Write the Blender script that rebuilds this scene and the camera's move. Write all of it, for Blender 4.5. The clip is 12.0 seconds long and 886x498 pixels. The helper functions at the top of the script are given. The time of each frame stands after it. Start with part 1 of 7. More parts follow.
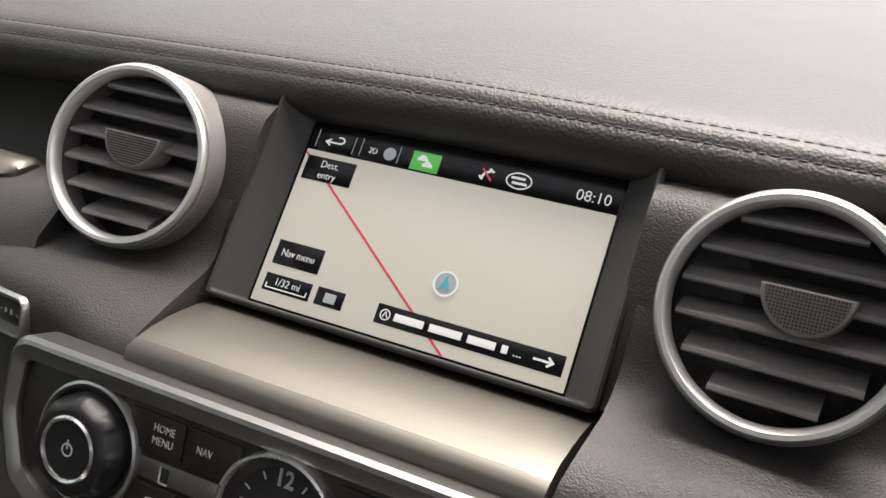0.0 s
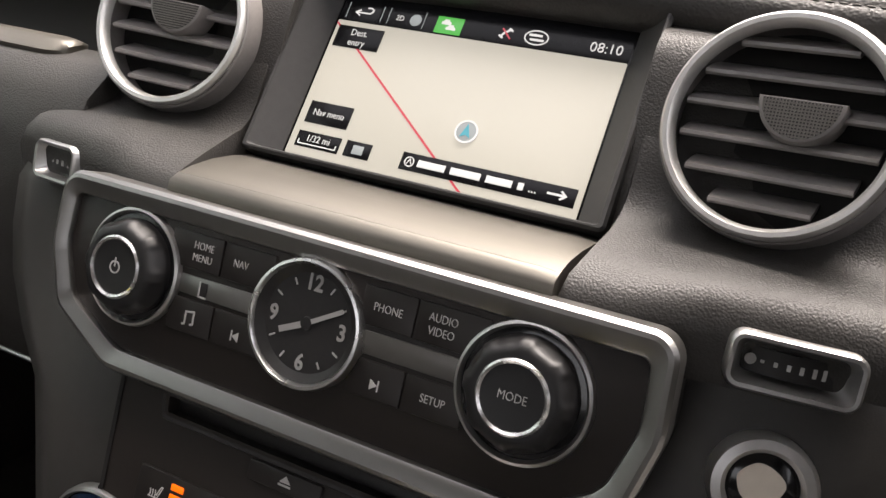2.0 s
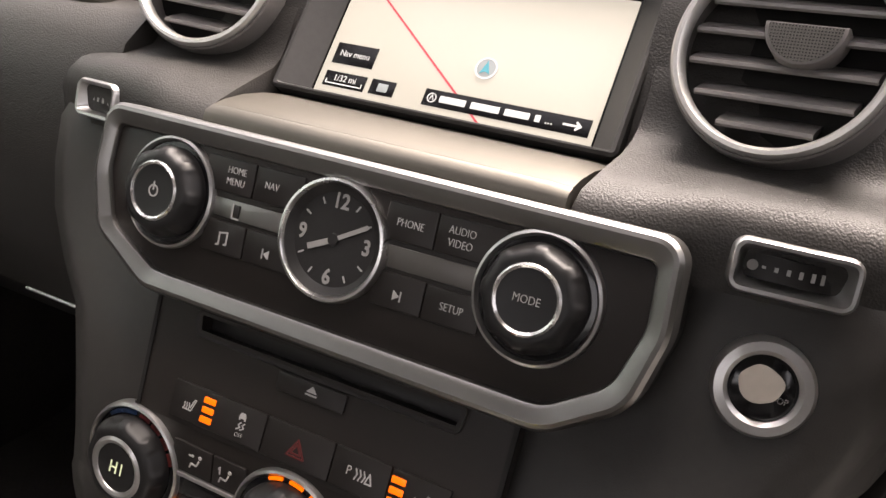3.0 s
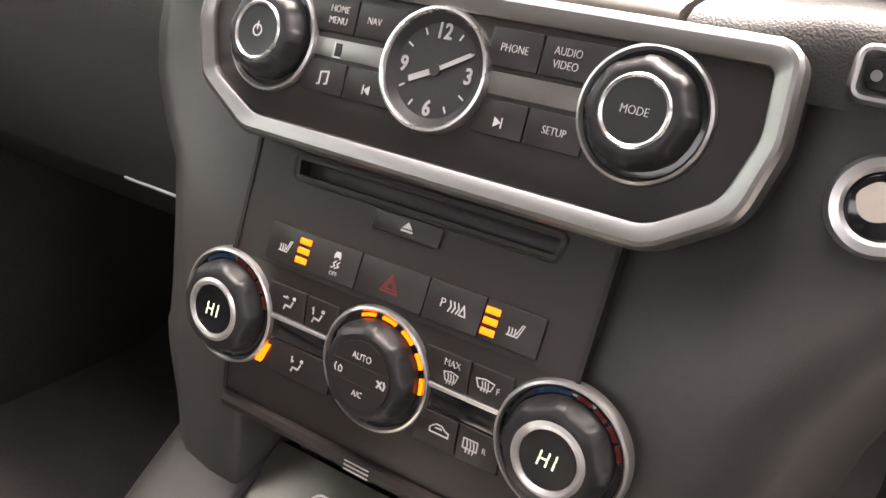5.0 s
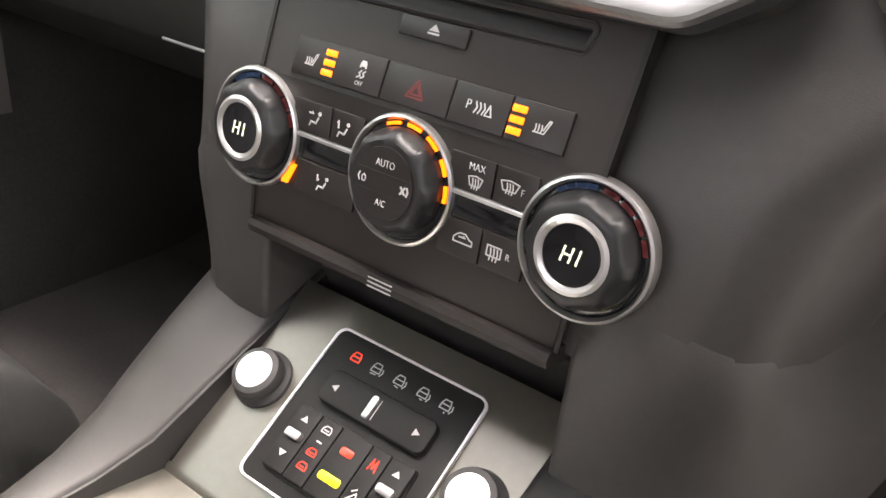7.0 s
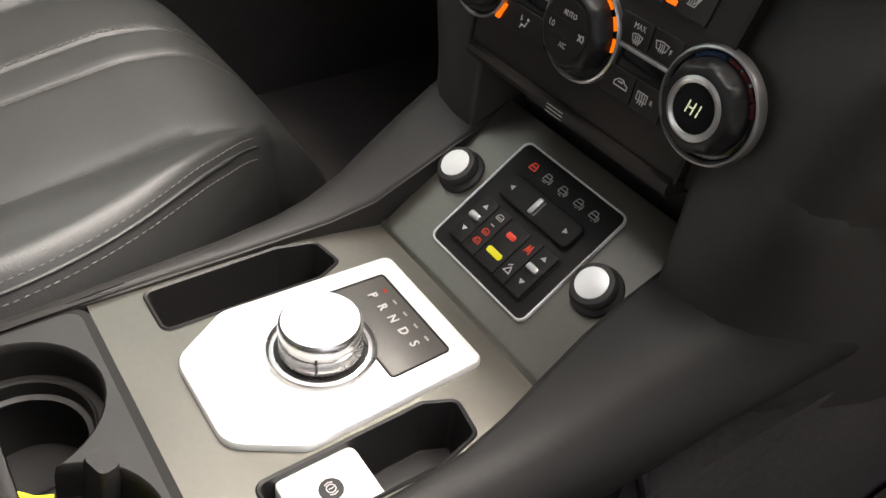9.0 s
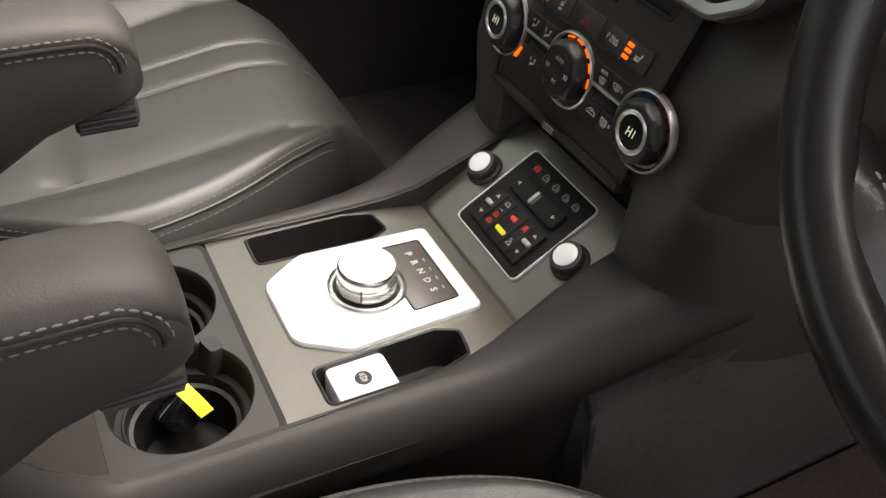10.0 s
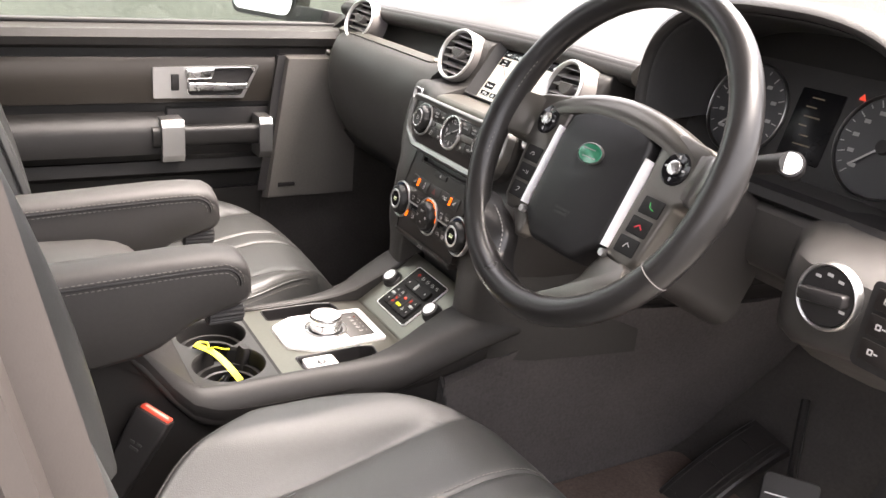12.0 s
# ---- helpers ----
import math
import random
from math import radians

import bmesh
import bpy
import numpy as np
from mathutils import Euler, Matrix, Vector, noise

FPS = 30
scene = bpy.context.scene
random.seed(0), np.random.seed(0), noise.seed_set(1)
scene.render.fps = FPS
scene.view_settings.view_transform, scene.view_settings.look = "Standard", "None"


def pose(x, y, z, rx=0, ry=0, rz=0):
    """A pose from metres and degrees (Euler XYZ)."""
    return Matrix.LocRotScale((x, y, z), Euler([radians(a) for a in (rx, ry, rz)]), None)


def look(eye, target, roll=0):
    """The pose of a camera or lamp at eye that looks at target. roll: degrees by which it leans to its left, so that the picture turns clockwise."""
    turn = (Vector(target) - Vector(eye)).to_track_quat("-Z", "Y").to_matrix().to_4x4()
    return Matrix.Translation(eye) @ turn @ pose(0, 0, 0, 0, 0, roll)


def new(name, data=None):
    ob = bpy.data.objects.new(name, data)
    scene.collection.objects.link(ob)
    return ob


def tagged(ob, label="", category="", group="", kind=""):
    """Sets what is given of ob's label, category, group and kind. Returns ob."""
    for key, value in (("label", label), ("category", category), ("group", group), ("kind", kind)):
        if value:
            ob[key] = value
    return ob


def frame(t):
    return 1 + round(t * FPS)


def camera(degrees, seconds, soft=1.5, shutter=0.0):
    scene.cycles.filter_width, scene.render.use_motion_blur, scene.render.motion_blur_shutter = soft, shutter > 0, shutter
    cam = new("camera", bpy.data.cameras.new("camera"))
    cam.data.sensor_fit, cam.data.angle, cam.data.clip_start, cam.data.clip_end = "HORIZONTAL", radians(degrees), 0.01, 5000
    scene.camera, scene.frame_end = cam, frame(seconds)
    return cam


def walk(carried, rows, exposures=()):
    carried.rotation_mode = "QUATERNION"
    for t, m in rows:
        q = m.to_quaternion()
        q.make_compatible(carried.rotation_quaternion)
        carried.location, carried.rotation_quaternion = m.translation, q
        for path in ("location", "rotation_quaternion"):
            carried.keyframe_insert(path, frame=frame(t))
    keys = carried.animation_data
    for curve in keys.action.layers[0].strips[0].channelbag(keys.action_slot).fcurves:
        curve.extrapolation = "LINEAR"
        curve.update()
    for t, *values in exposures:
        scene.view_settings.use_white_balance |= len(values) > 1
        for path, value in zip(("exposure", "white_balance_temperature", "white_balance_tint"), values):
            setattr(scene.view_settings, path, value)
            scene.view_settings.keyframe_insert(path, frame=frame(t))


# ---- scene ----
cam = camera(54.4, 12.0)
PATH = [
    (0, (0.151, -0.302, 0.978), (-0.595, 1.405, 0.25), 5.2),
    (0.5, (0.149, -0.294, 0.969), (-0.608, 1.422, 0.275), 5.2),
    (1, (0.154, -0.313, 0.944), (-0.605, 1.404, 0.254), 5.4),
    (1.5, (0.166, -0.332, 0.932), (-0.612, 1.369, 0.225), 5.3),
    (2, (0.179, -0.345, 0.918), (-0.619, 1.345, 0.205), 5.4),
    (2.5, (0.191, -0.359, 0.902), (-0.622, 1.32, 0.181), 5.4),
    (3, (0.195, -0.37, 0.896), (-0.643, 1.293, 0.168), 5.4),
    (3.2, (0.191, -0.375, 0.893), (-0.66, 1.28, 0.159), 5.4),
    (5, (0.201, -0.392, 0.833), (-0.77, 1.178, 0.063), 5.4),
    (5.5, (0.2, -0.394, 0.803), (-0.801, 1.155, 0.028), 5.2),
    (6, (0.201, -0.394, 0.79), (-0.817, 1.137, 0.002), 5.1),
    (6.5, (0.206, -0.391, 0.777), (-0.822, 1.12, -0.035), 5.0),
    (7, (0.223, -0.395, 0.775), (-0.805, 1.069, -0.12), 5.2),
    (7.2, (0.226, -0.395, 0.768), (-0.801, 1.044, -0.167), 5.5),
    (8.8, (0.303, -0.43, 0.817), (-0.89, 0.56, -0.445), 5.4),
    (9, (0.319, -0.442, 0.833), (-0.908, 0.497, -0.437), 5.4),
    (9.5, (0.36, -0.458, 0.873), (-0.935, 0.374, -0.404), 5.4),
    (10, (0.479, -0.5, 0.937), (-0.846, 0.297, -0.331), 5.9),
    (10.5, (0.629, -0.569, 1.006), (-0.723, 0.228, -0.234), 5.7),
    (11, (0.775, -0.629, 1.053), (-0.68, 0.217, -0.027), 5.3),
    (11.5, (0.93, -0.676, 1.069), (-0.622, 0.214, 0.174), 5.1),
    (12, (1.121, -0.744, 1.061), (-0.491, 0.207, 0.355), 5.0),
]
EXPOSURES = [(0.0, 1.95, 6700, 12), (1.0, 1.95, 6700, 12), (2.0, 2.35, 6850, 15), (3.0, 2.65, 7150, 19), (5.0, 3.92, 7050, 19), (6.0, 4.7, 6950, 18), (6.5, 4.48, 6950, 18), (7.0, 4.15, 6850, 16), (9.0, 2.3, 6750, 12), (9.5, 2.3, 6750, 12), (10.5, 2.62, 6900, 15), (11.0, 3.1, 6900, 16), (11.5, 3.38, 6900, 17), (12.0, 3.48, 6900, 17)]
walk(cam, [(t, look(eye, target, roll)) for t, eye, target, roll in PATH], EXPOSURES)

# ---------------------------------------------------------------- daylight
world = bpy.data.worlds.new("overcast_day")
scene.world = world
world.use_nodes = True
wn = world.node_tree.nodes
sky = wn.new("ShaderNodeTexSky")
sky.sky_type, sky.sun_disc = "NISHITA", False
sky.sun_elevation, sky.sun_rotation = radians(70), radians(14)
sky.air_density, sky.dust_density, sky.ozone_density = 1.0, 4.0, 1.0
wn["Background"].inputs["Strength"].default_value = 0.12
haze = wn.new("ShaderNodeHueSaturation")
haze.inputs["Saturation"].default_value = 0.22
world.node_tree.links.new(sky.outputs[0], haze.inputs["Color"])
world.node_tree.links.new(haze.outputs[0], wn["Background"].inputs["Color"])
sun = new("sun", bpy.data.lights.new("sun", "SUN"))
sun.data.energy, sun.data.angle, sun.data.color = 2.7, radians(58), (1.0, 0.94, 0.86)
sun.matrix_world = look((0.8, 3.2, 9.4), (0, 0, 0.5))


# ---------------------------------------------------------------- materials
def mat(name, col, rough=0.5, metal=0.0, grain=0.0, bump=0.0, var=0.12, scale=25.0, cells=False, stretch=None, coat=0.0, spec=0.5, rvar=0.08):
    """A surface with broad and fine variation of colour and gloss and a relief of the given cells per metre."""
    m = bpy.data.materials.new(name)
    m.use_nodes = True
    nt = m.node_tree
    n, lk = nt.nodes, nt.links
    b = n["Principled BSDF"]
    b.inputs["Metallic"].default_value = metal
    b.inputs["Coat Weight"].default_value = coat
    b.inputs["Specular IOR Level"].default_value = spec
    tc = n.new("ShaderNodeTexCoord")
    mp = n.new("ShaderNodeMapping")
    lk.new(tc.outputs["Object"], mp.inputs["Vector"])
    if stretch:
        mp.inputs["Scale"].default_value = stretch
    broad = n.new("ShaderNodeTexNoise")
    broad.inputs["Scale"].default_value, broad.inputs["Detail"].default_value = scale, 5
    fine = n.new("ShaderNodeTexNoise")
    fine.inputs["Scale"].default_value, fine.inputs["Detail"].default_value = max(scale * 14, 200), 3
    lk.new(tc.outputs["Object"], broad.inputs["Vector"])
    lk.new(mp.outputs[0], fine.inputs["Vector"])
    add = n.new("ShaderNodeMath")
    add.operation = "ADD"
    lk.new(broad.outputs["Fac"], add.inputs[0])
    lk.new(fine.outputs["Fac"], add.inputs[1])
    rng = n.new("ShaderNodeMapRange")
    rng.inputs["From Min"].default_value, rng.inputs["From Max"].default_value = 0.6, 1.4
    lk.new(add.outputs[0], rng.inputs["Value"])
    mix = n.new("ShaderNodeMix")
    mix.data_type = "RGBA"
    mix.inputs["A"].default_value = (*[c * (1 - var) for c in col], 1)
    mix.inputs["B"].default_value = (*[min(1, c * (1 + var)) for c in col], 1)
    lk.new(rng.outputs[0], mix.inputs["Factor"])
    lk.new(mix.outputs["Result"], b.inputs["Base Color"])
    rr = n.new("ShaderNodeMapRange")
    rr.inputs["To Min"].default_value, rr.inputs["To Max"].default_value = max(0.02, rough - rvar), min(1, rough + rvar)
    lk.new(broad.outputs["Fac"], rr.inputs["Value"])
    lk.new(rr.outputs[0], b.inputs["Roughness"])
    if grain and bump:
        if cells:
            tx = n.new("ShaderNodeTexVoronoi")
            tx.feature = "SMOOTH_F1"
            tx.inputs["Smoothness"].default_value = 0.5
            src = tx.outputs["Distance"]
        else:
            tx = n.new("ShaderNodeTexNoise")
            tx.inputs["Detail"].default_value = 4
            src = tx.outputs["Fac"]
        tx.inputs["Scale"].default_value = grain
        warp = n.new("ShaderNodeTexNoise")
        warp.inputs["Scale"].default_value = grain * 0.35
        lk.new(mp.outputs[0], warp.inputs["Vector"])
        va = n.new("ShaderNodeMixRGB")
        va.blend_type, va.inputs[0].default_value = "ADD", 0.6 / grain * 2
        lk.new(mp.outputs[0], va.inputs[1])
        lk.new(warp.outputs["Color"], va.inputs[2])
        lk.new(va.outputs[0], tx.inputs["Vector"])
        bp = n.new("ShaderNodeBump")
        bp.invert = cells
        bp.inputs["Strength"].default_value, bp.inputs["Distance"].default_value = bump, 0.6 / grain
        lk.new(src, bp.inputs["Height"])
        lk.new(bp.outputs[0], b.inputs["Normal"])
    return m


def glow(name, col, strength):
    """A lit display or lamp."""
    m = bpy.data.materials.new(name)
    m.use_nodes = True
    b = m.node_tree.nodes["Principled BSDF"]
    b.inputs["Base Color"].default_value = (*[c * 0.3 for c in col], 1)
    b.inputs["Roughness"].default_value = 0.25
    b.inputs["Emission Color"].default_value = (*col, 1)
    b.inputs["Emission Strength"].default_value = strength
    return m


M_PAD = mat("dash_leather", (0.028, 0.0263, 0.0247), 0.47, grain=640, bump=0.30, cells=True, var=0.14, scale=9, spec=0.38)
M_GRAIN = mat("grained_plastic", (0.035, 0.0328, 0.0307), 0.48, grain=1050, bump=0.40, cells=True, var=0.12, scale=12, spec=0.36)
M_SOFT = mat("soft_touch_plastic", (0.034, 0.0318, 0.0298), 0.46, grain=1500, bump=0.25, var=0.12, scale=10, spec=0.40)
M_MATTE = mat("matt_black_panel", (0.0125, 0.0118, 0.0115), 0.55, grain=1600, bump=0.2, var=0.12, scale=30, spec=0.22)
M_CONSOLE = mat("console_moulding", (0.0175, 0.0159, 0.0150), 0.54, grain=1500, bump=0.25, var=0.12, scale=10, spec=0.36)
M_DOOR = mat("door_lining", (0.0115, 0.0108, 0.0105), 0.46, grain=900, bump=0.3, cells=True, var=0.14, scale=10, spec=0.32)
M_GREY = mat("grey_trim_plastic", (0.105, 0.098, 0.0896), 0.55, grain=1200, bump=0.3, var=0.10, scale=9)
M_BLACK = mat("black_plastic", (0.019, 0.0178, 0.0178), 0.44, grain=1800, bump=0.2, var=0.15, scale=30, spec=0.32)
M_GLOSS = mat("gloss_black", (0.008, 0.008, 0.009), 0.12, grain=90, bump=0.02, var=0.1, rvar=0.04)
M_RUBBER = mat("rubber", (0.0252, 0.0238, 0.0238), 0.62, grain=900, bump=0.25, var=0.15)
M_FASCIA = mat("fascia_brown_black", (0.0148, 0.0118, 0.0105), 0.42, grain=1600, bump=0.12, var=0.08, scale=20, spec=0.30)
M_BUTTON = mat("button_face", (0.0130, 0.0107, 0.0098), 0.42, grain=1600, bump=0.12, var=0.08, scale=40, spec=0.36)
M_SATIN = mat("satin_chrome", (0.72, 0.71, 0.70), 0.27, 1.0, grain=700, bump=0.02, var=0.05, scale=30)
M_SILVER = mat("silver_paint", (0.55, 0.54, 0.53), 0.30, 0.85, grain=1600, bump=0.04, var=0.05, scale=30)
M_MIRRORWALL = mat("grey_building_render", (0.16, 0.165, 0.15), 0.8, grain=30, bump=0.3, var=0.35, scale=1.2)
M_BORDER = mat("satin_border", (0.27, 0.263, 0.254), 0.35, 1.0, var=0.02, scale=24, rvar=0.02)
M_BEZEL = mat("bezel_plastic", (0.036, 0.035, 0.0345), 0.5, grain=1400, bump=0.2, var=0.12, scale=20, spec=0.34)
M_WINDOW = mat("satin_grey_window", (0.085, 0.080, 0.074), 0.34, 0.2, var=0.06, scale=20, rvar=0.03)
M_TRAY = mat("tray_plastic", (0.026, 0.0248, 0.024), 0.34, 0.0, grain=1400, bump=0.15, var=0.1, scale=15)
M_RING = mat("satin_silver_ring", (0.66, 0.65, 0.63), 0.40, 0.85, grain=1800, bump=0.05, var=0.05, scale=40)
M_KNOBRING = mat("satin_knob_ring", (0.46, 0.455, 0.445), 0.34, 0.95, var=0.05, scale=40)
M_SLAT = mat("vent_slat_plastic", (0.17, 0.158, 0.152), 0.40, grain=1500, bump=0.2, var=0.12, scale=30)
M_GRIP = mat("glossy_grip", (0.012, 0.0116, 0.012), 0.40, var=0.05, rvar=0.03, spec=0.34)
M_AIRBAG = mat("airbag_plastic", (0.0095, 0.0088, 0.0092), 0.46, grain=1300, bump=0.25, var=0.12, scale=14, spec=0.34)
M_CHROME = mat("chrome", (0.82, 0.82, 0.82), 0.07, 1.0, var=0.03, rvar=0.03)
M_KNURL = mat("knurled_chrome", (0.62, 0.62, 0.62), 0.26, 1.0, var=0.04, rvar=0.04)
M_LEDGE = mat("brushed_champagne_metal", (0.15, 0.140, 0.123), 0.46, 0.95, grain=700, bump=0.05, var=0.05, scale=12, stretch=(0.05, 1, 1))
M_PLATE = mat("champagne_metal_plate", (0.20, 0.190, 0.165), 0.33, 0.9, grain=900, bump=0.05, var=0.06, scale=12)
M_BRIGHT = mat("bright_silver_plate", (0.86, 0.86, 0.85), 0.30, 0.30, grain=1500, bump=0.015, var=0.015, scale=6, rvar=0.03)
M_SEAT = mat("seat_leather", (0.030, 0.0306, 0.0298), 0.455, grain=700, bump=0.15, cells=True, var=0.14, scale=7, rvar=0.06, spec=0.52)
M_ARM = mat("armrest_leather", (0.036, 0.0333, 0.0315), 0.54, grain=900, bump=0.14, cells=True, var=0.10, scale=9, rvar=0.05, spec=0.34)
M_STITCH = mat("grey_stitching", (0.125, 0.116, 0.106), 0.75, grain=3000, bump=0.3)
M_PALESTITCH = mat("pale_stitching", (0.30, 0.285, 0.27), 0.75, grain=3000, bump=0.3)
M_DSTITCH = mat("dark_stitching", (0.075, 0.071, 0.067), 0.7, grain=3000, bump=0.2)
M_CARPET = mat("carpet", (0.062, 0.057, 0.054), 0.95, grain=700, bump=0.45, var=0.2, scale=14, spec=0.2)
M_TUNNEL = mat("tunnel_carpet", (0.080, 0.073, 0.072), 0.95, grain=900, bump=0.4, var=0.28, scale=6, spec=0.2)
M_TRIP = mat("amber_trip_print", (0.16, 0.13, 0.085), 0.5, var=0.08)
M_WORN = mat("rubbed_print", (0.56, 0.50, 0.43), 0.45, var=0.1, scale=200)
M_DIALFACE = mat("dial_face", (0.045, 0.045, 0.047), 0.4, var=0.04)
M_FOOTPAD = mat("glossy_foot_rubber", (0.022, 0.020, 0.0195), 0.33, grain=900, bump=0.12, var=0.15, scale=20)
M_MAT = mat("floor_mat", (0.13, 0.098, 0.084), 0.9, grain=500, bump=0.6, var=0.3, scale=10, spec=0.2)
M_WHITE = mat("white_print", (0.44, 0.43, 0.42), 0.5, var=0.04)
M_DIM = mat("grey_print", (0.33, 0.32, 0.31), 0.5, var=0.05)
M_REDPRINT = mat("red_print", (0.105, 0.011, 0.011), 0.45, var=0.06)
M_BLUEPRINT = mat("blue_print", (0.015, 0.042, 0.11), 0.45, var=0.06)
M_WHEEL = mat("wheel_leather", (0.0165, 0.0155, 0.0152), 0.30, grain=900, bump=0.09, cells=True, var=0.15, scale=12, spec=0.42)
M_BRONZE = mat("wheel_spoke_paint", (0.100, 0.093, 0.084), 0.30, 0.6, grain=1500, bump=0.03, var=0.03, scale=6, rvar=0.02)
M_DOORTRIM = mat("door_trim_bronze", (0.045, 0.039, 0.033), 0.34, 0.55, grain=500, bump=0.04, var=0.10, scale=8, stretch=(1, 0.05, 1))
M_BODY = mat("painted_steel", (0.020, 0.0175, 0.0165), 0.34, 0.0, var=0.05, spec=0.4)
M_SEAL = mat("door_seal_rubber", (0.028, 0.024, 0.0222), 0.48, grain=900, bump=0.08, var=0.08, scale=18, spec=0.4)
# pale tone picked to throw light back into the driver's side
M_BOUNCEWALL = mat("bounce_wall_render", (0.40, 0.392, 0.375), 0.85, grain=30, bump=0.3, var=0.15, scale=1.2)
M_ROOF = mat("headliner_cloth", (0.20, 0.19, 0.178), 0.95, grain=900, bump=0.5, var=0.08)
M_YELLOW = mat("yellow_strap", (0.86, 0.80, 0.02), 0.45, grain=700, bump=0.2, var=0.06)
M_RED = mat("red_release_button", (0.60, 0.065, 0.035), 0.32, var=0.05)
M_GREEN = mat("green_enamel", (0.01, 0.17, 0.085), 0.18, 0.2, var=0.08, coat=0.6)
M_ASPHALT = mat("forecourt_asphalt", (0.13, 0.126, 0.119), 0.9, grain=90, bump=0.6, var=0.25, scale=1.5)
G_MAP = glow("map_light", (0.86, 0.83, 0.715), 0.101)
G_BLACK = mat("display_black", (0.006, 0.006, 0.007), 0.22, var=0.05, spec=0.22)
G_WHITE = glow("display_white", (0.9, 0.9, 0.88), 0.15)
G_GREEN = glow("display_green", (0.10, 0.58, 0.10), 0.14)
G_REDLINE = glow("display_red", (0.72, 0.07, 0.10), 0.13)
G_BLUE = glow("display_blue", (0.10, 0.48, 0.58), 0.12)
G_GREYB = glow("display_grey", (0.50, 0.55, 0.55), 0.1)
G_AMBER = glow("amber_lamp", (1.0, 0.15, 0.004), 0.27)
G_CALL = glow("call_key_green", (0.10, 0.58, 0.16), 0.045)
G_HANG = glow("hang_up_key_red", (0.80, 0.06, 0.08), 0.050)
G_RED = glow("red_lamp", (0.9, 0.07, 0.035), 0.085)
G_LCD = glow("climate_digits", (0.88, 0.97, 0.62), 0.12)
G_YELLOWKEY = glow("yellow_lamp", (0.85, 0.78, 0.02), 0.12)


# ---------------------------------------------------------------- mesh tools
def finish(bm, name, material, angle=38):
    bmesh.ops.remove_doubles(bm, verts=bm.verts, dist=1e-6)
    bmesh.ops.recalc_face_normals(bm, faces=bm.faces)
    me = bpy.data.meshes.new(name)
    bm.to_mesh(me)
    bm.free()
    me.materials.append(material)
    for p in me.polygons:
        p.use_smooth = True
    me.set_sharp_from_angle(angle=radians(angle))
    return me


def thing(name, label, category, m=None, group="", kind=""):
    ob = new(name)
    ob.empty_display_size = 0.02
    ob.matrix_world = m if m is not None else Matrix()
    return tagged(ob, label, category, group, kind)


def part(name, bm, material, parent, label="", m=None, angle=38):
    """Links a bmesh as one mesh object under a thing or a part. m: its place in the parent's space."""
    ob = new(name, finish(bm, name, material, angle))
    ob.parent = parent
    if m is not None:
        ob.matrix_basis = m
    return tagged(ob, label)


def single(name, bm, material, label, category, m=None, group="", kind="", angle=38):
    """A thing or a piece of the setting that is one plain mesh."""
    ob = new(name, finish(bm, name, material, angle))
    if m is not None:
        ob.matrix_world = m
    return tagged(ob, label, category, group, kind)


def local(bm, parent):
    """Turns a mesh given in world places into the parent's space."""
    bm.transform(parent.matrix_world.inverted())
    return bm


def panel(x, y, z, dy, dz, yaw=0.0):
    """A frame on a leaning face: X to the right, Y up along (dy, dz), Z out of it towards the cabin."""
    u = Vector((0, dy, dz)).normalized()
    n = Vector((1, 0, 0)).cross(u)
    m = Matrix(((1, u.x, n.x, x), (0, u.y, n.y, y), (0, u.z, n.z, z), (0, 0, 0, 1)))
    return m @ Matrix.Rotation(yaw, 4, "Y")


def loft(sections, closed=True, caps=True, loop=False, bm=None):
    """Skin through rows of points; closed: each row is a ring; loop: the last row meets the first."""
    bm = bm or bmesh.new()
    rows = [[bm.verts.new(p) for p in s] for s in sections]
    n = len(rows[0])
    pairs = list(zip(rows, rows[1:])) + ([(rows[-1], rows[0])] if loop else [])
    for a, b in pairs:
        for i in range(n if closed else n - 1):
            j = (i + 1) % n
            bm.faces.new((a[i], a[j], b[j], b[i]))
    if caps and closed and not loop:
        bm.faces.new(rows[0])
        bm.faces.new(rows[-1])
    return bm


def lathe(profile, n=48, bm=None, caps=True):
    """Turns (radius, height) pairs about Z."""
    rows = []
    for r, h in profile:
        rows.append([(max(r, 1e-5) * math.cos(2 * math.pi * i / n), max(r, 1e-5) * math.sin(2 * math.pi * i / n), h) for i in range(n)])
    return loft(rows, bm=bm, caps=caps)


def ringlathe(profile, n=64, bm=None):
    """Turns a closed outline of (radius, height) pairs about Z."""
    rows = [[(r * math.cos(2 * math.pi * i / n), r * math.sin(2 * math.pi * i / n), h) for r, h in profile] for i in range(n)]
    return loft(rows, loop=True, caps=False, bm=bm)


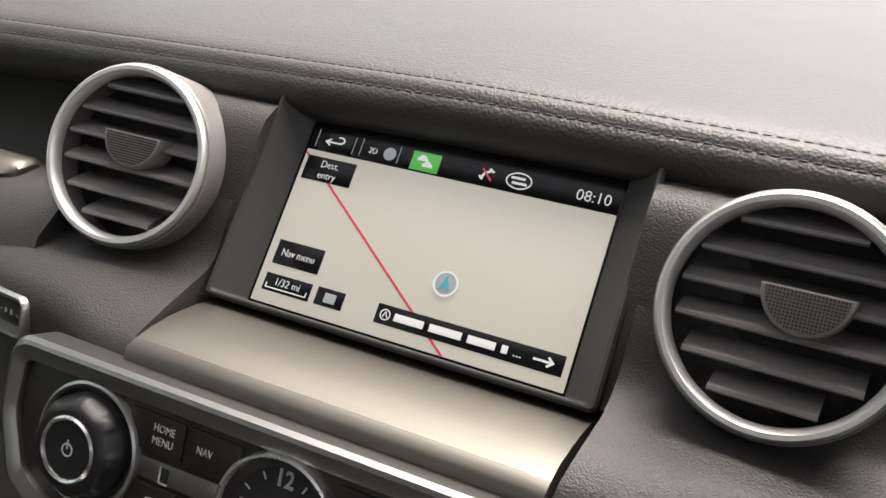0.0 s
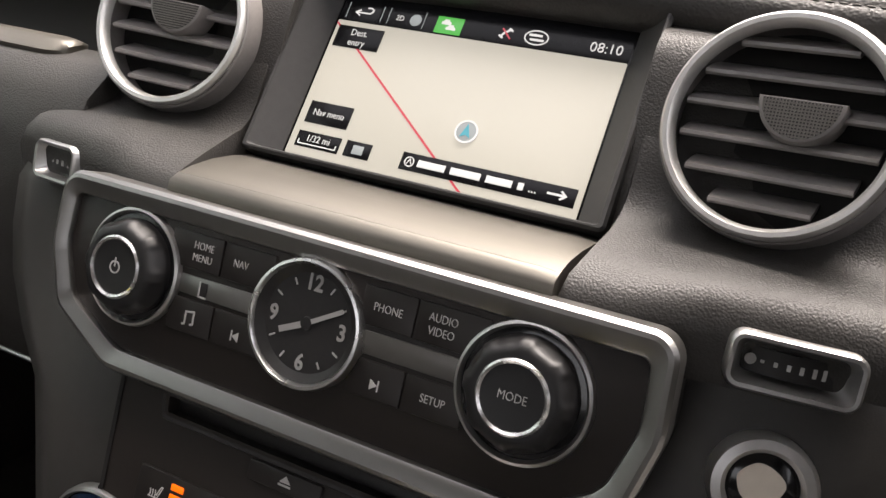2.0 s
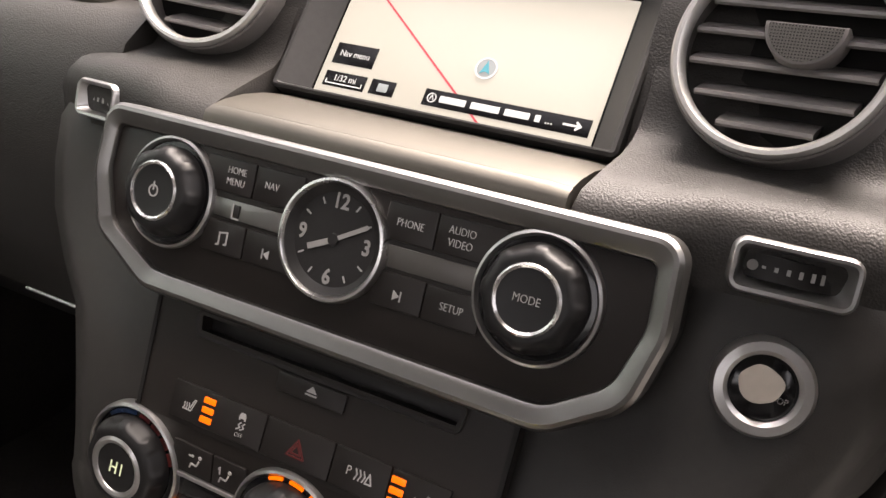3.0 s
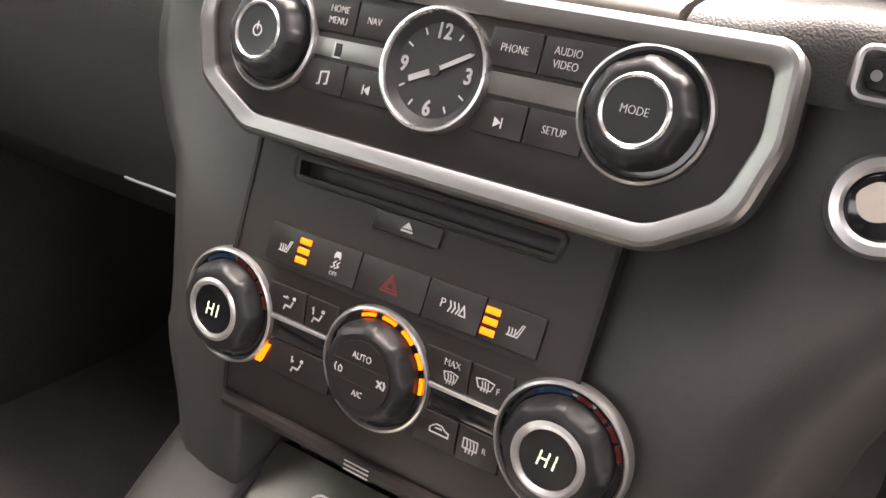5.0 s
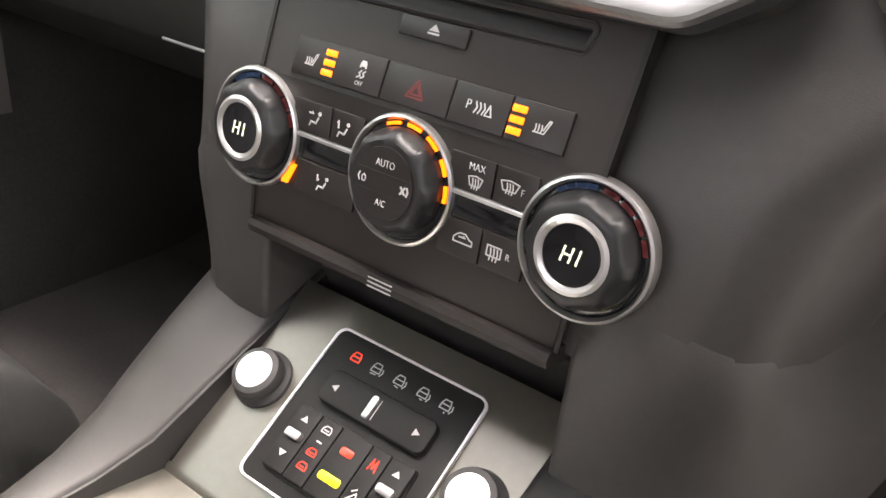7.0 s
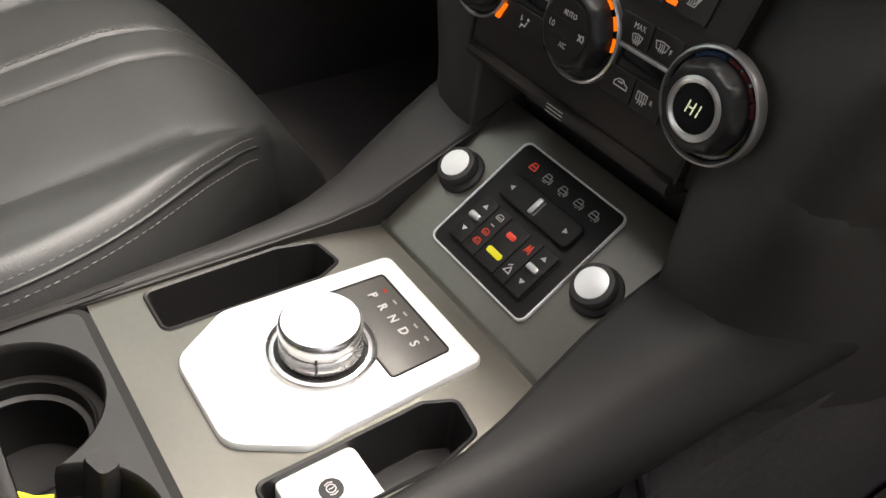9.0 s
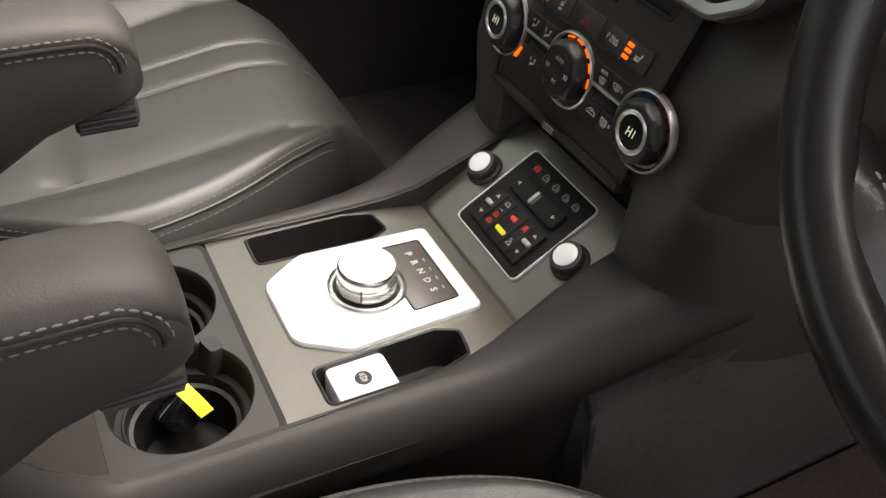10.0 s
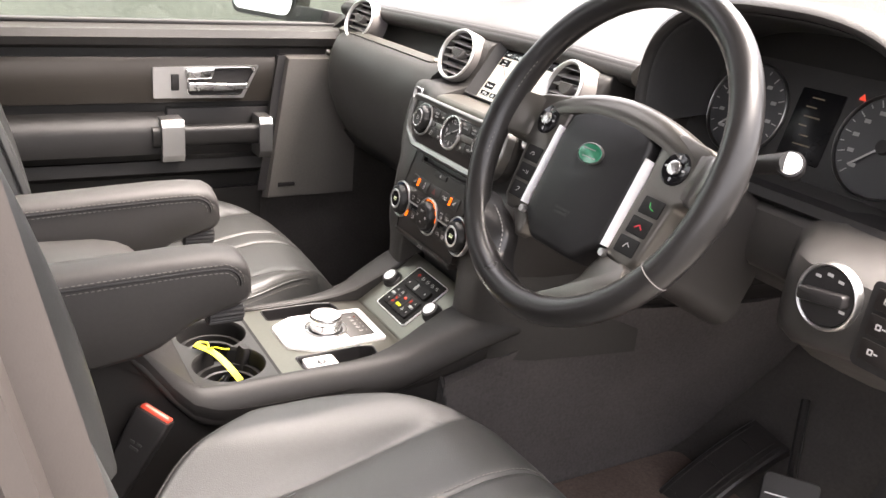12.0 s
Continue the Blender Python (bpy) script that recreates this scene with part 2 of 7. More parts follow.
def rounded(pts, r, seg=5):
    """A polygon with rounded corners. r: one radius or one for each corner."""
    out = []
    n = len(pts)
    for i, p in enumerate(pts):
        rad = r[i] if isinstance(r, (list, tuple)) else r
        p, a, b = Vector(p), Vector(pts[i - 1]), Vector(pts[(i + 1) % n])
        da, db = (a - p), (b - p)
        k = math.tan(da.angle(db) / 2)
        d = min(rad / max(k, 1e-4), da.length * 0.48, db.length * 0.48)
        rad = d * k
        s, e = p + da.normalized() * d, p + db.normalized() * d
        c = p + (da.normalized() + db.normalized()).normalized() * math.hypot(d, rad)
        a0 = math.atan2(s.y - c.y, s.x - c.x)
        a1 = math.atan2(e.y - c.y, e.x - c.x)
        turn = (a1 - a0 + math.pi) % (2 * math.pi) - math.pi
        for q in range(seg + 1):
            t = a0 + turn * q / seg
            out.append((c.x + rad * math.cos(t), c.y + rad * math.sin(t)))
    return out


def rrect(w, h, r, seg=5, x=0, y=0):
    return [(px + x, py + y) for px, py in rounded([(-w / 2, -h / 2), (w / 2, -h / 2), (w / 2, h / 2), (-w / 2, h / 2)], r, seg)]


def grow(pts, d):
    """An outline moved outwards (counter-clockwise points)."""
    out = []
    n = len(pts)
    for i in range(n):
        a, p, b = Vector(pts[i - 1]), Vector(pts[i]), Vector(pts[(i + 1) % n])
        e1, e2 = (p - a), (b - p)
        if e1.length < 1e-9 or e2.length < 1e-9:
            out.append(tuple(p))
            continue
        n1, n2 = Vector((e1.y, -e1.x)).normalized(), Vector((e2.y, -e2.x)).normalized()
        v = (n1 + n2)
        v = v.normalized() / max(0.35, v.length / 2) if v.length > 1e-6 else n1
        out.append((p.x + v.x * d, p.y + v.y * d))
    return out


def resample(pts, n):
    """The same closed outline with n evenly spaced points."""
    P = [Vector(p) for p in pts] + [Vector(pts[0])]
    run = [0.0]
    for a, b in zip(P, P[1:]):
        run.append(run[-1] + (b - a).length)
    out, i = [], 0
    for k in range(n):
        s = run[-1] * k / n
        while run[i + 1] < s:
            i += 1
        q = P[i].lerp(P[i + 1], (s - run[i]) / max(1e-9, run[i + 1] - run[i]))
        out.append((q.x, q.y))
    return out


def slab(outline, h0, h1, bev=0.0008, bm=None, crown=0.0):
    """A plate of the given outline with softened upper edges."""
    rows = [[(x, y, h0) for x, y in outline], [(x, y, h1 - bev) for x, y in outline],
            [(x, y, h1 - bev * 0.3) for x, y in grow(outline, -bev * 0.3)], [(x, y, h1) for x, y in grow(outline, -bev)]]
    if crown:
        cx, cy = sum(p[0] for p in outline) / len(outline), sum(p[1] for p in outline) / len(outline)
        A, B = max(abs(p[0] - cx) for p in outline), max(abs(p[1] - cy) for p in outline)
        for k in (0.97, 0.9, 0.78, 0.64, 0.5, 0.36, 0.22, 0.1, 0.02):
            rows.append([(cx + (x - cx) * k, cy + (y - cy) * k, h1 + crown * (1 - (k * (x - cx) / A) ** 2) * (1 - (k * (y - cy) / B) ** 2) * min(1, (1 - k) * 8 + 0.02)) for x, y in grow(outline, -bev)])
    return loft(rows, bm=bm)


def band(outer, inner, h0, h1, bev=0.0012, bm=None):
    """A closed border between two outlines with the same number of points."""
    rows = [[(x, y, h0) for x, y in outer], [(x, y, h1 - bev) for x, y in outer], [(x, y, h1) for x, y in grow(outer, -bev)],
            [(x, y, h1) for x, y in grow(inner, bev)], [(x, y, h1 - bev) for x, y in inner], [(x, y, h0) for x, y in inner]]
    return loft(rows, loop=True, caps=False, bm=bm)


def holed(outer, holes, h, depth, bm=None, walls=True):
    """A plate at height h with holes whose walls go down by depth."""
    bm = bm or bmesh.new()
    edges = []
    for pts in [outer] + list(holes):
        vs = [bm.verts.new((x, y, h)) for x, y in pts]
        edges += [bm.edges.new((vs[i], vs[(i + 1) % len(vs)])) for i in range(len(vs))]
    bmesh.ops.triangle_fill(bm, edges=edges, use_beauty=True)
    if walls:
        for pts in [outer] + list(holes):
            loft([[(x, y, h) for x, y in pts], [(x, y, h - depth) for x, y in pts]], caps=False, bm=bm)
    return bm


def box(x0, x1, y0, y1, z0, z1, bev=0.0, seg=2, bm=None):
    b = bmesh.new()
    bmesh.ops.create_cube(b, size=1)
    for v in b.verts:
        v.co = ((x0 + x1) / 2 + v.co.x * (x1 - x0), (y0 + y1) / 2 + v.co.y * (y1 - y0), (z0 + z1) / 2 + v.co.z * (z1 - z0))
    if bev:
        bmesh.ops.bevel(b, geom=b.edges[:], offset=bev, segments=seg, profile=0.5, affect="EDGES")
    if bm is None:
        return b
    me = bpy.data.meshes.new("tmp")
    b.to_mesh(me)
    b.free()
    bm.from_mesh(me)
    bpy.data.meshes.remove(me)
    return bm


def smooth_path(pts, n=8, closed=False):
    """A smooth curve through points."""
    P = [Vector(p) for p in pts]
    out = []
    m = len(P)
    for i in range(m if closed else m - 1):
        p0, p1 = P[i - 1] if (i or closed) else P[0], P[i]
        p2 = P[(i + 1) % m]
        p3 = P[(i + 2) % m] if (closed or i + 2 < m) else p2
        for k in range(n):
            t = k / n
            out.append(0.5 * ((2 * p1) + (p2 - p0) * t + (2 * p0 - 5 * p1 + 4 * p2 - p3) * t * t + (3 * p1 - p0 - 3 * p2 + p3) * t ** 3))
    if not closed:
        out.append(P[-1])
    return out


def tube(pts, r, n=8, closed=False, bm=None, flat=1.0):
    """A round bar along points. r: one radius or a function of the share of the way."""
    rows = []
    m = len(pts)
    ref = Vector((0.13, 0.21, 0.97))
    for i, p in enumerate(pts):
        a = pts[i - 1] if (i or closed) else pts[0]
        b = pts[(i + 1) % m] if (closed or i + 1 < m) else pts[-1]
        d = (Vector(b) - Vector(a)).normalized()
        u = d.cross(ref).normalized()
        w = u.cross(d)
        rad = r(i / max(1, m - 1)) if callable(r) else r
        rows.append([Vector(p) + u * rad * math.cos(2 * math.pi * k / n) + w * rad * flat * math.sin(2 * math.pi * k / n) for k in range(n)])
    return loft(rows, loop=closed, caps=not closed, bm=bm)


def stitches(pts, length=0.0035, gap=0.0022, r=0.0005, bm=None):
    """A row of thread stitches along points that lie on a surface."""
    bm = bm or bmesh.new()
    P = [Vector(p) for p in pts]
    run, acc = [0.0], 0.0
    for a, b in zip(P, P[1:]):
        acc += (b - a).length
        run.append(acc)

    def at(s):
        for i in range(len(P) - 1):
            if run[i + 1] >= s:
                k = (s - run[i]) / max(1e-9, run[i + 1] - run[i])
                return P[i].lerp(P[i + 1], k)
        return P[-1]
    s = 0.0
    while s + length < acc:
        tube([at(s), at(s + length * 0.5), at(s + length)], lambda k: r * (1.0 if 0.2 < k < 0.8 else 0.55), 5, bm=bm)
        s += length + gap
    return bm


def ribbon(lines, w, h=0.0, t=0.00025, bm=None):
    """Printed strokes: flat lines of width w on a face at height h."""
    bm = bm or bmesh.new()
    for ln in lines:
        for a, b in zip(ln, ln[1:]):
            a, b = Vector((*a, 0)), Vector((*b, 0))
            d = (b - a)
            if d.length < 1e-7:
                continue
            d.normalize()
            nrm = Vector((-d.y, d.x, 0)) * w / 2
            a, b = a - d * w * 0.35, b + d * w * 0.35
            loft([[(q.x, q.y, h + z) for q in (a + nrm, a - nrm, b - nrm, b + nrm)] for z in (0, t)], bm=bm)
    return bm


def lettering(words, size, x, y, h, material, parent, name="lettering", squash=0.9, bold=-0.00007, label="", t=0.0002, spin=0.0):
    """Words in the built-in font, centred at (x, y) on a face at height h."""
    cu = bpy.data.curves.new("words", "FONT")
    cu.body, cu.size, cu.align_x, cu.align_y, cu.extrude, cu.offset, cu.resolution_u = words, size, "CENTER", "CENTER", t, bold, 3
    tmp = bpy.data.objects.new("words", cu)
    scene.collection.objects.link(tmp)
    dg = bpy.context.evaluated_depsgraph_get()
    me = bpy.data.meshes.new_from_object(tmp.evaluated_get(dg))
    bpy.data.objects.remove(tmp)
    bpy.data.curves.remove(cu)
    me.transform(Matrix.Translation((x, y, h)) @ Matrix.Rotation(spin, 4, "Z") @ Matrix.Diagonal((squash, 1, 1, 1)))
    me.materials.clear()
    me.materials.append(material)
    me.name = name
    ob = new(name, me)
    ob.parent = parent
    return tagged(ob, label)


# ---------------------------------------------------------------- setting: ground, shell, floor
single("ground", box(-40, 40, -40, 40, -0.62, -0.5), M_ASPHALT, "worn grey asphalt forecourt around the car", "ground", kind="structure")
single("floor", box(-0.74, 0.76, -1.9, 0.34, -0.03, 0.19), M_CARPET, "black carpeted cabin floor of the car", "floor", kind="structure")
single("toe_board", loft([[(x, y, z) for y, z in ((0.26, 0.188), (0.32, 0.196), (0.37, 0.215), (0.42, 0.25), (0.47, 0.30), (0.51, 0.36), (0.54, 0.43), (0.555, 0.52), (0.56, 0.66), (0.60, 0.66), (0.60, 0.30), (0.50, 0.18), (0.26, 0.15))] for x in (-0.74, 0.76)]),
       M_CARPET, "black carpeted toe board under the dashboard", "floor", kind="structure", angle=60)
def roof_z(x):
    return 1.40 - 0.05 * (x / 0.7) ** 2


# unseen roof; its off-centre opening is added to steer top light onto the seats
ROOF = bmesh.new()
for xa, xb, ya, yb in ((-0.68, -0.54, -1.95, 0.03), (0.16, 0.68, -1.95, 0.03), (-0.54, 0.16, -1.95, -0.48), (-0.54, 0.16, -0.08, 0.03)):
    loft([[(x, y, roof_z(x)) for x in np.linspace(xa, xb, 9)] + [(x, y, roof_z(x) + 0.04) for x in np.linspace(xb, xa, 9)] for y in (ya, yb)], bm=ROOF)
single("ceiling", ROOF, M_ROOF, "grey cloth headliner, unseen, round an opening added to let in light", "ceiling", kind="structure")
# rear cabin: trimmed sides and tailgate under open window bands, posts up to the roof
single("wall_rear", box(-0.76, 0.76, -1.99, -1.95, 0, 0.90), M_GREY, "grey trimmed tailgate below the rear window", "wall", kind="structure")
for x0, nm in ((-0.78, "wall_passenger_rear"), (0.76, "wall_driver_rear")):
    single(nm, box(x0, x0 + 0.03, -1.95, -0.98, 0, 0.86), M_GREY, "grey trimmed side of the rear cabin", "wall", kind="structure")
    for y0 in (-1.99, -1.52):
        single("rear_post", box(x0, x0 + 0.04, y0, y0 + 0.09, 0.85, 1.37), M_GREY, "grey window post of the rear cabin", "pillar", kind="structure")
single("sill", loft([[(x, y, z) for x, z in ((0.74, -0.03), (0.74, 0.03), (0.78, 0.05), (0.88, 0.03), (0.90, -0.12), (0.80, -0.15))] for y in (-0.95, 0.45)]),
       M_BODY, "dark painted door sill with worn edge", "sill", kind="structure")
for x0, y0, nm in ((-0.77, -0.17, "kick_panel_passenger"), (0.735, 0.30, "kick_panel_driver")):
    single(nm, box(x0, x0 + 0.045, y0, 0.62, -0.03, 0.80), M_CARPET, "black carpeted side of the footwell", "wall", kind="structure")
# front pillars and the cowl below the windscreen
for sx in (-1, 1):
    single("pillar", loft([[(sx * (px + dx), py + dy, pz) for dx, dy in ((-0.04, -0.03), (0.03, -0.03), (0.04, 0.04), (-0.03, 0.04))]
                           for px, py, pz in ((0.76, 0.62, 0.90), (0.72, 0.30, 1.15), (0.66, 0.03, 1.39))]), M_GREY, "grey windscreen pillar", "pillar", kind="structure")
single("windscreen_header", box(-0.66, 0.66, -0.01, 0.07, 1.345, 1.41, 0.015), M_ROOF, "grey roof rail above the windscreen", "trim", kind="structure")
single("cowl", box(-0.76, 0.76, 0.66, 0.78, 0.80, 0.935, 0.01), M_BLACK, "black cowl under the windscreen", "trim", kind="structure")
# added wall, out of view: hides low sky and bounces light through the driver's opening
single("light_wall_driver", box(2.6, 2.8, -7, 4.5, -0.5, 1.3), M_BOUNCEWALL, "added unseen pale wall that shapes the light on the driver's side", "wall", kind="structure")
single("backdrop", box(-4.2, -4.0, -9, 9, -0.5, 1.3), M_MIRRORWALL, "grey rendered wall beside the parked car", "wall", kind="structure")
# bonnet ahead of the windscreen
single("bonnet", loft([[(x, y, z - 0.06 * (x / 0.85) ** 2) for x in np.linspace(-0.85, 0.85, 15)] + [(x, y, z - 0.3) for x in np.linspace(0.85, -0.85, 15)]
                       for y, z in ((0.78, 0.90), (1.1, 0.91), (1.6, 0.88), (1.95, 0.80))]), M_BODY, "dark painted bonnet beyond the windscreen", "bonnet", kind="structure")
# driver's centre pillar with its rubber door seal
pil = []
for z, y in ((0.0, -0.66), (0.45, -0.66), (0.70, -0.683), (0.85, -0.709), (0.98, -0.735), (1.2, -0.775), (1.4, -0.81)):
    pil.append([(0.73, y - 0.16, z), (0.73, y - 0.035, z), (0.755, y - 0.022, z), (0.80, y - 0.024, z), (0.815, y - 0.03, z), (0.90, y - 0.045, z), (0.905, y - 0.16, z)])
pillar_b = single("centre_pillar", loft(pil), M_BODY, "dark grey painted centre pillar beside the driver's seat", "pillar", kind="structure")
seal = []
for z, y in ((0.05, -0.66), (0.45, -0.66), (0.70, -0.683), (0.85, -0.709), (0.98, -0.735), (1.2, -0.775), (1.38, -0.81)):
    seal.append([(0.842, y - 0.026, z), (0.836, y - 0.010, z), (0.838, y - 0.001, z), (0.846, y, z), (0.853, y - 0.007, z), (0.856, y - 0.016, z), (0.865, y - 0.020, z), (0.874, y - 0.018, z), (0.880, y - 0.026, z), (0.878, y - 0.042, z)])
part("door_seal", loft(seal), M_SEAL, pillar_b, "brownish grey rubber door seal with a raised lip")

# ---------------------------------------------------------------- dashboard
dash = thing("dashboard", "dark grey leather-topped dashboard with stitched front edge", "dashboard", pose(0, 0.3, 0.5))


def pad_profile(x):
    k = max(0.0, (abs(x) - 0.5) / 0.22) ** 2 * 0.02
    prof = [(0.110, 0.864), (0.075, 0.870), (0.056, 0.877), (0.0490, 0.882), (0.0458, 0.8875), (0.0450, 0.8930), (0.0464, 0.8972), (0.0487, 0.9000), (0.0499, 0.9006), (0.0503, 0.9014), (0.0518, 0.9034), (0.0543, 0.9054),
            (0.0568, 0.9064), (0.0582, 0.9063), (0.0589, 0.9061), (0.0602, 0.9070), (0.0640, 0.9086), (0.075, 0.9108), (0.10, 0.9140), (0.16, 0.920), (0.25, 0.926), (0.38, 0.932), (0.52, 0.937), (0.66, 0.940), (0.66, 0.86)]
    return [(x, y - k, z - 0.008 * (x / 0.72) ** 2 + 0.026 * min(0, x)) for y, z in prof]


part("top_pad", local(loft([pad_profile(x) for x in np.linspace(-0.72, 0.236, 40)], closed=True), dash), M_PAD, dash, "pebbled dark grey leather top pad")
part("rear_pad", local(loft([[(x, y, z - 0.008 * (x / 0.72) ** 2) for y, z in ((0.24, 0.86), (0.24, 0.9255), (0.38, 0.932), (0.52, 0.937), (0.66, 0.940), (0.66, 0.86))] for x in np.linspace(0.236, 0.72, 12)]), dash), M_PAD, dash, "pebbled leather pad behind the instrument hood")
for dy, z in ((0.0498, 0.9010), (0.0588, 0.9066)):
    part("stitching", local(stitches([(x, dy, z - 0.008 * (x / 0.72) ** 2 + 0.026 * min(0, x)) for x in np.linspace(-0.72, 0.234, 33)], 0.0034, 0.0018, 0.00042), dash), M_DSTITCH, dash, "row of dark stitching along the pad")
# recess under the pad, behind the vents
part("recess_panel", local(loft([[(x, 0.125, 0.87), (x, 0.098, 0.862), (x, 0.075, 0.82), (x, 0.04, 0.80), (x, 0.02, 0.79), (x, 0.16, 0.74)] for x in (-0.72, -0.21)], closed=True), dash), M_SOFT, dash, "black open shelf")
# passenger side: rounded glovebox face
gx = list(np.linspace(-0.70, -0.188, 25))


def glove(x):
    e = max(0.0, (-0.60 - x) / 0.10) ** 2 * 0.05
    prof = [(0.075, 0.800), (0.045, 0.822), (0.018, 0.829), (-0.006, 0.826), (-0.024, 0.812), (-0.036, 0.785), (-0.042, 0.745), (-0.036, 0.70), (-0.014, 0.645), (0.012, 0.608), (0.020, 0.600), (0.05, 0.603), (0.2, 0.62), (0.2, 0.78)]
    return [(x, y + e, z) for y, z in prof]


part("glovebox_lid", local(loft([glove(x) for x in gx]), dash), M_GRAIN, dash, "rounded dark grey glovebox face")
part("lock_button", local(loft([[(-0.655 + r * math.cos(a), -0.030 - h, 0.778 + r * math.sin(a)) for a in np.linspace(0, 2 * math.pi, 20, endpoint=False)] for r, h in ((0.006, -0.004), (0.006, 0.002), (0.004, 0.003), (0.0035, 0.001))]), dash), M_GREY, dash, "small round lock in the glovebox end")
part("lower_panel", local(loft([[(x, 0.03, 0.597), (x, 0.06, 0.56), (x, 0.14, 0.53), (x, 0.3, 0.5), (x, 0.3, 0.6), (x, 0.1, 0.6)] for x in (-0.70, -0.15)]), dash), M_BLACK, dash, "black knee panel")
part("trim_strip", local(tube([Vector((x, 0.013, 0.6045)) for x in np.linspace(-0.345, -0.185, 8)], 0.0014, 6), dash), M_SILVER, dash, "thin bright strip under the glovebox")
part("end_trim", local(loft([[(x, y0, 0.8300), (x, (y0 + y1) / 2 + 0.004, 0.8345 - dz), (x, (y0 + y1) / 2 - 0.006, 0.8340 - dz), (x, y1, 0.8290), (x, y1 + 0.004, 0.815), (x, y0 - 0.002, 0.815)]
                         for x, y0, y1, dz in ((-0.66, 0.028, -0.003, 0), (-0.40, 0.028, -0.003, 0), (-0.247, 0.028, -0.003, 0), (-0.240, 0.025, -0.001, 0.0004), (-0.2355, 0.021, 0.003, 0.0012), (-0.2335, 0.017, 0.006, 0.003))]), dash), M_LEDGE, dash, "satin metal trim on the shelf lip")
# side panel at the passenger end
part("end_panel", local(loft([[(-0.715, y, z) for y, z in ((-0.108, 0.764), (0.065, 0.764), (0.065, 0.44), (-0.155, 0.44))], [(-0.690, y, z) for y, z in ((-0.104, 0.758), (0.060, 0.758), (0.060, 0.446), (-0.148, 0.446))]]), dash),
     M_GREY, dash, "light grey end panel beside the footwell")
part("panel_slot", local(box(-0.6905, -0.6885, -0.125, -0.085, 0.470, 0.480, 0.001), dash), M_BLACK, dash)
# driver side: lower dash
lowr = []
for x in np.linspace(0.195, 0.745, 23):
    k = min(1, max(0, (x - 0.56) / 0.08))
    k2 = k * k * (3 - 2 * k)
    y0 = 0.02 - 0.085 * k2
    zc = 0.7275 - 0.020 * k2 * (1 - min(1, max(0, (x - 0.63) / 0.115)))
    prof = [(0.20, 0.80), (y0 + 0.06, 0.812), (y0 + 0.02, 0.808), (y0 - 0.004, 0.795), (y0 - 0.012, 0.77), (y0 - 0.012, zc + 0.0225), (y0 - 0.009, zc + 0.0105), (y0 - 0.001, zc + 0.0025), (y0 + 0.010, zc), (y0 + 0.013, zc - 0.004), (y0 + 0.034, zc - 0.019), (y0 + 0.085, zc - 0.046), (y0 + 0.150, zc - 0.078), (0.28, 0.610), (0.36, 0.600), (0.36, 0.8)]
    lowr.append([(x, y, z) for y, z in prof])
part("driver_panel", local(loft(lowr), dash), M_SOFT, dash, "dark knee panel around the steering column")

# ---------------------------------------------------------------- centre stack body
RA = panel(0, -0.0838, 0.760, 0.30, 1.0)
CL = panel(0, -0.1065, 0.6685, 0.42, 1.0)
C2 = panel(0, -0.1105, 0.658, 0.14, 1.0)
SC = panel(0, 0.0, 0.8, 0.054, 0.076)
TP = panel(0, -0.170, 0.468, 0.075, 0.051)

stack = thing("centre_stack", "dark grained centre stack between the footwells", "centre stack", pose(0, 0.0, 0.5))


def stack_row(z, yf, w, wb, yb=0.16, rc=0.018, dip=0.006, flank=0.0):
    """One level of the stack: front at yf, half width w at the front corner, wb at the back, wider by flank towards the driver."""
    half = [(0.0, yf + dip), (w - rc * 2.2, yf + dip), (w - rc * 1.1, yf + dip * 0.6), (w - rc * 0.45, yf + rc * 0.35), (w - rc * 0.05, yf + rc * 1.1), (w + (wb - w) * 0.25, yf + 0.05), (w + (wb - w) * 0.6, yf + 0.10), (wb, yb)]
    right = [(x + flank * max(0.0, (x - 0.10) / (w - 0.10)), y, z) for x, y in half]
    left = [(-x, y, z) for x, y in half[:0:-1]]
    return left + right


rows = [stack_row(0.576, -0.1160, 0.160, 0.188, rc=0.024, flank=0.0045), stack_row(0.588, -0.1165, 0.162, 0.192, rc=0.024, flank=0.006), stack_row(0.62, -0.112, 0.162, 0.195, rc=0.024, flank=0.0105), stack_row(0.658, -0.1060, 0.166, 0.205, rc=0.025, flank=0.016),
        stack_row(0.682, -0.095, 0.180, 0.222, rc=0.028, flank=0.017), stack_row(0.70, -0.086, 0.200, 0.236, rc=0.030, flank=0.012), stack_row(0.722, -0.071, 0.220, 0.246, rc=0.026), stack_row(0.745, -0.0625, 0.226, 0.252, rc=0.024), stack_row(0.77, -0.0550, 0.229, 0.252, rc=0.026),
        stack_row(0.785, -0.0500, 0.229, 0.248, rc=0.038, dip=0.006)]
part("lower_body", local(loft(rows), stack), M_SOFT, stack, "dark soft-touch body of the stack", angle=60)
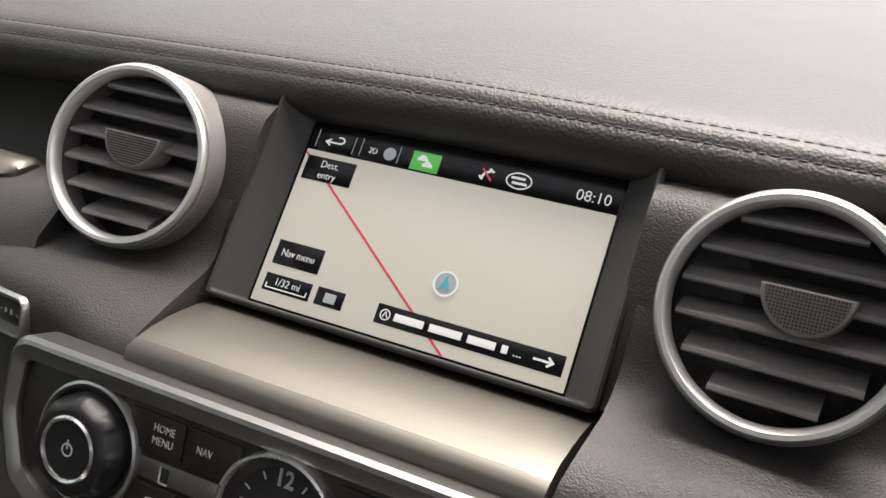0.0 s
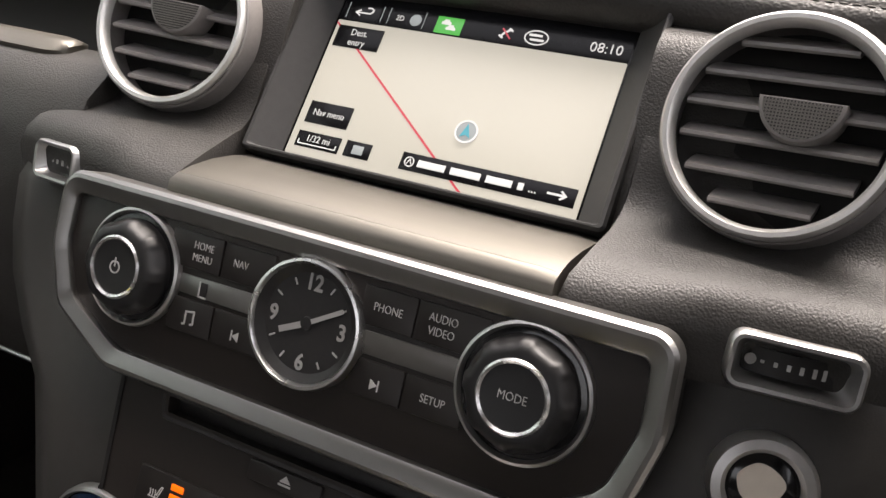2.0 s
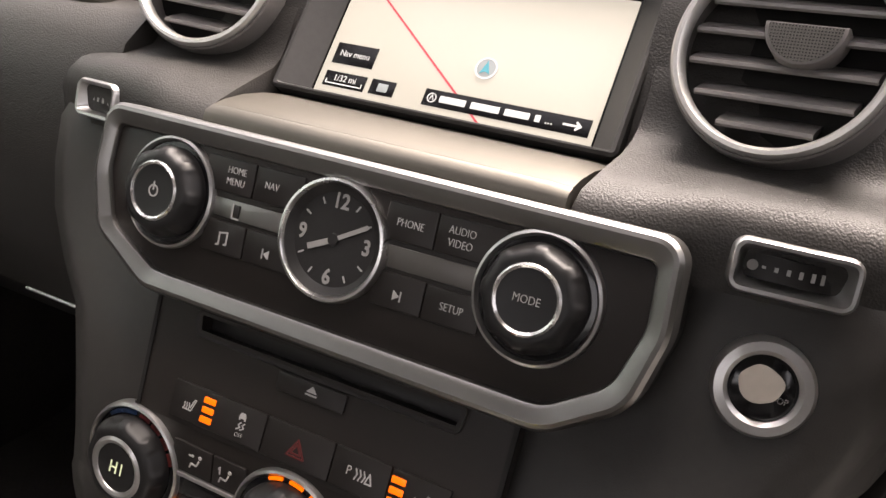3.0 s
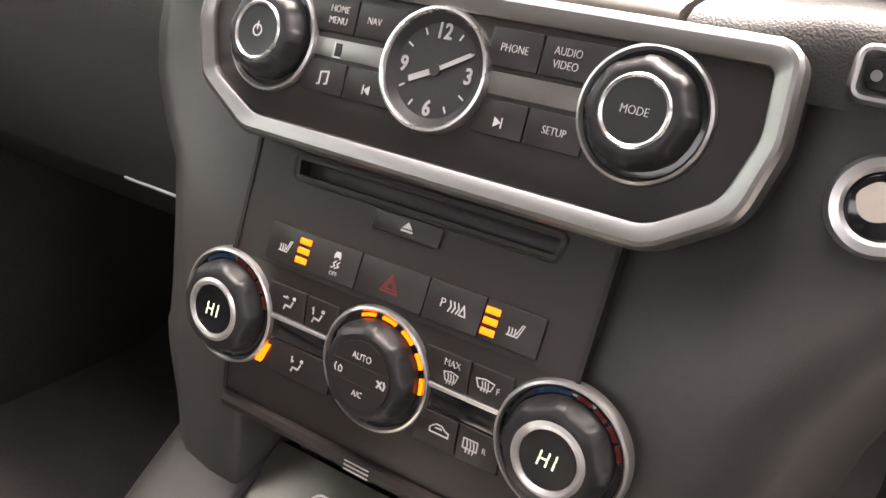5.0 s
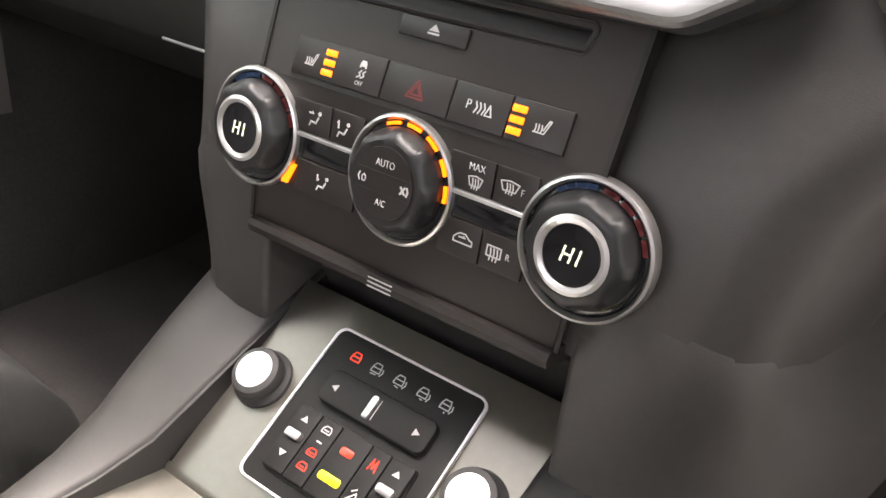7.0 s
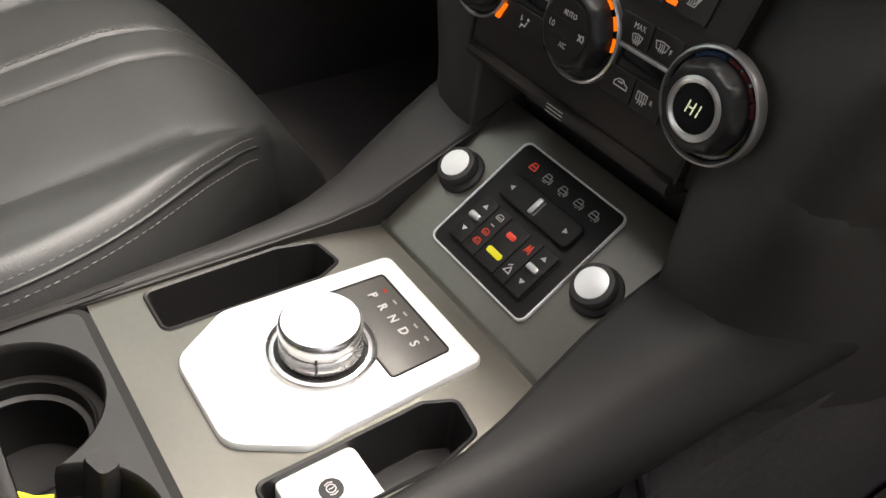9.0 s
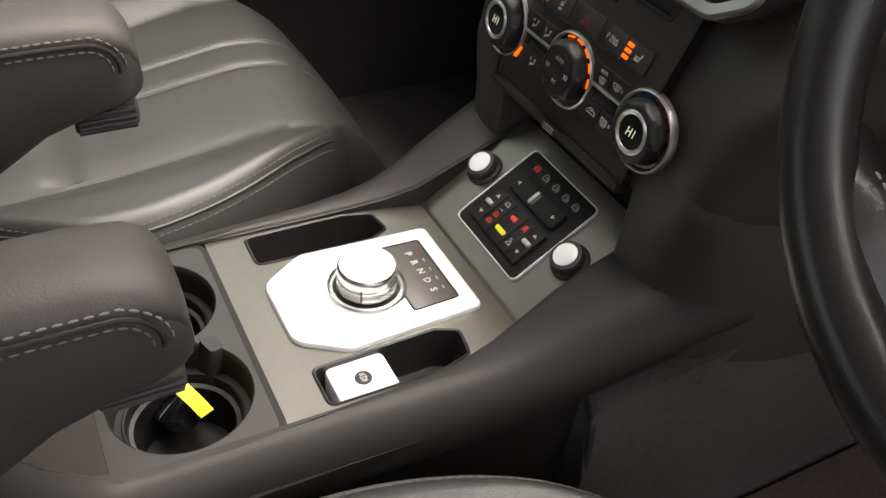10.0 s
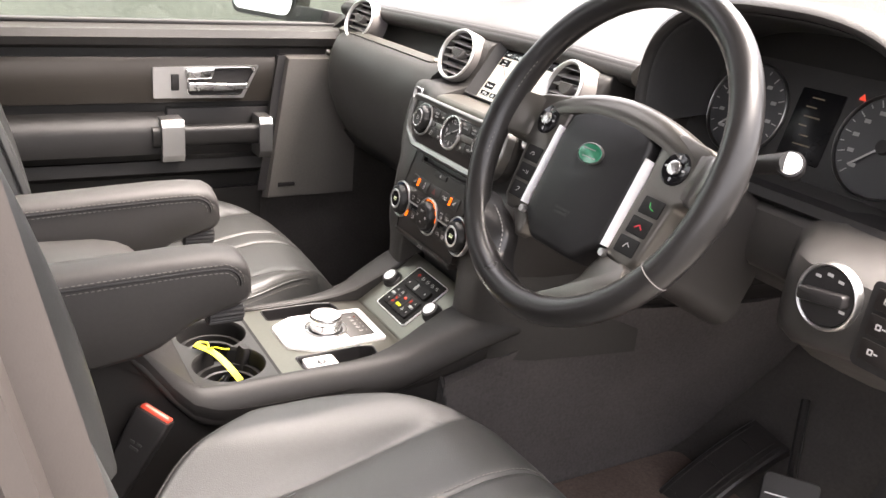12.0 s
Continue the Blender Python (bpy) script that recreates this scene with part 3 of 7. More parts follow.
# cheeks that run down beside the drawer to the console
for sx in (-1, 1):
    ck = []
    for z, yf, g in ((0.612, -0.1120, -0.002), (0.598, -0.1160, 0.0003), (0.585, -0.1168, 0.0004), (0.575, -0.1170, 0.0005), (0.56, -0.1174, 0.001), (0.545, -0.1180, 0.001), (0.53, -0.1186, 0.001), (0.515, -0.1192, 0.001), (0.49, -0.1200, 0.001), (0.455, -0.1200, 0.001)):
        g += 0.0066 if sx > 0 else 0.0
        k = min(1, max(0, (0.600 - z) / 0.082))
        k = k * k * (3 - 2 * k)
        upper = [(0.0925, 0.15 - yf), (0.0925, 0.010), (0.0935, 0.0072), (0.0965, 0.0062), (0.1092, 0.0060), (0.1356 + g, 0.0036), (0.1512 + g, 0.0084), (0.1608 + g, 0.0264), (0.1697 + g, 0.05), (0.18 + g, 0.10), (0.192 + g, 0.15 - yf)]
        lower = [(0.0925, 0.15 - yf), (0.0925, 0.010), (0.0935, 0.0072), (0.0965, 0.0062), (0.115, 0.0062), (0.138, 0.0095), (0.153, 0.018), (0.166, 0.034), (0.176, 0.05), (0.196, 0.10), (0.225, 0.15 - yf)]
        ck.append([(sx * (a[0] + (b[0] - a[0]) * k), yf + a[1] + (b[1] - a[1]) * k, z) for a, b in zip(upper, lower)])
    part("cheek", local(loft(ck), stack), M_SOFT, stack, "dark side cheek running down to the console", angle=60)
part("recess", local(loft([[(x, y, z) for y, z in ((-0.062, 0.50), (-0.070, 0.54), (-0.085, 0.562), (-0.108, 0.572), (-0.10, 0.578), (-0.05, 0.578), (-0.04, 0.50))] for x in (-0.094, 0.094)]), stack), M_SOFT, stack, "dark hollow under the drawer", angle=60)
# shoulders beside the ledge and the grained faces beside the screen
for sx in (-1, 1):
    sh = []
    for q in (0.0, 0.008, 0.04, 0.18, 0.42, 0.70, 0.86, 0.95, 1.0):
        f = 0.004 if q == 0 else 0.0
        row = []
        for y, z in ((-0.0485 + f, 0.772), (-0.0480 + f, 0.785), (-0.0455 + f, 0.7935), (-0.039, 0.7995), (-0.027, 0.8040), (-0.014, 0.8076), (-0.0060, 0.8110), (-0.0004, 0.8152), (0.0036, 0.8210), (0.0070, 0.8285), (0.0105, 0.8362), (0.0148, 0.8430), (0.035, 0.835), (0.02, 0.778)):
            xin = 0.0930 + 0.0045 * min(1, max(0, (y + 0.045) / 0.03))
            top = min(1, max(0, (z - 0.776) / 0.038))
            x = xin + q * (0.2290 - 0.023 * top * top * (3 - 2 * top) - xin)
            up = min(1, max(0, (z - 0.8115) / 0.018))
            e = max(0, (x - 0.165) / 0.064) ** 2 * (1 - up)
            k = min(1, max(0, (x - 0.105) / 0.05))
            k = k * k * (3 - 2 * k)
            front = min(1, max(0, (0.8115 - z) / 0.012))
            ahead = 0.0165 - 0.0100 * k - 0.0045 * max(0, (x - 0.155) / 0.045)
            row.append((sx * x, y + 0.012 * e - ahead * front + up * 0.009 * max(0, (x - 0.190) / 0.0155) ** 2, z - f - 0.006 * e + (0.006 * k * front if z > 0.78 else 0)))
        sh.append(row)
    part("shoulder", local(loft(sh), stack), M_GRAIN, stack, "rounded grained shoulder beside the ledge", angle=50)
    face = [(-0.004, 0.8005), (0.0005, 0.8085), (0.012, 0.8373), (0.022, 0.8623), (0.0265, 0.8715), (0.0315, 0.8780), (0.0400, 0.8825), (0.055, 0.8835), (0.085, 0.880), (0.06, 0.80)]
    rows = []
    for x, ins in ((0.0930, 0.0), (0.13, 0.0), (0.17, 0.0), (0.192, 0.0), (0.1985, 0.0012), (0.2030, 0.004), (0.2052, 0.009), (0.2058, 0.018)):
        rows.append([(sx * (x - 0.06 * max(0, z - 0.82) * (x > 0.19)), y + ins, z) for y, z in face])
    part("upper_body", local(loft(rows), stack), M_GRAIN, stack, "pebbled black face beside the screen", angle=60)
# screen surround
wide = rounded([(-0.0945, -0.0048), (0.0945, -0.0048), (0.0945, 0.1015), (-0.0945, 0.1015)], 0.003, 4)
mid = rounded([(-0.0915, -0.0028), (0.0915, -0.0028), (0.0920, 0.1010), (-0.0920, 0.1010)], 0.002, 4)
tight = rounded([(-0.0790, -0.0012), (0.0790, -0.0012), (0.0790, 0.1000), (-0.0790, 0.1000)], 0.0015, 4)
nav = thing("navigation_screen", "colour touchscreen showing a pale road map", "screen", SC)
part("bezel", loft([[(x, y, -0.02) for x, y in wide], [(x, y, 0.0125) for x, y in wide], [(x, y, 0.014) for x, y in grow(wide, -0.0012)], [(x, y, 0.014) for x, y in mid], [(x, y, 0.012) for x, y in grow(mid, -0.001)],
                    [(x, y, 0.0006) for x, y in tight], [(x, y, -0.004) for x, y in tight]], caps=False), M_BEZEL, nav, "matt dark surround with sloping sides")
part("display_glass", slab(rrect(0.158, 0.1020, 0.001, 2, 0, 0.0495), -0.006, 0.0, 0.0002), G_BLACK, nav, "black display glass")
H = 0.0003
part("map", slab(rrect(0.1555, 0.0785, 0.0004, 1, 0, 0.0395), 0, H, 0.0001), G_MAP, nav, "pale cream map area")
part("header_bar", slab([(-0.0778, 0.0792), (0.0778, 0.0792), (0.0778, 0.0925), (-0.0778, 0.0925)], 0, H, 0.0001), G_BLACK, nav)
part("route_line", ribbon([[(-0.0772, 0.0766), (0.0225, 0.0005)]], 0.0011, H), G_REDLINE, nav, "thin red road line")


def tile(x0, x1, y0, y1, name="soft_key", m=G_BLACK, h=H + 0.0002):
    return part(name, slab([(x0, y0), (x1, y0), (x1, y1), (x0, y1)], H * 0.5, h + 0.0002, 0.0001), m, nav)


k = tile(-0.0755, -0.0485, 0.0635, 0.0757)
lettering("Dest.", 0.0052, -0.062, 0.0722, H + 0.0005, G_WHITE, k)
lettering("entry", 0.0052, -0.062, 0.0666, H + 0.0005, G_WHITE, k)
k = tile(-0.0735, -0.0482, 0.0195, 0.0315)
lettering("Nav menu", 0.0052, -0.0609, 0.0255, H + 0.0005, G_WHITE, k, squash=0.85)
k = tile(-0.0738, -0.0482, 0.0062, 0.0147)
lettering("1/32 mi", 0.0052, -0.061, 0.0110, H + 0.0005, G_WHITE, k)
part("scale_mark", ribbon([[(-0.072, 0.0098), (-0.072, 0.0078), (-0.050, 0.0078), (-0.050, 0.0098)]], 0.0005, H + 0.0004), G_WHITE, k)
k = tile(-0.0450, -0.0305, 0.0064, 0.0148)
part("icon", slab([(-0.0405, 0.0082), (-0.0345, 0.0082), (-0.0345, 0.0128), (-0.0405, 0.0128)], H, H + 0.0006, 0.0001), G_GREYB, k)
k = tile(-0.0132, 0.0750, 0.0062, 0.0152, "road_banner")
part("compass", ringlathe([(0.0021, 0), (0.0026, 0), (0.0026, 0.0002), (0.0021, 0.0002)], 24), G_WHITE, k, m=Matrix.Translation((-0.0085, 0.0107, H + 0.0004)))
part("compass_arrow", ribbon([[(-0.0096, 0.0096), (-0.0085, 0.0121), (-0.0074, 0.0096)]], 0.0004, H + 0.0004), G_WHITE, k)
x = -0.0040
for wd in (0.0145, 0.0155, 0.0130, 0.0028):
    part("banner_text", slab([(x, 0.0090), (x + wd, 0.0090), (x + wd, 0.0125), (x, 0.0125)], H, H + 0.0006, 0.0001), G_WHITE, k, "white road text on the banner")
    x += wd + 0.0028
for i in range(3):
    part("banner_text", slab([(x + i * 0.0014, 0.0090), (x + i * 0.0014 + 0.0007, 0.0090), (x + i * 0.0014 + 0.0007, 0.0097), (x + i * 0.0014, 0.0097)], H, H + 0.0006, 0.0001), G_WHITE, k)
part("arrow", ribbon([[(0.0620, 0.0107), (0.0632, 0.0107)], [(0.0640, 0.0107), (0.0652, 0.0107)], [(0.0660, 0.0107), (0.0700, 0.0107)], [(0.0682, 0.0125), (0.0704, 0.0107), (0.0682, 0.0089)]], 0.0010, H + 0.0004), G_WHITE, k)
dot = part("position_marker", lathe([(0.0058, 0), (0.0058, 0.0005), (0.0054, 0.0006), (0.0, 0.0006)], 32), G_GREYB, nav, m=Matrix.Translation((0.0142, 0.0312, H)))
part("marker_ring", ringlathe([(0.0050, 0.0006), (0.0059, 0.0006), (0.0059, 0.0009), (0.0050, 0.0009)], 32), G_WHITE, dot)
part("marker_arrow", loft([[(-0.0026, -0.0030, z), (0, -0.0018, z), (0.0026, -0.0030, z), (0, 0.0040, z)] for z in (0.0006, 0.0010)]), G_BLUE, dot)
k = tile(-0.0735, -0.0545, 0.0795, 0.0895)
part("back_arrow", ribbon([[(-0.0665, 0.0855), (-0.0690, 0.0840), (-0.0665, 0.0825)], [(-0.0688, 0.0840), (-0.0605, 0.0840), (-0.0592, 0.0852), (-0.0592, 0.0862), (-0.0605, 0.0871), (-0.0625, 0.0871)]], 0.0007, H + 0.0004), G_WHITE, k)
for bx in (-0.0742, -0.0535, -0.0495, -0.0290):
    part("divider", ribbon([[(bx, 0.0805), (bx, 0.0893)]], 0.0003, H + 0.0002), G_GREYB, nav)
lettering("2D", 0.0042, -0.0428, 0.0842, H + 0.0003, G_WHITE, nav)
part("globe_icon", lathe([(0.0033, 0), (0.0030, 0.0004), (0.0, 0.0006)], 24), G_GREYB, nav, m=Matrix.Translation((-0.0340, 0.0845, H)))
k = tile(-0.0222, -0.0077, 0.0796, 0.0888, m=G_GREEN, h=H + 0.0001)
for cx, cy in ((-0.0165, 0.0855), (-0.0135, 0.0828)):
    part("traffic_icon", loft([[(cx + px * 0.001, cy + py * 0.001, z) for px, py in ((-2.6, -1), (-2.0, -1), (2.0, -1), (2.6, -1), (2.6, 0.3), (1.7, 0.6), (1.2, 1.7), (-1.2, 1.7), (-1.7, 0.6), (-2.6, 0.3))] for z in (H, H + 0.0006)]), G_WHITE, k)
part("phone_icon", ribbon([[(0.0135, 0.0825), (0.0150, 0.0850), (0.0180, 0.0868)], [(0.0172, 0.0872), (0.0188, 0.0862)], [(0.0128, 0.0832), (0.0144, 0.0822)]], 0.0010, H + 0.0002), G_WHITE, nav)
part("cross_icon", ribbon([[(0.0138, 0.0868), (0.0186, 0.0820)]], 0.0008, H + 0.0004), G_REDLINE, nav)
ovl = part("oval_emblem", loft([[(0.0316 + 0.0062 * math.cos(a), 0.0846 + 0.0040 * math.sin(a), z) for a in np.linspace(0, 2 * math.pi, 32, endpoint=False)] for z in (H, H + 0.0003)]), G_BLACK, nav)
part("emblem_ring", loft([[(0.0316 + kx * math.cos(a), 0.0846 + ky * math.sin(a), z) for a in np.linspace(0, 2 * math.pi, 32, endpoint=False)]
                          for kx, ky, z in ((0.0062, 0.0040, H + 0.0003), (0.0062, 0.0040, H + 0.0005), (0.0056, 0.0034, H + 0.0005), (0.0056, 0.0034, H + 0.0003))], caps=False), G_WHITE, ovl)
part("emblem_bars", ribbon([[(0.0280, 0.0858), (0.0340, 0.0858)], [(0.0290, 0.0834), (0.0352, 0.0834)]], 0.0011, H + 0.0003), G_WHITE, ovl)
lettering("08:10", 0.0072, 0.0662, 0.0842, H + 0.0003, G_WHITE, nav, "clock_digits", squash=1.0)

# ---------------------------------------------------------------- metal ledge under the screen
ledge_prof = [(0.003, 0.7965), (-0.006, 0.7985), (-0.020, 0.8010), (-0.036, 0.8025), (-0.050, 0.8022), (-0.0590, 0.8008), (-0.0640, 0.7990), (-0.0656, 0.7955), (-0.0660, 0.778)]
lrows = []
for q in np.linspace(-1, 1, 21):
    row = []
    for i, (y, z) in enumerate(ledge_prof):
        w = 0.0945 - 0.0020 * min(1, i / 4)
        e = max(0, abs(q) - 0.94) / 0.06
        row.append((q * w, y, z - 0.0006 * e * e))
    lrows.append(row)
led = thing("metal_ledge", "brushed champagne metal ledge below the screen", "trim", pose(0, -0.03, 0.79))
part("top_face", local(loft([r[:6] + [(r[5][0], r[5][1] + 0.002, 0.785), (r[0][0], 0.0, 0.785)] for r in lrows]), led), M_LEDGE, led, "brushed metal top face", angle=50)
lip = [[(x, y, z - 0.0001) for x, y, z in r[5:]] + [(r[5][0], -0.05, 0.775), (r[5][0], -0.056, 0.792)] for r in lrows]
part("front_lip", local(loft(lip), led), M_LEDGE, led, "rounded metal front lip", angle=50)

# ---------------------------------------------------------------- round air vents
VN = 64


def air_vent(m, grip_x, label, R=0.0445, dotted=False):
    v = thing("air_vent", label, "air vent", m, "round dashboard vents")
    part("ring", ringlathe([(R - 0.0056, -0.004), (R - 0.0050, 0.0004), (R - 0.0036, 0.0021), (R - 0.0018, 0.0022), (R - 0.0006, 0.0008), (R - 0.0005, -0.0012), (R - 0.002, -0.004)], VN), M_RING, v, "satin chrome ring")
    part("housing", ringlathe([(R - 0.0030, -0.0025), (R - 0.0002, -0.0012), (R + 0.0006, -0.0022), (R + 0.001, -0.042), (R - 0.004, -0.042)], VN), M_SLAT, v, "black cylindrical housing")
    part("backing", lathe([(R - 0.003, -0.0200), (R - 0.003, -0.0185), (0, -0.0185)], 32), M_MATTE, v)
    tilt = Matrix.Rotation(radians(27), 4, "X")
    for i, s in enumerate((0.0305, 0.0180, 0.0055, -0.0075, -0.0205, -0.0320)):
        half = math.sqrt(max(1e-6, (R - 0.0072) ** 2 - s * s))
        b = loft([[(x, y, z) for y, z in ((0.0010, -0.0165), (0.0016, -0.007), (0.0012, -0.0008), (0, 0), (-0.0012, -0.0008), (-0.0016, -0.007), (-0.0010, -0.0165))] for x in (-half, half)])
        b.transform(Matrix.Translation((0, s, -0.0035)) @ tilt)
        part("slat", b, M_SLAT, v)
        if i == 2:
            out = [(grip_x + x, y) for x, y in [(0.0158 * math.cos(a), 0.0030 + 0.0165 * math.sin(a)) for a in np.linspace(math.pi, 2 * math.pi, 25)]]
            g = part("grip", slab(out, -0.012, 0.0022, 0.0012), M_SLAT, v, "half-round grip with a pale rim")
            g.matrix_basis = Matrix.Translation((0, s + 0.0020, 0.0))
            inner_ = [(grip_x + 0.0140 * math.cos(a), 0.0022 + 0.0143 * math.sin(a)) for a in np.linspace(math.pi, 2 * math.pi, 25)]
            part("mesh_panel", slab(inner_, 0.0018, 0.0024, 0.0002), M_BLACK, g, "dark perforated face")
            rib = bmesh.new()
            for q in np.arange(-0.0115, 0.0020, 0.00125):
                hw = 0.0138 * math.sqrt(max(0.02, 1 - ((q - 0.0022) / 0.0143) ** 2))
                ribbon([[(grip_x - hw, q), (grip_x + hw, q)]], 0.0006, 0.0023, 0.0004, rib)
            for q in np.arange(-0.0131, 0.0135, 0.00125) if dotted else ():
                lo = 0.0022 - 0.0141 * math.sqrt(max(0.02, 1 - (q / 0.0140) ** 2))
                ribbon([[(grip_x + q, lo), (grip_x + q, 0.0020)]], 0.0005, 0.0023, 0.0004, rib)
            part("ribs", rib, M_GREY, g, "fine light ribs")
    return v


air_vent(panel(-0.1501, -0.0019, 0.857, math.sin(0.39), math.cos(0.39), 0.11), 0.003, "round vent with satin ring and black slats beside the screen")
air_vent(panel(0.1501, -0.0019, 0.857, math.sin(0.39), math.cos(0.39), -0.11), 0.007, "round vent with satin ring and half-round grip beside the screen", dotted=True)
air_vent(panel(-0.585, 0.01, 0.858, math.sin(0.39), math.cos(0.39), 0.2), 0.0, "round vent with satin ring at the passenger end")


# ---------------------------------------------------------------- radio panel
def turn_knob(parent, x, y, R, body_r, face_r, face_h, facets=8):
    """A round control with a satin base ring, a scalloped grip and a flat face."""
    kn = part("knob", ringlathe([(R - 0.0032, -0.002), (R - 0.0029, 0.0020), (R - 0.0018, 0.0032), (R - 0.0006, 0.0026), (R, 0.0006), (R, -0.003)], 64), M_KNOBRING, parent, "rotary knob with satin base ring", m=Matrix.Translation((x, y, 0)))
    part("collar", lathe([(R - 0.003, 0.0006), (body_r + 0.0030, 0.0010), (body_r + 0.0004, 0.0014), (0, 0.0014)], 48), M_GLOSS, kn)
    rows = []
    n, step = facets * 20, 2 * math.pi / facets
    for r, h, cut in ((body_r, 0.001, 0.0), (body_r + 0.0002, 0.0035, 0.1), (body_r + 0.0002, face_h * 0.40, 0.55), (body_r, face_h * 0.52, 0.9), (body_r - 0.0005, face_h * 0.64, 1.0), (body_r - 0.0012, face_h * 0.76, 0.95), (body_r - 0.0023, face_h * 0.87, 0.7), (body_r - 0.0038, face_h * 0.955, 0.3), (face_r + 0.0024, face_h, 0.0), (face_r, face_h - 0.0004, 0.0), (0.0, face_h - 0.0004, 0.0)):
        row = []
        for i in range(n):
            a = 2 * math.pi * i / n
            q = abs((a % step) / step - 0.5) * 2
            rr = max(r, 1e-5) - 0.0013 * cut * max(0.0, 1 - (q / 0.72) ** 4)
            row.append((max(rr, 1e-5) * math.cos(a), max(rr, 1e-5) * math.sin(a), h))
        rows.append(row)
    part("grip", loft(rows), M_GRIP, kn, "black grip with shallow thumb hollows", angle=40)
    return kn


def face_ring(kn, r, w, h, m=None):
    part("face_ring", ringlathe([(r - w, h - 0.0008), (r - w * 0.85, h + 0.0005), (r - w * 0.4, h + 0.0012), (r, h + 0.0004), (r, h - 0.0008)], 48), m or M_SATIN, kn, "satin chrome face ring")


def button(parent, pts, h0, h1, name="button", r=0.0008, m=None, label=""):
    return part(name, slab(rounded(pts, r, 3), h0, h1, 0.0005), m or M_BUTTON, parent, label)


def quad(x0, x1, y0, y1, skew=0.0):
    return [(x0 + skew, y0), (x1 + skew, y0), (x1, y1), (x0, y1)]


radio = thing("radio_panel", "brown-black radio panel with satin chrome border, knobs and clock", "radio", RA)
outer = rounded([(-0.1010, -0.0474), (0.1080, -0.0482), (0.1378, -0.0288), (0.1452, 0.0005), (0.1432, 0.0370), (-0.1432, 0.0370), (-0.1450, 0.0020), (-0.1355, -0.0270)], [0.022, 0.026, 0.022, 0.03, 0.011, 0.011, 0.03, 0.016], 8)
inner = rounded([(-0.0960, -0.0370), (0.1050, -0.0374), (0.1285, -0.0222), (0.1360, 0.0020), (0.1342, 0.0264), (-0.1342, 0.0264), (-0.1358, 0.0030), (-0.1270, -0.0212)], [0.016, 0.020, 0.018, 0.024, 0.004, 0.004, 0.024, 0.013], 8)
part("border", loft([[(x, y, h) for x, y in o] for o, h in ((outer, -0.012), (outer, 0.0020), (grow(outer, -0.0016), 0.0042), (grow(outer, -0.0034), 0.0048), (grow(inner, 0.0022), 0.0036), (grow(inner, 0.0006), 0.0026), (inner, 0.0010), (inner, -0.003))], caps=False), M_BORDER, radio, "satin chrome border", angle=30)
part("housing", slab(grow(outer, -0.0012), -0.045, -0.004, 0.001), M_SOFT, radio, "dark housing behind the border")
part("fascia", slab(grow(inner, 0.001), -0.006, 0.0, 0.0003), M_FASCIA, radio, "matt brown-black fascia")
# same inlay on both sides; the right one's shade is put into a darker grey
for sx in (-1, 1):
    a, b = (0.0235, 0.0700)
    part("inlay", slab([(sx * a, -0.0034), (sx * b, -0.0032), (sx * (b + 0.001), 0.0062), (sx * a, 0.0058)] if sx > 0 else [(sx * b, -0.0032), (sx * a, -0.0034), (sx * a, 0.0056), (sx * (b + 0.001), 0.0050)], 0, 0.0008, 0.0003), M_BORDER if sx < 0 else M_WINDOW, radio, "satin inlay strip, the right one coloured darker")
top, low = (0.0080, 0.0238), (-0.0200, -0.0052)
for x0, x1, y0, y1, words in ((-0.0765, -0.0487, *top, ("HOME", "MENU")), (-0.0480, -0.0215, *top, ("NAV",)), (0.0215, 0.0452, *top, ("PHONE",)), (0.0459, 0.0760, *top, ("AUDIO", "VIDEO")),
                              (-0.0720, -0.0480, *low, ()), (-0.0473, -0.0215, *low, ()), (0.0215, 0.0460, *low, ()), (0.0467, 0.0720, *low, ("SETUP",))):
    b = button(radio, quad(x0, x1, y0, y1, 0.0), 0, 0.0012)
    cx = (x0 + x1) / 2 + (0.004 if x0 < -0.07 and y0 > 0 else 0.0) + (-0.004 if x1 > 0.075 else 0) + (0.0035 if x1 == -0.0215 and y0 > 0 else 0) * -1
    for i, wd in enumerate(words):
        lettering(wd, 0.0047, cx, (y0 + y1) / 2 + (0.0026 - 0.0052 * i if len(words) == 2 else 0.0), 0.0014, M_WHITE, b, squash=0.82)
    cy = (y0 + y1) / 2 - 0.0015
    if not words:
        if x0 < -0.07:
            part("note_icon", ribbon([[(cx - 0.0018, cy - 0.002), (cx - 0.0018, cy + 0.0035), (cx + 0.0026, cy + 0.0042), (cx + 0.0026, cy - 0.0013)], [(cx - 0.0030, cy - 0.0022), (cx - 0.0020, cy - 0.0020)], [(cx + 0.0014, cy - 0.0016), (cx + 0.0024, cy - 0.0014)]], 0.0008, 0.0012), M_WHITE, b)
        else:
            sg = -1 if x0 < 0 else 1
            part("skip_icon", loft([[(cx - sg * 0.0016, cy + 0.0021, z), (cx - sg * 0.0016, cy - 0.0021, z), (cx + sg * 0.0016, cy, z)] for z in (0.0012, 0.0015)]), M_WHITE, b)
            part("skip_bar", ribbon([[(cx + sg * 0.0020, cy - 0.0020), (cx + sg * 0.0020, cy + 0.0020)]], 0.0006, 0.0012), M_WHITE, b)
part("inlay_mark", slab(quad(-0.0570, -0.0534, -0.0024, 0.0036), 0.0006, 0.0012, 0.0002), M_BLACK, radio)
part("inlay_outline", ribbon([[(-0.0574, 0.0036), (-0.0574, -0.0028), (-0.0534, -0.0028)]], 0.0008, 0.0009), M_WHITE, radio)
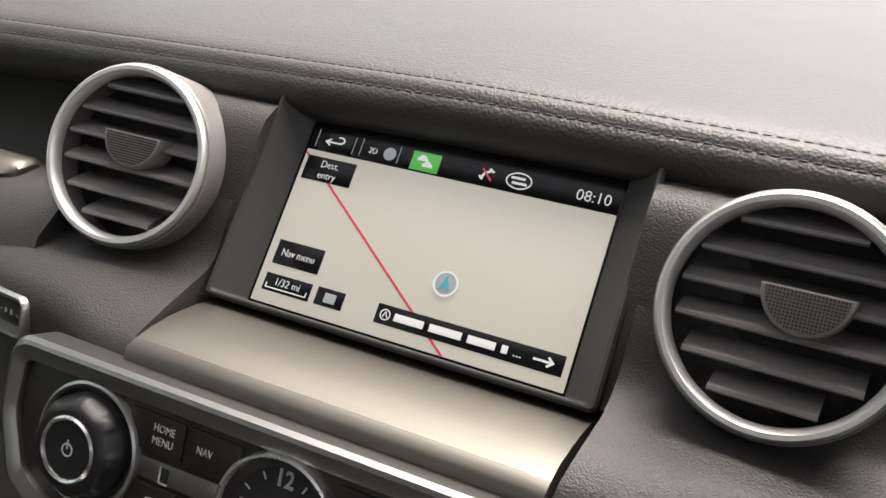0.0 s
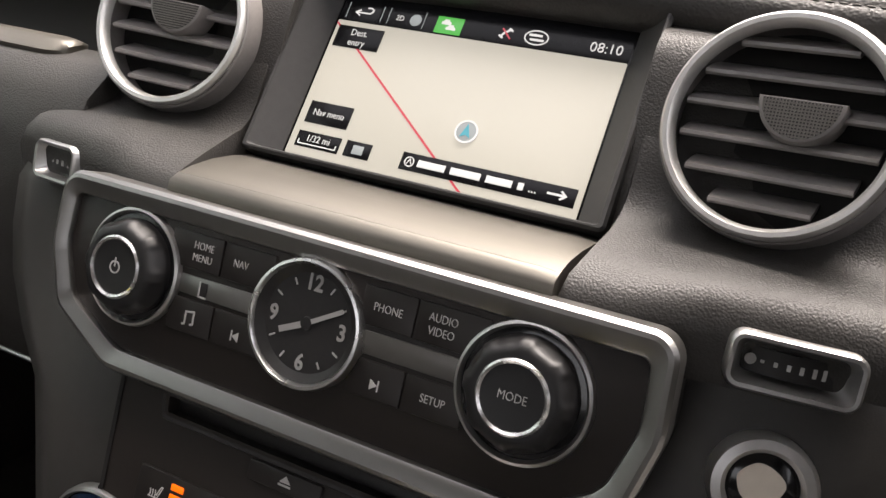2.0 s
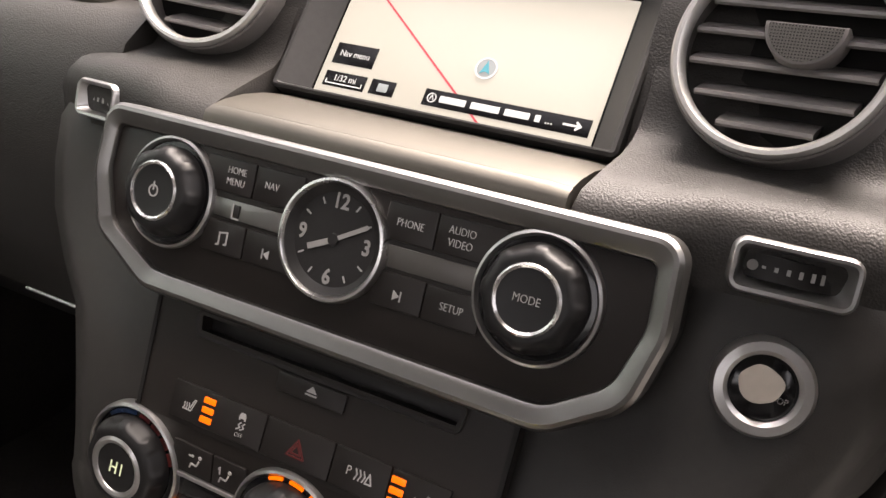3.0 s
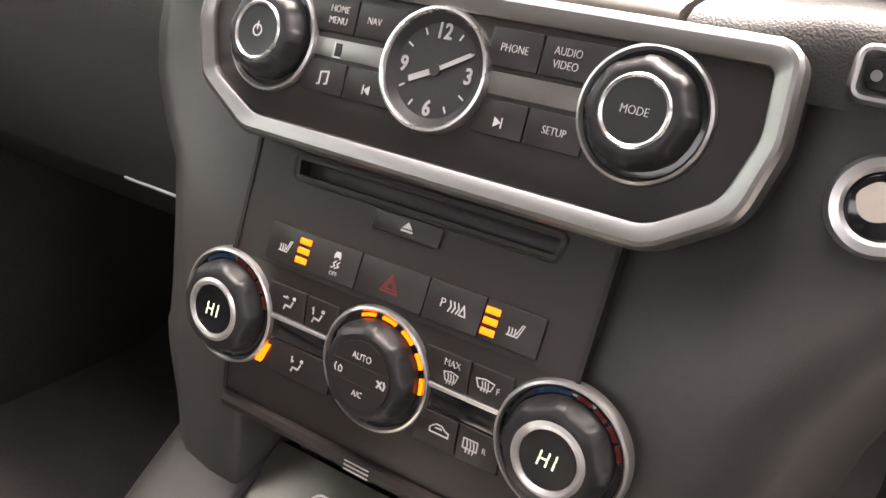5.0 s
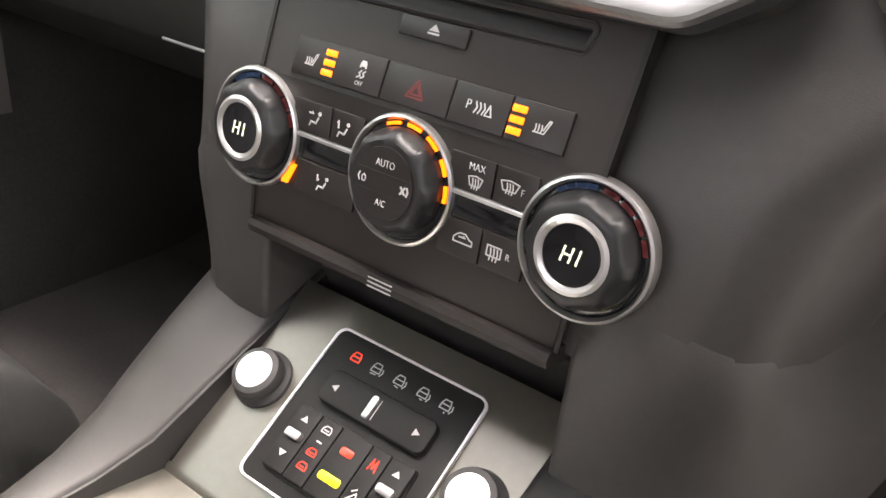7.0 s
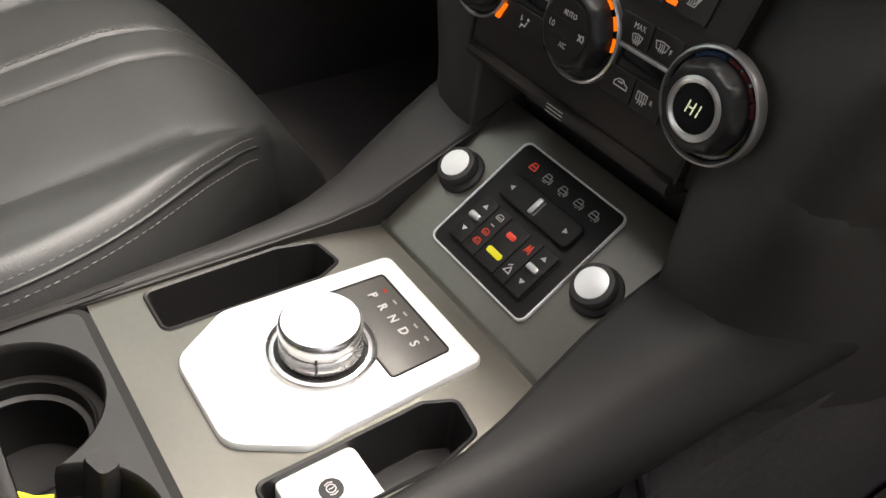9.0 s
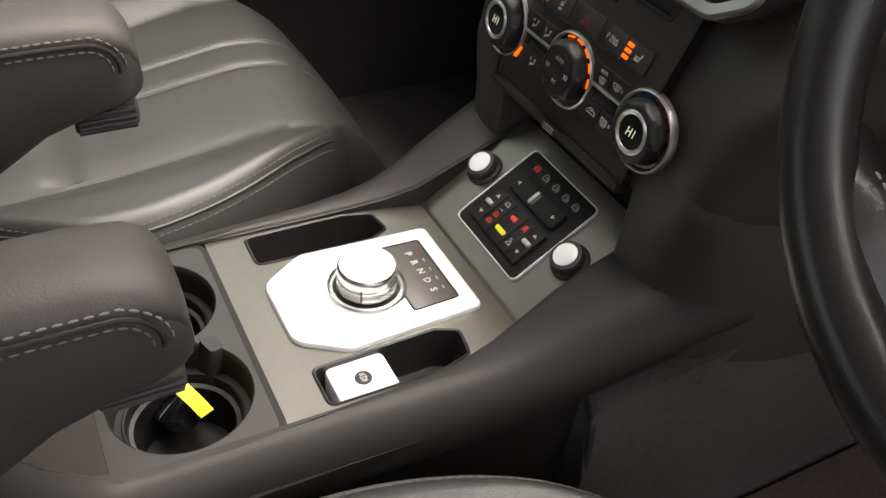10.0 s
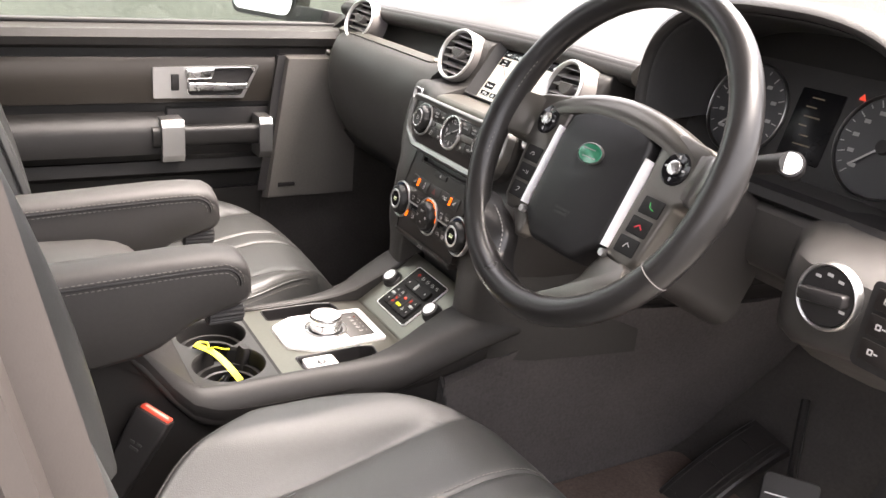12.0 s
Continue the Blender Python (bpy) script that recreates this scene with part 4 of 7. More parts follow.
kn = turn_knob(radio, -0.0955, 0.001, 0.0270, 0.0215, 0.0128, 0.0125)
face_ring(kn, 0.0140, 0.0022, 0.0122)
part("power_icon", ringlathe([(0.0022, 0), (0.0029, 0), (0.0029, 0.0002), (0.0022, 0.0002)], 24), M_WHITE, kn, m=Matrix.Translation((0, 0, 0.0122)))
part("power_bar", ribbon([[(0, 0.0005), (0, 0.0040)]], 0.0007, 0.0123), M_WHITE, kn)
kn = turn_knob(radio, 0.0928, 0.0015, 0.0270, 0.0215, 0.0128, 0.0125)
face_ring(kn, 0.0140, 0.0022, 0.0122)
lettering("MODE", 0.0047, 0, 0, 0.0123, M_WHITE, kn, squash=0.85)
# clock
clk = part("clock", ringlathe([(0.0240, -0.002), (0.0242, 0.0034), (0.0252, 0.0050), (0.0264, 0.0048), (0.0272, 0.0028), (0.0274, -0.002)], 72), M_SATIN, radio, "analogue clock with satin rim", m=Matrix.Translation((-0.0015, 0.001, 0)))
part("rehaut", ringlathe([(0.0243, 0.0032), (0.0205, 0.0006), (0.0205, 0.0003), (0.0243, 0.0003)], 64), M_BLACK, clk)
part("dial", lathe([(0.0232, 0.0), (0.0232, 0.0006), (0, 0.0006)], 48), M_BLACK, clk, "black dial")
for i in range(12):
    a = radians(90 - 30 * i)
    if i % 3 == 0:
        lettering(("12", "3", "6", "9")[i // 3], 0.0094, 0.0166 * math.cos(a), 0.0166 * math.sin(a), 0.0008, M_DIM, clk, "numeral", squash=0.88, bold=0.0002)
    else:
        part("tick", ribbon([[(0.0165 * math.cos(a), 0.0165 * math.sin(a)), (0.0190 * math.cos(a), 0.0190 * math.sin(a))]], 0.0007, 0.0006), M_WHITE, clk)
for ang, ln, w in ((60, 0.0175, 0.0019), (245, 0.0125, 0.0026)):
    a = radians(90 - ang)
    part("needle", ribbon([[(0.003 * math.cos(a), 0.003 * math.sin(a)), (ln * math.cos(a), ln * math.sin(a))]], w, 0.0012, 0.0004), M_DIM, clk, "pale grey needle")
part("needle_hub", lathe([(0.0028, 0.0008), (0.0026, 0.0018), (0, 0.0019)], 20), M_BLACK, clk)

# ---------------------------------------------------------------- disc slot and upper row of switches
clim = thing("climate_panel", "matt brown-black climate panel with three rotary knobs", "climate control", CL)
slot = rounded([(-0.0690, 0.0340), (0.0690, 0.0340), (0.0705, 0.0412), (-0.0705, 0.0412)], 0.0008, 3)
part("fascia", holed(rounded([(-0.0935, -0.0115), (0.0945, -0.0115), (0.0945, 0.0580), (-0.0990, 0.0580)], 0.002, 3), [slot], 0.0, 0.012), M_FASCIA, clim, "matt brown-black upper fascia")
part("slot_border", loft([[(x, y, h) for x, y in o] for o, h in ((grow(slot, 0.0035), 0.0002), (grow(slot, 0.003), 0.0009), (grow(slot, 0.0008), -0.0006), (slot, -0.004))], caps=False), M_BUTTON, clim)
part("slot_floor", slab(slot, -0.016, -0.0075, 0.0002), M_BLACK, clim, "dark disc slot")
b = button(clim, quad(-0.0195, 0.0175, 0.0212, 0.0300), 0, 0.0016, "eject_button", 0.0012)
part("eject_icon", loft([[(-0.0030, 0.0254, z), (0.0026, 0.0254, z), (-0.0002, 0.0284, z)] for z in (0.0016, 0.0019)]), M_WHITE, b)
part("eject_bar", ribbon([[(-0.0030, 0.0243), (0.0026, 0.0243)]], 0.0008, 0.0016), M_WHITE, b)


def seat_icon(parent, x, y, h, sg=1):
    k = 0.8
    lines = ([[(x - sg * 0.0046, y - 0.0028), (x + sg * 0.0016, y - 0.0028), (x + sg * 0.0042, y + 0.0040), (x + sg * 0.0030, y + 0.0040), (x + sg * 0.0008, y - 0.0012)]]
                             + [[(x - sg * (0.0040 - 0.0018 * i), y - 0.0028), (x - sg * (0.0036 - 0.0018 * i), y - 0.0008), (x - sg * (0.0040 - 0.0018 * i), y + 0.0012)] for i in range(3)])
    part("heat_icon", ribbon([[(x + (px - x) * k, y + (py - y) * k) for px, py in ln] for ln in lines], 0.0005, h), M_WHITE, parent)


RB = (-0.0088, 0.0088)
sw = [button(clim, quad(a, c, *RB), 0, 0.0016, "switch", 0.0006) for a, c in ((-0.0745, -0.0192), (-0.0186, 0.0184), (0.0190, 0.0474), (0.0480, 0.0758))]
seat_icon(sw[0], -0.0628, -0.0012, 0.0016)
seat_icon(sw[3], 0.0640, -0.0004, 0.0016)
for px, b in ((-0.0518, sw[0]), (0.0518, sw[3])):
    for dy in (0.0042, -0.0004, -0.0050):
        part("lamp", slab(rrect(0.0068, 0.0029, 0.0004, 2, px, dy + 0.0002), 0.0014, 0.0021, 0.0002), G_AMBER, b, "lit amber bar")
lettering("OFF", 0.0030, -0.0318, -0.0052, 0.0018, M_WHITE, sw[0])
part("stability_icon", loft([[(-0.0318 + px * 0.001, 0.0034 + py * 0.001, z) for px, py in ((-1.9, -1.5), (-1.2, -1.5), (-1.2, -0.8), (1.2, -0.8), (1.2, -1.5), (1.9, -1.5), (1.9, 0.3), (1.2, 1.9), (-1.2, 1.9), (-1.9, 0.3))] for z in (0.0016, 0.0019)]), M_WHITE, sw[0], "white car symbol")
part("skid_marks", ribbon([[(-0.0340 + d, -0.0026), (-0.0322 + d, -0.0016), (-0.0332 + d, -0.0004), (-0.0320 + d, 0.0008)] for d in (0, 0.0022)], 0.0006, 0.0016), M_WHITE, sw[0])
for s in (0.0041, 0.0023):
    part("hazard_triangle", ribbon([[(-s * 1.15, -0.0010 - s * 0.75), (s * 1.15, -0.0010 - s * 0.75), (0, -0.0010 + s * 1.15), (-s * 1.15, -0.0010 - s * 0.75)]], 0.0008, 0.0016), M_REDPRINT, sw[1], "red hazard triangle")
lettering("P", 0.0058, 0.0278, 0.0002, 0.0018, M_WHITE, sw[2])
part("park_icon", ribbon([[(0.0312 + 0.0020 * i, -0.0024), (0.0322 + 0.0020 * i, 0.0), (0.0312 + 0.0020 * i, 0.0022)] for i in range(3)] + [[(0.0366, -0.0024), (0.0398, -0.0024), (0.0382, 0.0020), (0.0366, -0.0024)]], 0.0006, 0.0016), M_WHITE, sw[2])

# lower, steeper half with the knobs
lowc = part("lower_fascia", slab(rounded([(-0.0900, -0.0760), (0.0900, -0.0760), (0.0945, 0.0015), (-0.0945, 0.0015)], 0.002, 3), -0.012, 0.0, 0.0004), M_FASCIA, clim, "matt lower fascia", m=CL.inverted() @ C2)
UB, DB = (-0.0235, -0.0082), (-0.0535, -0.0372)
keys = {}
for nm, x0, x1, yy in (("face", -0.0690, -0.0447, UB), ("screen", -0.0441, -0.0250, UB), ("feet", -0.0630, -0.0250, DB), ("max", 0.0250, 0.0480, UB), ("front", 0.0486, 0.0690, UB), ("recirc", 0.0250, 0.0472, DB), ("rear", 0.0478, 0.0690, DB)):
    keys[nm] = button(lowc, quad(x0, x1, *yy), 0, 0.0013, "climate_button", 0.0006)
for x0, x1 in ((-0.0660, -0.0270), (0.0270, 0.0660)):
    part("slot_strip", slab(quad(x0, x1, -0.0362, -0.0262), 0, 0.0005, 0.0002), M_GLOSS, lowc, "gloss black strip")
    part("slot_trim", slab(quad(x0, x1, -0.0262, -0.0240), 0, 0.0022, 0.0006), M_SILVER, lowc, "thin silver trim")


def person_seat_icon(key, x, y, arrow):
    part("air_icon", ribbon([[(x + 0.0020, y + 0.0010), (x + 0.0006, y - 0.0018), (x - 0.0026, y - 0.0014), (x - 0.0034, y - 0.0036)], arrow], 0.0008, 0.0013), M_WHITE, key)
    part("air_dot", lathe([(0.0010, 0.0013), (0.0010, 0.0016), (0, 0.0016)], 12), M_WHITE, key, m=Matrix.Translation((x + 0.0026, y + 0.0030, 0)))


person_seat_icon(keys["face"], -0.0545, -0.0160, [(-0.0585, -0.0135), (-0.0560, -0.0135), (-0.0566, -0.0128)])
person_seat_icon(keys["screen"], -0.0362, -0.0165, [(-0.0395, -0.0160), (-0.0395, -0.0128), (-0.0402, -0.0136)])
person_seat_icon(keys["feet"], -0.0452, -0.0455, [(-0.0488, -0.0418), (-0.0488, -0.0445), (-0.0480, -0.0438)])
lettering("MAX", 0.0046, 0.0392, -0.0125, 0.0015, M_WHITE, keys["max"], squash=0.85)


def defrost_icon(key, x, y, wide=1.0):
    part("defrost_icon", ribbon([[(x - 0.0036 * wide, y + 0.0016), (x, y + 0.0024), (x + 0.0036 * wide, y + 0.0016), (x + 0.0024 * wide, y - 0.0020), (x - 0.0024 * wide, y - 0.0020), (x - 0.0036 * wide, y + 0.0016)]]
                                + [[(x + d, y + 0.0012), (x + d + 0.0004, y - 0.0008), (x + d, y - 0.0032)] for d in (-0.0014, 0, 0.0014)], 0.0005, 0.0013), M_WHITE, key)


defrost_icon(keys["max"], 0.0392, -0.0185)
defrost_icon(keys["front"], 0.0560, -0.0155, 1.25)
lettering("F", 0.0043, 0.0625, -0.0165, 0.0015, M_WHITE, keys["front"])
part("car_icon", ribbon([[(0.0335, -0.0465), (0.0335, -0.0445), (0.0350, -0.0432), (0.0365, -0.0422), (0.0395, -0.0422), (0.0415, -0.0440), (0.0432, -0.0445), (0.0432, -0.0465), (0.0335, -0.0465)], [(0.0362, -0.0440), (0.0395, -0.0440), (0.0385, -0.0434)]], 0.0006, 0.0013), M_WHITE, keys["recirc"])
part("rear_screen_icon", ribbon([[(0.0510, -0.0470), (0.0510, -0.0425), (0.0580, -0.0425), (0.0580, -0.0470), (0.0510, -0.0470)]] + [[(0.0528 + d, -0.0434), (0.0532 + d, -0.0456), (0.0528 + d, -0.0488)] for d in (0, 0.0017, 0.0034)], 0.0006, 0.0013), M_WHITE, keys["rear"])
lettering("R", 0.0041, 0.0615, -0.0450, 0.0015, M_WHITE, keys["rear"])


def scale_marks(kn, a0, a1, n, r, m, w=0.0019, name="scale_mark", share=0.62):
    for i in range(n):
        s = radians(a0 + (a1 - a0) * i / n)
        e = radians(a0 + (a1 - a0) * (i + share) / n)
        pts = [(r * math.cos(s + (e - s) * q / 4), r * math.sin(s + (e - s) * q / 4)) for q in range(5)]
        part(name, ribbon([pts], w, 0.0011, 0.0012), m, kn)


for x in (-0.0940, 0.0940):
    kn = turn_knob(lowc, x, -0.0298, 0.0302, 0.0238, 0.0140, 0.0125, facets=8)
    face_ring(kn, 0.0162, 0.0040, 0.0122, M_SILVER)
    part("display", lathe([(0.0122, 0.0115), (0.0122, 0.0124), (0, 0.0124)], 32), M_GLOSS, kn, "dark round display")
    seg = []
    for sx0 in (-0.0036, 0.0006):
        seg += [[(sx0 - 0.0007, -0.0038), (sx0 - 0.0004, -0.0006)], [(sx0 - 0.0003, 0.0006), (sx0, 0.0038)]]
    seg += [[(-0.0028, 0.0), (-0.0004, 0.0)], [(0.0036, -0.0038), (0.0038, -0.0006)], [(0.0040, 0.0006), (0.0042, 0.0038)]]
    part("digits", ribbon([[(px * 0.88 + py * 0.06, py * 0.80) for px, py in ln] for ln in seg], 0.00075, 0.0124), G_LCD, kn, "pale lit letters HI")
    scale_marks(kn, 128, 88, 4, 0.0256, M_BLUEPRINT, 0.0020)
    scale_marks(kn, 82, 8, 4, 0.0256, M_REDPRINT, 0.0020)
kn = turn_knob(lowc, 0.0, -0.0298, 0.0302, 0.0240, 0.0166, 0.0125, facets=8)
part("face", lathe([(0.0165, 0.0115), (0.0163, 0.0127), (0, 0.0128)], 40), M_BUTTON, kn)
part("face_line", ribbon([[(-0.0155, 0.0045), (0.0155, 0.0045)], [(-0.0155, -0.0045), (0.0155, -0.0045)]], 0.0003, 0.0127), M_BLACK, kn)
lettering("AUTO", 0.0047, 0, 0.0088, 0.0130, M_WHITE, kn, squash=0.82)
lettering("A/C", 0.0043, 0, -0.0090, 0.0130, M_WHITE, kn, squash=0.82)
part("air_icon", ribbon([[(-0.0135, 0.0018), (-0.0142, 0.0), (-0.0135, -0.0018)], [(-0.0120, -0.0016), (-0.0104, -0.0016), (-0.0100, 0.0002), (-0.0110, 0.0014), (-0.0120, 0.0004), (-0.0120, -0.0016)]], 0.0005, 0.0128), M_WHITE, kn)
part("fan_icon", ribbon([[(0.0100, -0.0016), (0.0122, 0.0016)], [(0.0100, 0.0014), (0.0122, -0.0014)], [(0.0134, 0.0018), (0.0140, 0.0), (0.0134, -0.0018)]], 0.0009, 0.0128), M_WHITE, kn)
scale_marks(kn, 114, -16, 5, 0.0257, G_AMBER, 0.0014, "fan_lamp", 0.56)
part("feet_lamp", slab(quad(-0.0678, -0.0642, -0.0520, -0.0415, -0.0050), 0.0, 0.0016, 0.0003), G_AMBER, lowc, "lit amber bar")
for sx in (-1, 1):
    part("edge_gap", ribbon([[(0.0949 if sx > 0 else -0.0992, 0.0570), (0.0949 if sx > 0 else -0.0942, -0.0100)]], 0.0022, -0.0004, 0.0012), M_MATTE, clim, "dark joint beside the panel")
    part("edge_gap", ribbon([[(sx * 0.0950, 0.0010), (sx * 0.0918, -0.0755)]], 0.0022, -0.0004, 0.0012), M_MATTE, lowc, "dark joint beside the panel")
# drawer edge at the foot of the panel
part("drawer_lip", loft([[(x, y, h) for y, h in ((-0.0775, -0.03), (-0.0760, 0.000), (-0.0770, 0.0030), (-0.0800, 0.0042), (-0.0840, 0.0025), (-0.0850, -0.03))] for x in (-0.0905, -0.0890, 0.0890, 0.0905)]), M_FASCIA, lowc, "rounded lip of the drawer", m=Matrix())
part("grip_lines", ribbon([[(-0.0070, -0.0785 - 0.0022 * i), (0.0070, -0.0785 - 0.0022 * i)] for i in range(3)], 0.0007, 0.0043), M_DIM, lowc)


# ---------------------------------------------------------------- vent thumbwheels and start button
def thumbwheel(x, flip, w=0.0455):
    m = panel(x, -0.0565 if flip > 0 else -0.0535, 0.7862, 0.24, 1.0, 0.20 if flip > 0 else -0.13)
    t = thing("vent_thumbwheel", "ribbed black vent thumbwheel in a satin frame", "thumbwheel", m, "vent thumbwheels")
    o, i = rrect(w, 0.0205, 0.0055, 5), rrect(w - 0.011, 0.0104, 0.003, 5)
    part("surround", loft([[(px, py, h) for px, py in q] for q, h in ((o, -0.012), (o, 0.0005), (grow(o, -0.001), 0.0018), (grow(o, -0.0024), 0.0016), (grow(i, 0.0010), -0.0050), (i, -0.006), (i, -0.014))], caps=False), M_KNOBRING, t, "satin metal surround")
    b = bmesh.new()
    rows = []
    for k in range(96):
        a = 2 * math.pi * k / 96
        r = 0.0300 + (0.0004 if k % 2 else 0)
        rows.append([(r * math.sin(a), q, r * math.cos(a) - 0.0325) for q in (-0.0046, 0.0046)] + [(0.018 * math.sin(a), q, 0.018 * math.cos(a) - 0.0325) for q in (0.0046, -0.0046)])
    part("wheel", loft(rows, loop=True, caps=False, bm=b), M_BLACK, t, "ribbed black wheel")
    part("backing", slab(i, -0.013, -0.010, 0.0002), M_BLACK, t)
    for mx_, hgt in ((-0.0103, 0.0010), (-0.0060, 0.0017), (-0.0017, 0.0022), (0.0026, 0.0027), (0.0069, 0.0033), (0.0103, 0.0038)):
        a = math.asin(mx_ / 0.0306)
        bm_ = loft([[(r * math.sin(a + da), q, r * math.cos(a + da) - 0.0325) for da, q in ((-0.022, -hgt / 2), (0.022, -hgt / 2), (0.022, hgt / 2), (-0.022, hgt / 2))] for r in (0.0307, 0.0296)])
        if abs(mx_) < w / 2 - 0.0065:
            part("white_mark", bm_, M_WHITE, t)
    part("stop_dot", lathe([(0.0020, 0), (0.0020, 0.0004), (0, 0.0004)], 16), M_DIM, t, m=Matrix.Translation((0.0085 - w / 2, 0, -0.0046)))
    return t


thumbwheel(-0.1790, -1, 0.034)
thumbwheel(0.178, 1)
st = thing("start_button", "round engine start button with worn print in a satin ring", "button", panel(0.1775, -0.0635, 0.7430, 0.32, 1.0, 0.16))
part("ring", ringlathe([(0.0124, -0.004), (0.0126, 0.0010), (0.0142, 0.0026), (0.0175, 0.0022), (0.0190, -0.0005), (0.0192, -0.010)], 56), M_SILVER, st, "broad satin silver ring")
part("face", lathe([(0.0128, -0.003), (0.0126, -0.0006), (0.0110, 0.0004), (0, 0.0008)], 40), M_GLOSS, st, "glossy dark face")
part("worn_patch", loft([[(0.0078 * (1 + 0.05 * math.sin(2 * a + 1) + 0.04 * math.sin(5 * a)) * math.cos(a) - 0.0010, 0.0072 * (1 + 0.05 * math.cos(3 * a)) * math.sin(a) + 0.0012, z) for a in np.linspace(0, 2 * math.pi, 40, endpoint=False)] for z in (0.0004, 0.0011)]), M_WORN, st, "rubbed pale patch")
lettering("OP", 0.0034, 0.0076, -0.0030, 0.0009, M_DIM, st, "worn_letters")

# ---------------------------------------------------------------- centre console
con = thing("centre_console", "dark grey centre console with metal top plate between the seats", "centre console", pose(0, -0.35, 0.0))


def con_row(y, w, zt, xin, zp, zs=None):
    zs = zs if zs is not None else zt - 0.075
    half = [(w - 0.016, 0.0), (w - 0.013, zs - 0.10), (w - 0.010, zs - 0.010), (w - 0.003, zs - 0.005), (w + 0.003, zs + 0.004), (w + 0.003, zs + 0.02), (w - 0.001, zt - 0.028), (w - 0.008, zt - 0.012), (w - 0.018, zt - 0.003), (w - 0.028, zt), (xin + 0.004, zt), (xin + 0.0005, zt - 0.002), (xin, zt - 0.006), (xin - 0.001, zp)]
    return [(x, y, z) for x, z in half] + [(-x, y, z) for x, z in half[::-1]]


rows = [con_row(*r) for r in ((-0.95, 0.124, 0.560, 0.09, 0.38, 0.546), (-0.62, 0.128, 0.558, 0.09, 0.38, 0.545), (-0.600, 0.129, 0.546, 0.094, 0.38, 0.534), (-0.575, 0.130, 0.530, 0.098, 0.38, 0.512), (-0.54, 0.132, 0.492, 0.104, 0.38, 0.461), (-0.515, 0.133, 0.468, 0.107, 0.38, 0.432), (-0.490, 0.1335, 0.4585, 0.108, 0.38, 0.4195), (-0.47, 0.134, 0.4570, 0.108, 0.38, 0.4145),
                                (-0.42, 0.135, 0.4580, 0.108, 0.38, 0.4120), (-0.35, 0.136, 0.4585, 0.106, 0.38, 0.4125), (-0.29, 0.138, 0.4590, 0.105, 0.38, 0.413), (-0.25, 0.141, 0.4610, 0.103, 0.38, 0.414), (-0.22, 0.144, 0.4660, 0.098, 0.40, 0.416), (-0.19, 0.148, 0.4760, 0.092, 0.42, 0.422), (-0.16, 0.152, 0.4920, 0.089, 0.44, 0.430), (-0.13, 0.156, 0.5060, 0.088, 0.46, 0.440),
                                (-0.10, 0.160, 0.5180, 0.088, 0.48, 0.45), (-0.06, 0.166, 0.533, 0.089, 0.49, 0.46), (0.10, 0.18, 0.56, 0.09, 0.50, 0.48))]
part("body", local(loft(rows), con), M_CONSOLE, con, "soft dark grey moulding", angle=50)
part("rear_rise", local(loft([[(x, y, z - 0.0012) for y, z in ((-0.5010, 0.440), (-0.5010, 0.4545), (-0.5045, 0.4570), (-0.508, 0.4600), (-0.522, 0.4730), (-0.540, 0.4915), (-0.558, 0.5120), (-0.575, 0.5290), (-0.595, 0.5370), (-0.60, 0.44))] for x in (-0.1065, 0.1065)]), con), M_CONSOLE, con, "moulding rising from the tray to the armrest box", angle=50)
